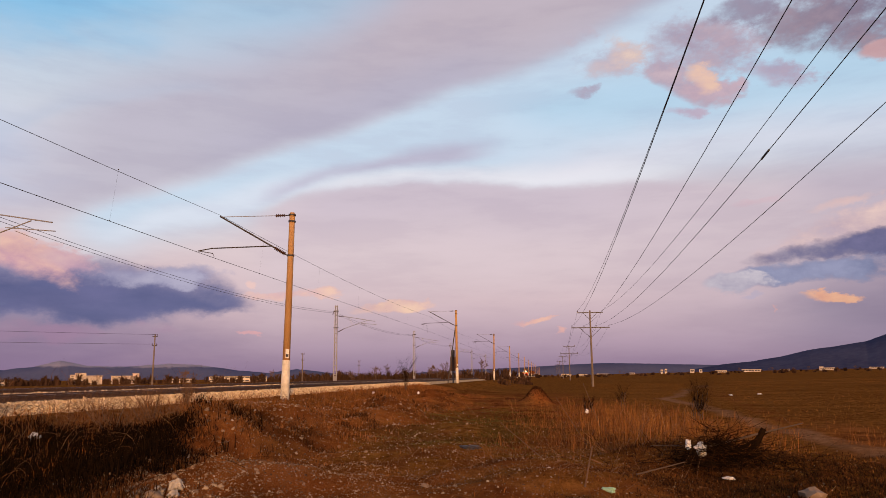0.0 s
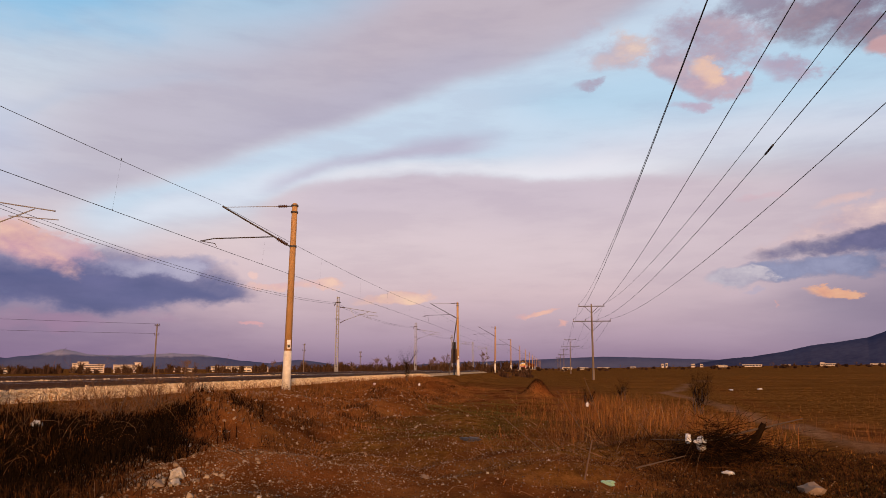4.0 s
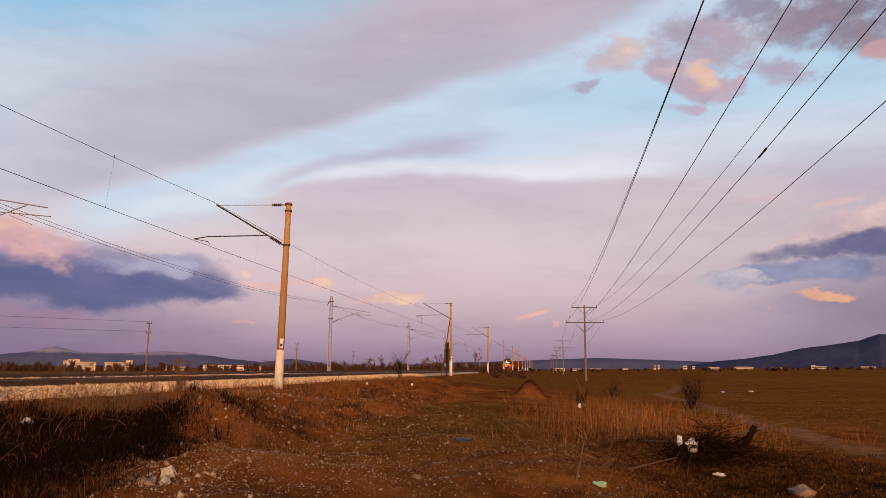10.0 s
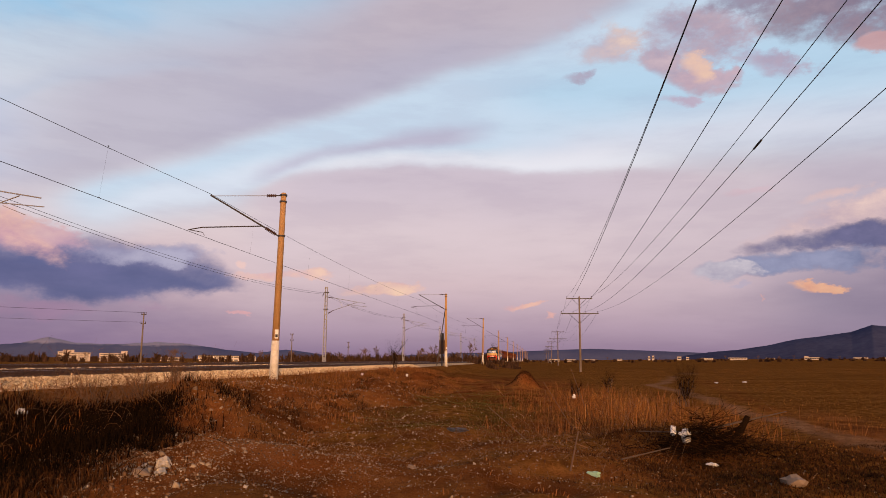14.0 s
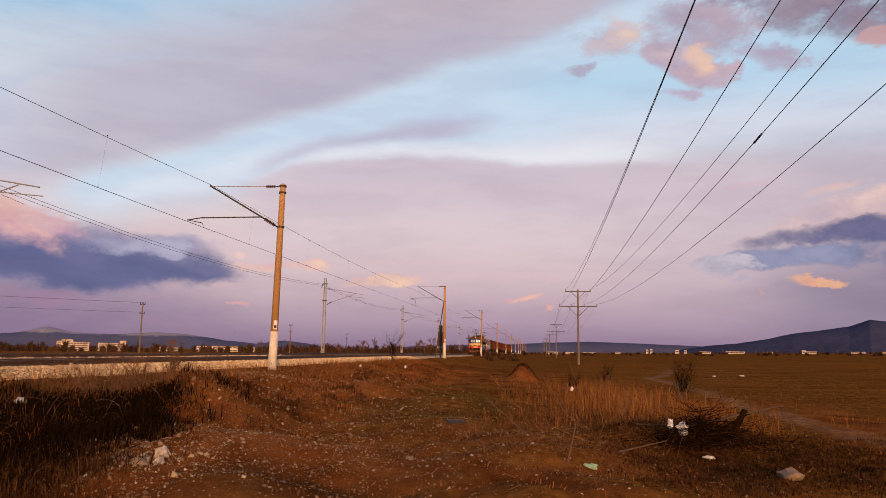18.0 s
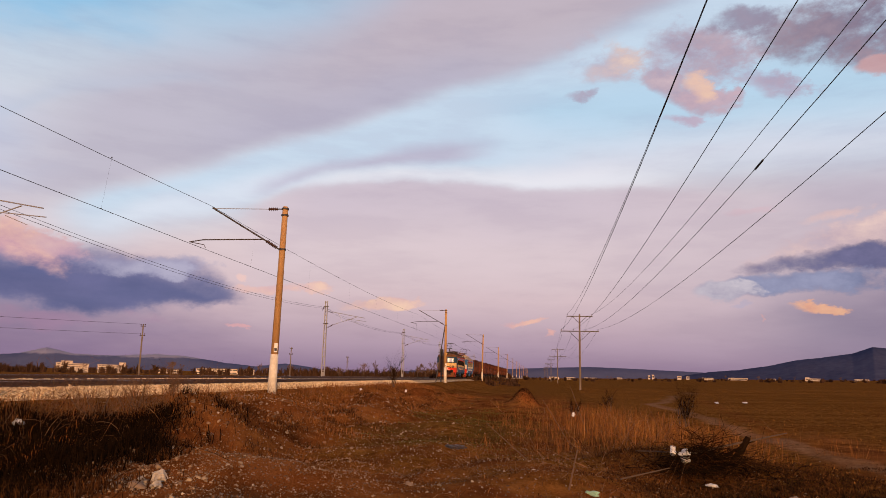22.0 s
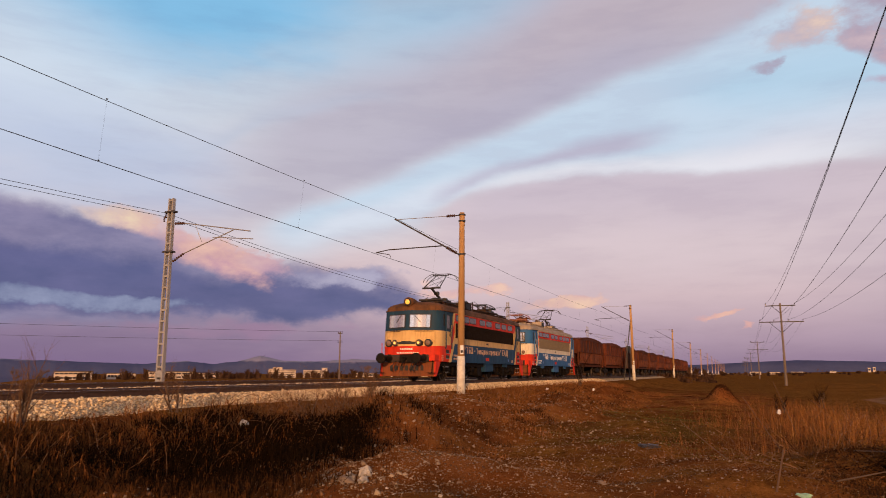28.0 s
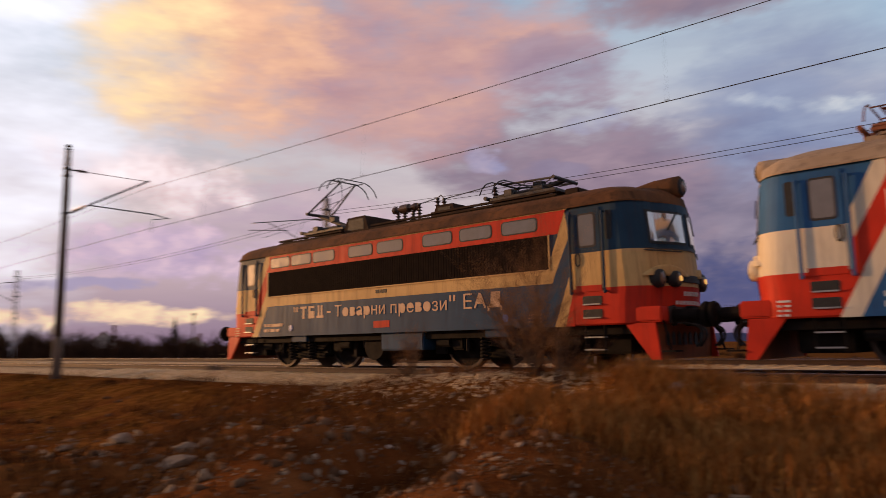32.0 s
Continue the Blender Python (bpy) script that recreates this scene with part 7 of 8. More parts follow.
def blades(name, x, y, height, material, label, seed, wide=0.006, lean=0.45, sink=0.02):
    """Bent blades of grass standing on the land, one mesh."""
    g = np.random.default_rng(seed)
    n = len(x)
    z = land(x, y) - sink
    b = np.stack([x, y, z], -1)
    a, t = g.uniform(0, 6.283, n), np.abs(g.normal(0, lean, n))
    d = np.stack([np.cos(a) * np.sin(t), np.sin(a) * np.sin(t), np.cos(t)], -1)
    h = np.asarray(height)[:, None]
    turn = g.uniform(0, 6.283, n)
    w = np.stack([np.cos(turn), np.sin(turn), 0 * turn], -1) * (wide * g.uniform(0.7, 1.5, n))[:, None]
    mid = b + d * h * 0.55 + np.array([0, 0, 0.08]) * h
    droop = np.stack([d[:, 0] * 1.6, d[:, 1] * 1.6, d[:, 2] * 0.8], -1)
    tip = b + droop * h * 0.98
    V = np.stack([b - w, b + w, mid - w * 0.7, mid + w * 0.7, tip], 1).reshape(-1, 3)
    o = (np.arange(n) * 5)[:, None, None]
    F = (np.array([(0, 1, 3), (0, 3, 2), (2, 3, 4)])[None] + o).reshape(-1, 3)
    return tagged(soup(name, V, F, material), label, "grass", kind="stuff")


def clumped(g, n, x0, x1, y0, y1, clumps, spread):
    cx, cy = g.uniform(x0, x1, clumps), g.uniform(y0, y1, clumps)
    k = g.integers(0, clumps, n)
    return cx[k] + g.normal(0, spread, n), cy[k] + g.normal(0, spread, n)


def thinning(g, n, x0, y0, sx, sy, clumps, spread):
    """Clumps that thin out round a middle."""
    cx, cy = g.normal(x0, sx, clumps), g.normal(y0, sy, clumps)
    k = g.integers(0, clumps, n)
    return cx[k] + g.normal(0, spread, n), cy[k] + g.normal(0, spread, n)


g = np.random.default_rng(21)
# weeds along the bank by the ballast
x, y = clumped(g, 26000, -11.4, -8.2, -16, 62, 1500, 0.14)
ok = x > -11.7
blades("bank_weeds", x[ok], y[ok], g.uniform(0.08, 0.42, ok.sum()), BROWN_WEED, "matted brown weeds along the railway bank", 31, 0.006, 0.6)
# tall straw near the ballast, where the train passes closest
x, y = clumped(g, 24000, -11.3, -7.4, -6.0, 4.0, 230, 0.20)
blades("tall_straw", x, y, g.uniform(0.14, 0.60, len(x)) * np.where(y > 0, np.clip((x + 11.9) / 2.2, 0.2, 1), 1.0), TAWNY, "tall tawny straw on the railway bank", 32, 0.0055, 0.38)
x, y = clumped(g, 20000, -10.9, -7.6, -6.5, 4.5, 90, 0.15)
blades("straw_tufts", x, y, g.uniform(0.16, 0.62, len(x)), TAWNY, "thick orange tufts of dead grass on the bank", 97, 0.0045, 0.62)
x, y = clumped(g, 9000, -11.2, -6.5, -14, -3.5, 110, 0.22)
blades("bank_grass", x, y, g.uniform(0.06, 0.28, len(x)), BROWN_WEED, "short tawny grass on the bank and heaps", 33, 0.006, 0.6)
# open rough ground before the bank
x, y = clumped(g, 15000, -8.0, 3.0, 6, 60, 900, 0.16)
ok = hump(x, y, -5.1, 10.6, 3.0, 2.2, 1.0) < 0.45
blades("sparse_grass", x[ok], y[ok], g.uniform(0.04, 0.16, ok.sum()), BROWN_WEED, "thin dry grass on trampled earth", 34, 0.005, 1.1)
x, y = clumped(g, 12000, -5.0, -0.4, 17, 36, 260, 0.30)
blades("green_grass", x, y, g.uniform(0.03, 0.10, len(x)), GREEN_GRASS, "short green winter grass on the path", 35, 0.007, 0.6)
# tall reeds and the field on the other side
x, y = thinning(g, 8500, 2.6, 25.5, 1.9, 7.5, 480, 0.32)
ok = y > 16.5
x, y = x[ok], y[ok]
blades("reeds", x, y, 0.12 + 0.75 * g.random(len(x)) ** 2, BROWN_WEED, "tall dry reeds beside the power line", 36, 0.0045, 0.38)
x, y = thinning(g, 900, 2.9, 25.0, 1.5, 6.0, 260, 0.20)
ok = y > 17.0
x, y = x[ok], y[ok]
blades("pale_reeds", x, y, g.uniform(0.20, 0.95, len(x)), DRY_GRASS, "pale dry reeds beside the power line", 37, 0.0035, 0.30)
x, y = g.uniform(5, 60, 60000), 14 + 130 * g.random(60000) ** 1.4
ok = value_noise(x / 2.2, y / 7.0, 2) > -0.12
x, y = x[ok], y[ok]
ok = np.abs(x - np.interp(y, [10, 17, 22, 30, 38, 50, 57, 63, 80, 110], [7.6, 7.4, 7.15, 7.6, 8.3, 8.5, 8.4, 10.6, 14, 22])) > 0.8
blades("field_grass", x[ok], y[ok], g.uniform(0.04, 0.14, ok.sum()), FIELD_GRASS, "tawny grass of the open field", 38, 0.012, 1.0)
x, y = clumped(g, 8000, 1.2, 6.0, 10.5, 15.5, 200, 0.22)
blades("trampled_weeds", x, y, g.uniform(0.04, 0.15, len(x)), DARK_WEED, "dark dead weeds round the brush pile", 39, 0.008, 1.0)
# added dark patch that stands in for the lens's dim lower right corner
x, y = thinning(g, 24000, 5.2, 12.8, 2.0, 2.0, 520, 0.26)
blades("trampled_weeds", x, y, g.uniform(0.03, 0.11, len(x)), DARK_WEED, "low weeds beside the brush pile, dark to dim the corner", 45, 0.009, 1.0)
# the dark scrub in the hollow; the corner's shade is partly put into its black
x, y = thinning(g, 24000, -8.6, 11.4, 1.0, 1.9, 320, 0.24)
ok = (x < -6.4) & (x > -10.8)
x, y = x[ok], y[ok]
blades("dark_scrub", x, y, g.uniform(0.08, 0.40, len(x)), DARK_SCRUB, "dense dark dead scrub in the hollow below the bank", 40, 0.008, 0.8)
x, y = clumped(g, 17000, -10.6, -5.4, 3.0, 9.5, 320, 0.28)
blades("brown_scrub", x, y, g.uniform(0.06, 0.36, len(x)), DARK_WEED, "brown dead weeds below the bank", 41, 0.006, 0.75)


def tangle(name, cx, cy, rx, ry, count, length, lift, label, seed, material=None, radius=(0.003, 0.009), arch=0.5):
    """A mat of dead bramble stems, arched and crossing."""
    r = random.Random(seed)
    bm = bmesh.new()
    for _ in range(count):
        x, y = r.gauss(cx, rx), r.gauss(cy, ry)
        p = Vector((x, y, float(land(x, y))))
        a, t = r.uniform(0, 6.283), r.uniform(0.2, 1.3)
        d = Vector((math.cos(a) * math.sin(t), math.sin(a) * math.sin(t), math.cos(t)))
        L, w = r.uniform(*length), r.uniform(*radius)
        p.z += r.uniform(0, lift)
        for k in range(4):
            q = p + d * L / 4
            rod(bm, p, q, w * (1 - 0.2 * k), w * (0.8 - 0.2 * k), 3, False)
            d = (d + Vector((r.uniform(-0.25, 0.25), r.uniform(-0.25, 0.25), -arch * r.uniform(0.2, 0.9)))).normalized()
            p = q
    ob = part(name, bm, material or RED_TWIG)
    return tagged(ob, label, "brush", kind="stuff")


tangle("bramble_mat", -9.5, 15.6, 0.9, 2.2, 700, (0.5, 1.6), 0.05, "tangle of dry bramble stems on the bank", 51, radius=(0.002, 0.0055))
tangle("bank_stems", -9.8, 3.0, 0.9, 6.0, 420, (0.3, 0.9), 0.0, "dry weed stems standing on the bank", 52, arch=0.15)
x, y = thinning(g, 2600, -0.9, 46.0, 0.42, 0.5, 120, 0.16)
blades("mound_weeds", x, y, g.uniform(0.03, 0.18, len(x)), DARK_WEED, "dark weeds over the earth mound", 46, 0.012, 0.8)
tangle("field_stems", 2.8, 24.0, 1.7, 5.0, 300, (0.4, 1.2), 0.0, "tall dry weed stems beside the field", 53, arch=0.12)
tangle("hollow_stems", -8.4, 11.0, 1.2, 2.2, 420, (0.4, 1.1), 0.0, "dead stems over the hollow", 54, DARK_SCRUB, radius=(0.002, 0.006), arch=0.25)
tangle("scattered_straw", -1.5, 15.0, 2.6, 3.4, 520, (0.25, 0.8), 0.0, "flattened dry stalks on the earth", 55, arch=0.9, radius=(0.002, 0.005))
tangle("mast_weeds", -10.4, 34.0, 0.6, 10.0, 300, (0.3, 0.9), 0.0, "dry weed stems along the ballast foot", 56, arch=0.2)

# ---- the heap of cut brush ----
pile = base("brush_pile", (3.1, 14.3, float(land(3.1, 14.3))))
_r = random.Random(8)
for k, (n, rad, hi, mat) in enumerate(((420, 1.0, 0.50, DARK_SCRUB), (160, 1.2, 0.35, DARK_WEED), (260, 0.7, 0.75, DARK_SCRUB))):
    bm = bmesh.new()
    for _ in range(n):
        a, q = _r.uniform(0, 6.283), abs(_r.gauss(0, 0.5))
        p = Vector((math.cos(a) * q * rad * 1.5, math.sin(a) * q * rad * 0.8, _r.uniform(0, hi) * max(0.05, 1 - q)))
        d = Vector((_r.gauss(0, 1) * 1.4, _r.gauss(0, 1), _r.gauss(0.15, 0.35))).normalized()
        L, w = _r.uniform(0.3, 1.1), _r.uniform(0.003, 0.010)
        for _k in range(3):
            e = p + d * L / 3
            rod(bm, p, e, w, w * 0.75, 4, False)
            d = (d + Vector((_r.uniform(-0.6, 0.6), _r.uniform(-0.6, 0.6), _r.uniform(-0.5, 0.3)))).normalized()
            p, w = e, w * 0.75
    part("branch_tangle", bm, mat, pile)["kind"] = "stuff"
part("stump", rod(bmesh.new(), (0.55, 0.3, 0.1), (0.85, 0.25, 0.66), 0.09, 0.05, 7), DARK_SCRUB, pile, "broken dark stump")
part("broken_branch", rod(bmesh.new(), (0.3, 0.4, 0.2), (0.95, 0.3, 0.6), 0.04, 0.015, 6), DARK_SCRUB, pile)
part("long_branch", rod(bmesh.new(), (-1.2, 0.6, 0.30), (-0.2, 0.1, 0.35), 0.010, 0.022, 6), BARK, pile)
part("long_branch", rod(bmesh.new(), (-0.2, 0.1, 0.35), (1.6, 0.4, 0.75), 0.03, 0.012, 6), BARK, pile)
tagged(pile, "heap of dead cut branches with a broken stump", "brush pile")


def shrub(name, at, height, stems, seed, label, spread=0.5, twig=RED_TWIG, trunk=0.022):
    """A bare many-stemmed bush."""
    r = random.Random(seed)
    bush = base(name, (at[0], at[1], float(land(at[0], at[1])) - 0.05))
    main, fine = bmesh.new(), bmesh.new()

    def grow(p, d, L, w, level):
        for k in range(3):
            q = p + d * L / 3
            rod(main if level == 0 else fine, p, q, w, w * 0.8, 5 if level == 0 else 3, False)
            p, w = q, w * 0.8
            d = (d + Vector((r.uniform(-0.16, 0.16), r.uniform(-0.16, 0.16), r.uniform(-0.02, 0.10)))).normalized()
            if level < 3:
                for _ in range(2 if level < 2 else 1):
                    n = (d + Vector((r.uniform(-1, 1), r.uniform(-1, 1), r.uniform(-0.2, 0.7))) * 0.75).normalized()
                    grow(p, n, L * r.uniform(0.35, 0.6), w * 0.6, level + 1)

    for _ in range(stems):
        a, t = r.uniform(0, 6.283), abs(r.gauss(0, spread))
        grow(Vector((r.gauss(0, 0.08), r.gauss(0, 0.08), 0)), Vector((math.cos(a) * math.sin(t), math.sin(a) * math.sin(t), math.cos(t))), height * r.uniform(0.45, 0.75), trunk * r.uniform(0.6, 1.1), 0)
    part("stem_clump", main, BARK, bush)["kind"] = "stuff"
    part("twig_crown", fine, twig, bush)["kind"] = "stuff"
    return tagged(bush, label, "bush")


shrub("bare_bush", (5.85, 30.5), 1.75, 13, 3, "bare dark bush standing in dry field grass", 0.32, DARK_SCRUB)
shrub("bare_bush", (-10.75, -7.3), 2.5, 24, 4, "bare reddish bush on the crest of the bank", 0.55)
shrub("bare_bush", (-10.5, -6.6), 1.3, 8, 14, "low bare reddish bush beside the ballast", 0.7)
shrub("bare_sapling", (-9.75, 48.0), 2.3, 6, 5, "bare dark sapling on the bank", 0.3, DARK_SCRUB)
shrub("bare_sapling", (-11.2, 21.0), 1.0, 8, 6, "bare twiggy sapling at the ballast foot", 0.5)
shrub("bare_sapling", (-11.3, 12.2), 1.0, 6, 7, "bare twiggy sapling at the ballast foot", 0.4)
shrub("bare_sapling", (-10.9, 8.2), 1.3, 7, 8, "bare twiggy sapling at the ballast foot", 0.4)
shrub("bare_sapling", (-9.8, 16.6), 0.9, 7, 9, "bare bramble bush on the bank", 0.7)
shrub("bare_sapling", (-8.9, 13.6), 1.0, 7, 10, "bare bramble bush above the hollow", 0.7)
shrub("bare_bush", (3.9, 41.0), 1.2, 8, 12, "low dark bush beside the path", 0.5, DARK_SCRUB)
shrub("bare_bush", (1.6, 33.0), 0.9, 8, 13, "low dark bush among the reeds", 0.5, DARK_SCRUB)
shrub("bare_bush", (-10.9, -10.5), 1.1, 9, 15, "low bare bush on the crest of the bank", 0.6)

g = np.random.default_rng(29)
x, y = clumped(g, 13000, -9.4, -4.6, 13, 58, 330, 0.17)
blades("bank_tufts", x, y, g.uniform(0.05, 0.26, len(x)), BROWN_WEED, "brown tufts on the broken face of the bank", 47, 0.007, 0.8)
x, y = clumped(g, 9000, -9.8, -5.2, 12, 50, 160, 0.20)
blades("bank_tufts", x, y, g.uniform(0.06, 0.30, len(x)), DARK_WEED, "dark weed tufts on the broken face of the bank", 48, 0.008, 0.8)
# rough dark weeds over the rear ground and before the rear heaps
g = np.random.default_rng(23)
x, y = clumped(g, 12000, -12.0, -1.5, -34, -7.0, 320, 0.28)
blades("rear_weeds", x, y, g.uniform(0.05, 0.30, len(x)), DARK_WEED, "matted dark weeds on the rough rear ground", 43, 0.008, 0.75)
x, y = clumped(g, 12000, -9.5, -3.0, -12, 3.0, 420, 0.20)
blades("heap_weeds", x, y, g.uniform(0.04, 0.24, len(x)), BROWN_WEED, "dead brown weeds on the rear heaps", 44, 0.006, 0.75)

# ---- stones ----
g = np.random.default_rng(77)
def stones(name, n, cx, cy, sx, sy, lo, hi, material, label, seed, detailed=False, power=2.0):
    x, y = g.normal(cx, sx, n), g.normal(cy, sy, n)
    size = lo + (hi - lo) * g.random(n) ** power
    return tagged(scatter(name, np.stack([x, y, land(x, y) + size * 0.15], -1), size, material, 0.7, seed, detailed), label, "stones", kind="stuff")


CHALK = varied("pale_rubble", [(0.26, 0.19, 0.125), (0.38, 0.30, 0.21), (0.17, 0.11, 0.070), (0.58, 0.50, 0.40)])
stones("pebbles", 15000, -3.5, 13.0, 3.6, 7.0, 0.005, 0.026, RUBBLE, "small stones strewn over the brown earth", 61, power=3)
stones("heap_gravel", 9000, -5.0, 11.0, 1.6, 1.8, 0.006, 0.028, RUBBLE, "gravel and clods on the spoil heap", 62, power=2.5)
stones("heap_rubble", 120, -5.3, 9.5, 0.55, 0.35, 0.012, 0.060, CHALK, "pale rubble on the spoil heap", 63, True)
stones("heap_rubble", 260, -5.4, 12.0, 1.3, 0.7, 0.008, 0.030, CHALK, "pale rubble along the crest of the heap", 64, True)
stones("mast_rubble", 2200, -9.4, 23.6, 0.8, 2.8, 0.012, 0.055, CHALK, "pale rubble spilled at the foot of the mast", 65, True)
stones("bank_rubble", 2200, -8.3, 31.0, 1.0, 7.0, 0.010, 0.050, RUBBLE, "stones in the cut face of the bank", 66)
stones("bank_rubble", 2600, -6.6, 24.0, 1.6, 8.0, 0.012, 0.06, RUBBLE, "brown clods and stones below the bank", 74, True, 3.0)
stones("strewn_chips", 2200, -4.9, 14.5, 2.4, 5.0, 0.007, 0.030, CHALK, "small pale chips strewn over the brown earth", 75)
stones("hollow_rubble", 160, -7.0, 9.2, 1.2, 0.8, 0.010, 0.05, CHALK, "pale stones lying in the hollow", 67)
stones("rear_gravel", 5000, -6.4, -4.0, 1.9, 4.5, 0.010, 0.050, RUBBLE, "gravel and clods on the rear heaps", 68, power=2.5)
stones("rear_rubble", 220, -7.2, -6.0, 1.4, 4.0, 0.015, 0.07, CHALK, "pale stones among the rear heaps", 69, True)
stones("crest_gravel", 5200, -11.15, -7.6, 0.55, 3.0, 0.018, 0.055, BALLAST, "pale gravel heaped on the crest of the bank", 70)
stones("near_gravel", 3000, -6.0, 3.0, 1.8, 3.0, 0.010, 0.05, RUBBLE, "gravel below the bank", 71, power=2.5)
stones("rear_rubble", 900, -5.5, -10.0, 2.2, 4.5, 0.02, 0.11, RUBBLE, "brown stones and clods on the rear ground", 73, True, 2.5)
stones("pebbles", 2500, 1.5, 13.0, 2.5, 3.0, 0.006, 0.03, RUBBLE, "small stones strewn over the brown earth", 72, power=3)


def boulder(at, size, material, label, seed, name="boulder", flat=0.6):
    r = random.Random(seed)
    bm = bmesh.new()
    bmesh.ops.create_icosphere(bm, subdivisions=2, radius=1)
    for v in bm.verts:
        n = noise.noise(v.co * 1.3 + Vector((seed, 0, 0)))
        v.co *= 1 + 0.45 * n
        v.co = Vector((v.co.x * size, v.co.y * size * r.uniform(0.95, 1.0) * 0.7, v.co.z * size * flat))
    ob = part(name, bm, material)
    ob.matrix_basis = pose(at[0], at[1], float(land(at[0], at[1])) + size * flat * 0.35, r.uniform(-15, 15), r.uniform(-15, 15), r.uniform(0, 360))
    return tagged(ob, label, "stone")


SLAB = plain("broken_concrete", (0.15, 0.10, 0.065), (0.26, 0.19, 0.13), 5.0, 0.9)
for at, size, label, seed in (((3.72, 11.45), 0.26, "pale slab of broken concrete lying on earth", 1), ((-5.9, -10.6), 0.30, "flat brown stone on the rear heap", 2), ((-6.6, -11.6), 0.22, "flat ochre stone on the rear heap", 3), ((-6.4, -13.6), 0.32, "flat grey slab on the rear heap", 4), ((-5.8, -14.6), 0.20, "pale block of stone on the rear heap", 5), ((-5.35, 9.3), 0.13, "pale stone on the spoil heap", 6), ((-4.2, 11.8), 0.10, "reddish stone on the spoil heap", 7), ((-2.0, 11.4), 0.09, "pale stone on the bare earth", 8), ((-8.2, 30.0), 0.16, "stone fallen from the bank", 9), ((-7.4, -8.4), 0.18, "ochre stone on the rear heap", 10), ((-6.9, 9.2), 0.12, "pale stone lying in the hollow", 11)):
    boulder(at, size, SLAB, label, seed, flat=0.4)

# ---- litter ----
PLASTIC = plain("white_plastic", (0.66, 0.66, 0.66), (0.80, 0.80, 0.79), 8.0, 0.45)
GREEN_PLASTIC = plain("green_plastic", (0.22, 0.42, 0.28), (0.34, 0.54, 0.38), 8.0, 0.4)
RAG = plain("dirty_rag", (0.30, 0.26, 0.21), (0.48, 0.44, 0.38), 8.0, 0.9)
BLACK_PLASTIC = plain("black_plastic", (0.015, 0.016, 0.02), (0.03, 0.03, 0.035), 8.0, 0.5)


def crumpled(name, at, sx, sy, sz, material, label, seed, lift=0.0, category="litter"):
    """A crushed bag or sheet."""
    bm = bmesh.new()
    bmesh.ops.create_icosphere(bm, subdivisions=3, radius=1)
    for v in bm.verts:
        n = noise.noise(v.co * 1.7 + Vector((seed * 3.1, 0, 0))) + 0.5 * noise.noise(v.co * 4.5 + Vector((0, seed, 0)))
        v.co *= 1 + 0.55 * n
        v.co = Vector((v.co.x * sx, v.co.y * sy, v.co.z * sz))
    ob = part(name, bm, material)
    ob.matrix_basis = pose(at[0], at[1], float(land(at[0], at[1])) + sz * 0.55 + lift, 0, 0, seed * 47.0)
    return tagged(ob, label, category)


crumpled("plastic_bag", (2.72, 14.2), 0.13, 0.09, 0.12, PLASTIC, "crumpled white plastic bag caught in the brush", 1, 0.30)
crumpled("plastic_bag", (2.50, 14.25), 0.06, 0.05, 0.09, PLASTIC, "torn white plastic sheet caught in the brush", 2, 0.36)
crumpled("plastic_bag", (3.0, 13.4), 0.10, 0.06, 0.03, PLASTIC, "flat white plastic scrap beside the brush", 3, 0.04)
crumpled("plastic_sheet", (-10.1, 20.0), 0.24, 0.15, 0.11, PLASTIC, "white plastic sack dumped at the ballast foot", 4, 0.16)
crumpled("plastic_sheet", (-5.28, 9.75), 0.10, 0.09, 0.10, RAG, "dirty white rag on the spoil heap", 5)
crumpled("plastic_sheet", (-5.15, 9.45), 0.13, 0.07, 0.06, RAG, "crushed white wrapper on the spoil heap", 6)
crumpled("plastic_bottle", (0.8, 11.3), 0.11, 0.05, 0.04, GREEN_PLASTIC, "crushed green plastic bottle on the earth", 7)
crumpled("plastic_sheet", (-1.95, 17.1), 0.22, 0.14, 0.06, BLACK_PLASTIC, "black plastic scrap lying on the path", 8)
crumpled("plastic_bag", (-10.55, -4.6), 0.11, 0.09, 0.08, RAG, "white plastic bag in the straw on the bank", 9, 0.05)
crumpled("plastic_bag", (-9.6, 12.4), 0.10, 0.09, 0.08, PLASTIC, "small white plastic scrap on the bank", 10, 0.05)
crumpled("plastic_bag", (-8.7, 47.0), 0.07, 0.06, 0.08, PLASTIC, "white plastic scrap on the far bank", 11, 0.05)
crumpled("plastic_bag", (1.4, 30.0), 0.07, 0.06, 0.08, PLASTIC, "white plastic scrap among the reeds", 12, 0.25)
crumpled("plastic_bag", (-10.0, 40.0), 0.08, 0.07, 0.07, PLASTIC, "white plastic sack at the foot of the bank", 13, 0.05)
crumpled("plastic_sheet", (14.5, 62.0), 0.17, 0.12, 0.05, PLASTIC, "white plastic sheet lying in the field", 14, 0.05)
crumpled("plastic_sheet", (17.0, 63.0), 0.17, 0.12, 0.05, PLASTIC, "white plastic sheet lying in the field", 15, 0.05)
stick = part("pale_stick", rod(bmesh.new(), (0, 0, 0), (0.14, 0.05, 0.62), 0.016, 0.010, 6), TWIG)
stick.matrix_basis = pose(0.45, 11.4, float(land(0.45, 11.4)) - 0.03)
tagged(stick, "pale dry stick standing in the earth", "stick")
stick = part("pale_branch", rod(bmesh.new(), (0, 0, 0.05), (0.85, 0.35, 0.22), 0.016, 0.008, 7), BARK)
stick.matrix_basis = pose(1.35, 12.6, float(land(1.35, 12.6)))
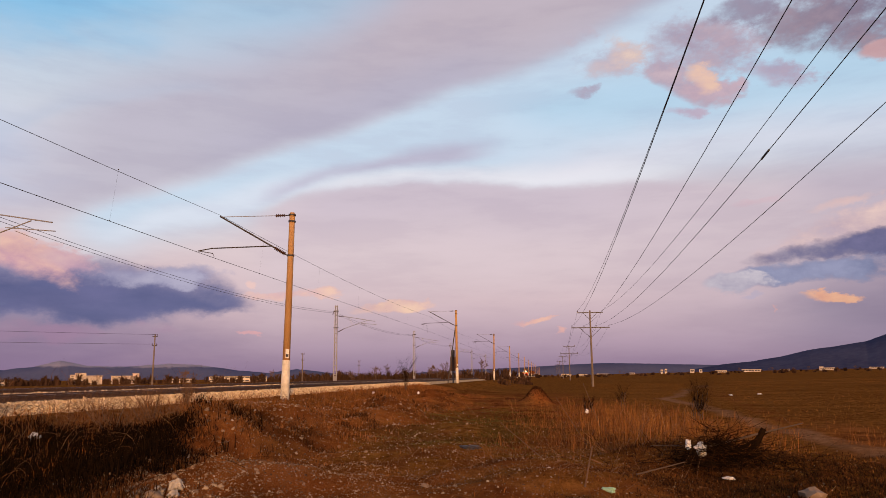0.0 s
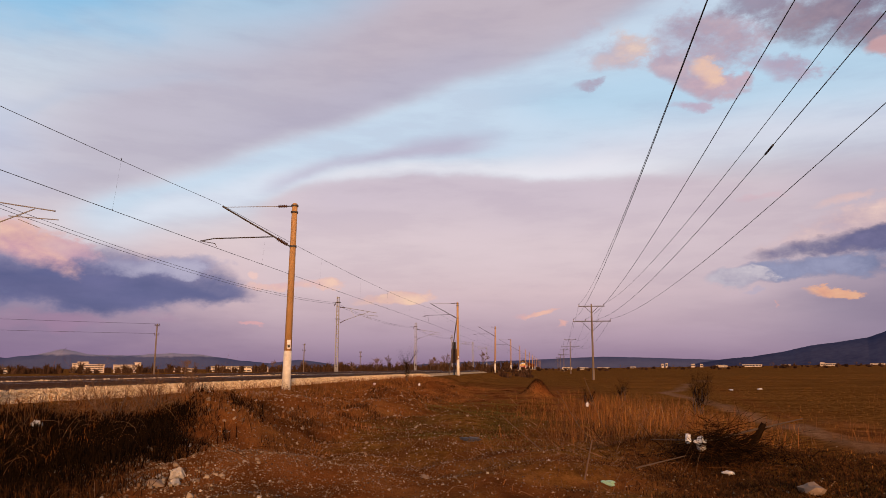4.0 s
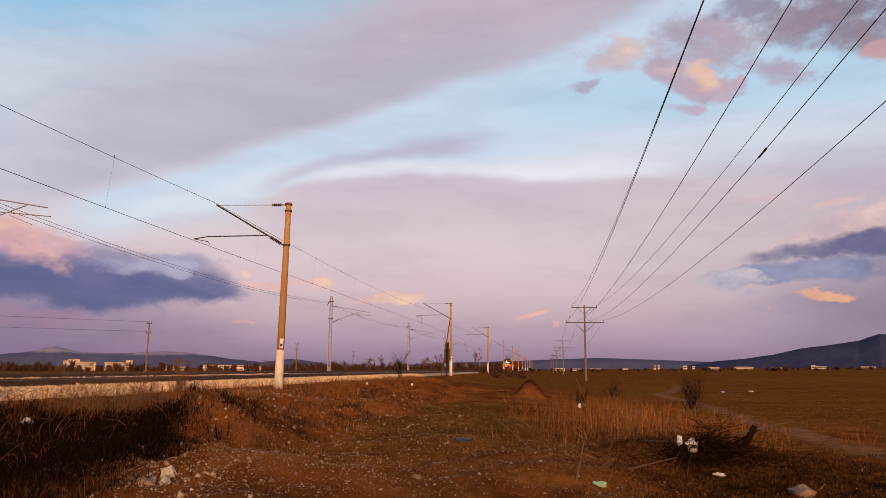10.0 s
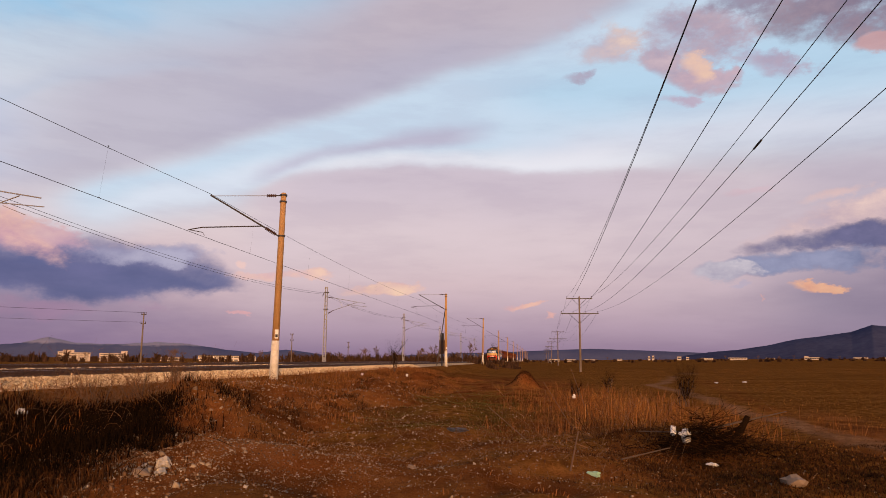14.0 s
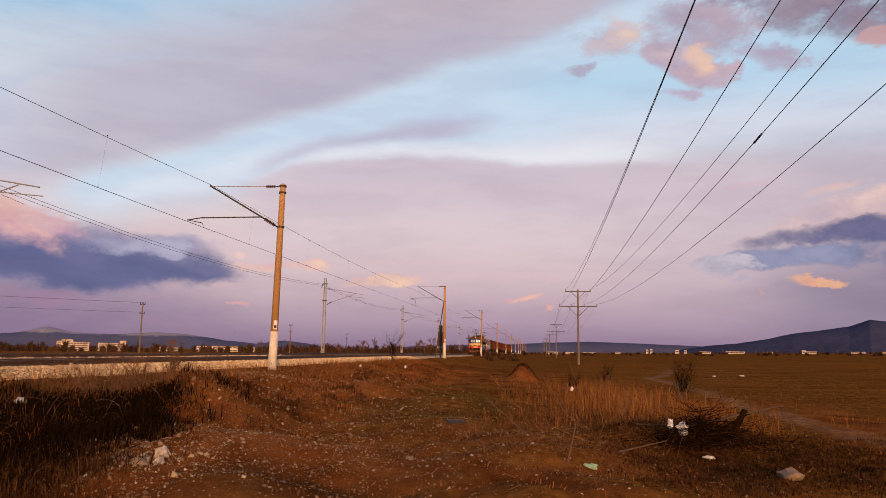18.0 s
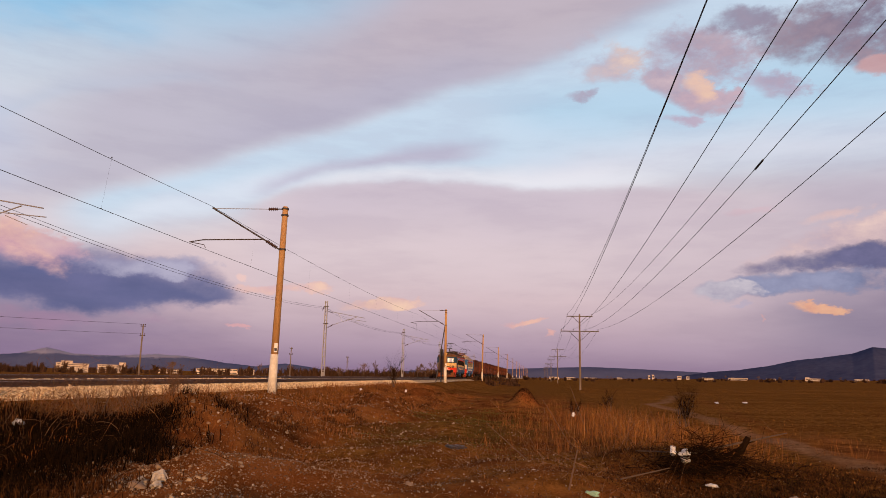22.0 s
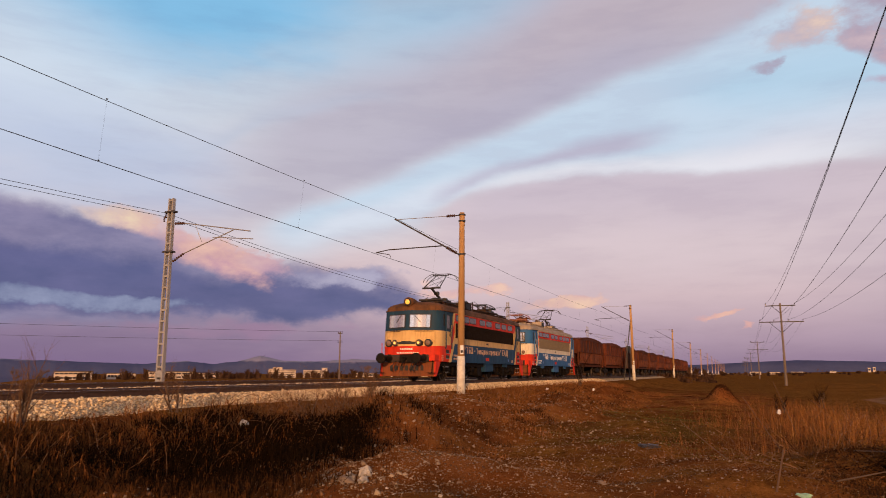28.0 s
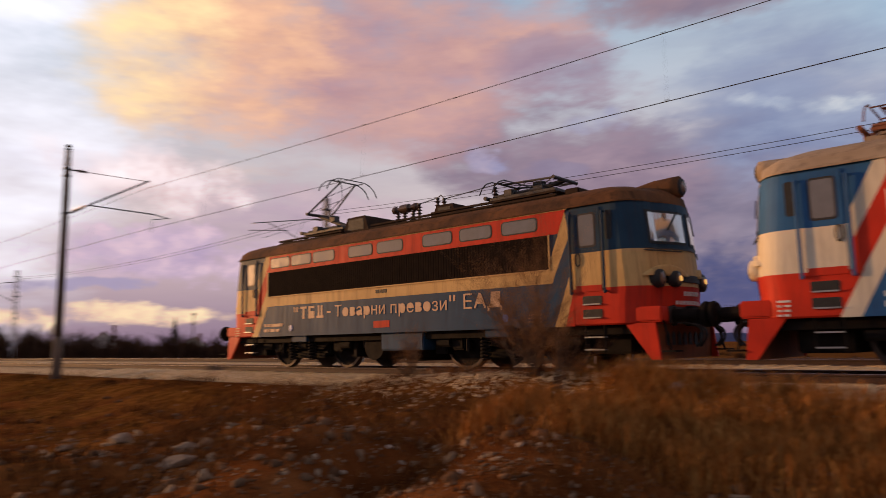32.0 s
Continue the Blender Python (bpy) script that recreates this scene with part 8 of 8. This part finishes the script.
tagged(stick, "bare brown broken branch lying before the brush", "branch")
for x, y, h, lean in ((0.9, 19.5, 1.5, -32), (-0.1, 15.4, 1.3, -50), (1.5, 22.5, 1.6, -20)):
    stick = part("long_stalk", rod(bmesh.new(), (0, 0, 0), (0, 0, h), 0.012, 0.005, 5), TWIG)
    stick.matrix_basis = pose(x, y, float(land(x, y)) - 0.03, 0, lean, 10)
    tagged(stick, "long bare dry stalk leaning over the grass", "stick")

# ---- a line of light poles beyond the tracks ----
def light_pole(x, y, height, label):
    pole = base("utility_pole", (x, y, float(land(x, y)) - 0.3))
    part("shaft", rod(bmesh.new(), (0, 0, 0), (0, 0, height), 0.16, 0.10, 10), POLE_WOOD, pole)
    for z in (height - 0.35, height - 1.9):
        part("cross_arm", box(bmesh.new(), -0.45, 0.45, -0.05, 0.05, z - 0.06, z + 0.06), STEEL_DARK, pole)
        for s in (-0.4, 0.4):
            part("insulator", pin_insulator(bmesh.new(), s, 0, z + 0.04), CERAMIC, pole)
    return tagged(pole, label, "utility pole", "poles beyond the tracks")


_lp = [(-66.0, 112.0), (-126.0, 34.0), (-150.0, -70.0)]
for x, y in _lp:
    light_pole(x, y, 9.4 - float(land(x, y)), "dark wooden utility pole with short cross-arms")
for az, dist, h in ((19.6, 190, 8.2), (15.2, 250, 7.6), (10.9, 300, 9.0), (150.9, 128, 8.5)):
    x, y = spot(az, dist)
    light_pole(x, y, h, "dark wooden utility pole beyond the tracks")
_line = tagged(base("telephone_wires"), "dark wires between the utility poles beyond the tracks", "power line")
for dz in (0.0, 0.0, -1.6):
    dx = 0.4 if dz == 0 else -0.4
    sag_wire("wire", [(x + dx, y, 9.05 + dz) for x, y in _lp], 0.02, _line, 20, sag=0.12)

# ---- fittings by the second mast ----
post = base("signal_post", (-11.6, 85.5, 1.0))
part("post", rod(bmesh.new(), (0, 0, 0), (0, 0, 3.4), 0.08, 0.08, 10), STEEL_DARK, post)
part("relay_case", box(bmesh.new(), -0.32, 0.32, -0.22, 0.22, 1.4, 3.1, 0.03), RAIL_SIDE, post)
part("lamp_head", box(bmesh.new(), -0.22, 0.22, -0.16, 0.16, 3.1, 3.9, 0.03), STEEL_DARK, post)
tagged(post, "rusty railway signal post seen from behind", "signal")
strut = part("mast_strut", rod(bmesh.new(), (-11.9, 83.2, 1.0), (-10.95, 83.2, 7.6), 0.06, 0.06, 8), STEEL_DARK)
tagged(strut, "dark steel strut leaning against the mast", "strut")



def thicket(az0, az1, r0, r1, low, high, n, label, seed):
    """A far belt of bare scrub and trees, too thick to tell apart."""
    g = np.random.default_rng(seed)
    k = n // 30
    ca, cr, ch = g.uniform(az0, az1, k), g.uniform(r0, r1, k), g.uniform(low, high, k)
    i = g.integers(0, k, n)
    a = np.radians(ca[i] + g.normal(0, 0.25, n) * 100 / cr[i])
    x, y = -np.sin(a) * cr[i], np.cos(a) * cr[i]
    return blades("far_thicket", x, y, ch[i] * g.uniform(0.5, 1.15, n), FAR_SCRUB, label, seed, cr.mean() * 0.0006, 0.35)


FAR_SCRUB = straw("far_scrub", [(0.045, 0.026, 0.018), (0.075, 0.042, 0.026), (0.03, 0.020, 0.016)])
thicket(2, 52, 330, 640, 2.0, 6.5, 9000, "far belt of bare brown scrub and trees", 91)
thicket(132, 178, 80, 170, 1.6, 5.0, 18000, "dark belt of bare scrub behind the tracks", 92)
thicket(56, 132, 300, 520, 1.2, 3.6, 4500, "low belt of bare scrub across the plain", 93)
thicket(-30, 2, 420, 1100, 1.0, 3.5, 4500, "low brown scrub across the field", 94)
thicket(1.5, 9, 120, 300, 0.8, 2.2, 2500, "brown scrub beside the track", 95)
thicket(8, 20, 230, 330, 1.2, 5.0, 4200, "brown bushes and small bare trees behind the tracks", 96)
sleepers()

# ---- what moves ----
RUN = [(0, 397.0), (6, 319.5), (9, 280.2), (11, 253.5), (14, 214.0), (17, 174.6), (19, 147.6), (21, 121.0), (23, 95.0), (25, 68.8), (26.5, 48.8), (28, 28.8), (28.6, 20.9), (29, 15.8), (30, 3.8), (31, -8.6), (32, -21.2)]


def motions():
    for vehicle, back in TRAIN:
        walk(vehicle, [(t, pose(TRACK, y + back, RAIL_Z)) for t, y in RUN])
    # the wheels of the locos roll as the train runs
    times = [k / 15 for k in range(0, 481)]
    path = np.interp(times, [t for t, _ in RUN], [y for _, y in RUN])
    for vehicle, _ in TRAIN[:2]:
        for ws in [c for c in vehicle.children if c.name.startswith("wheelset")]:
            at = ws.location.copy()
            walk(ws, [(t, pose(at.x, at.y, at.z, math.degrees((path[0] - y) / 0.62) % 360.0)) for t, y in zip(times, path)])


motions()
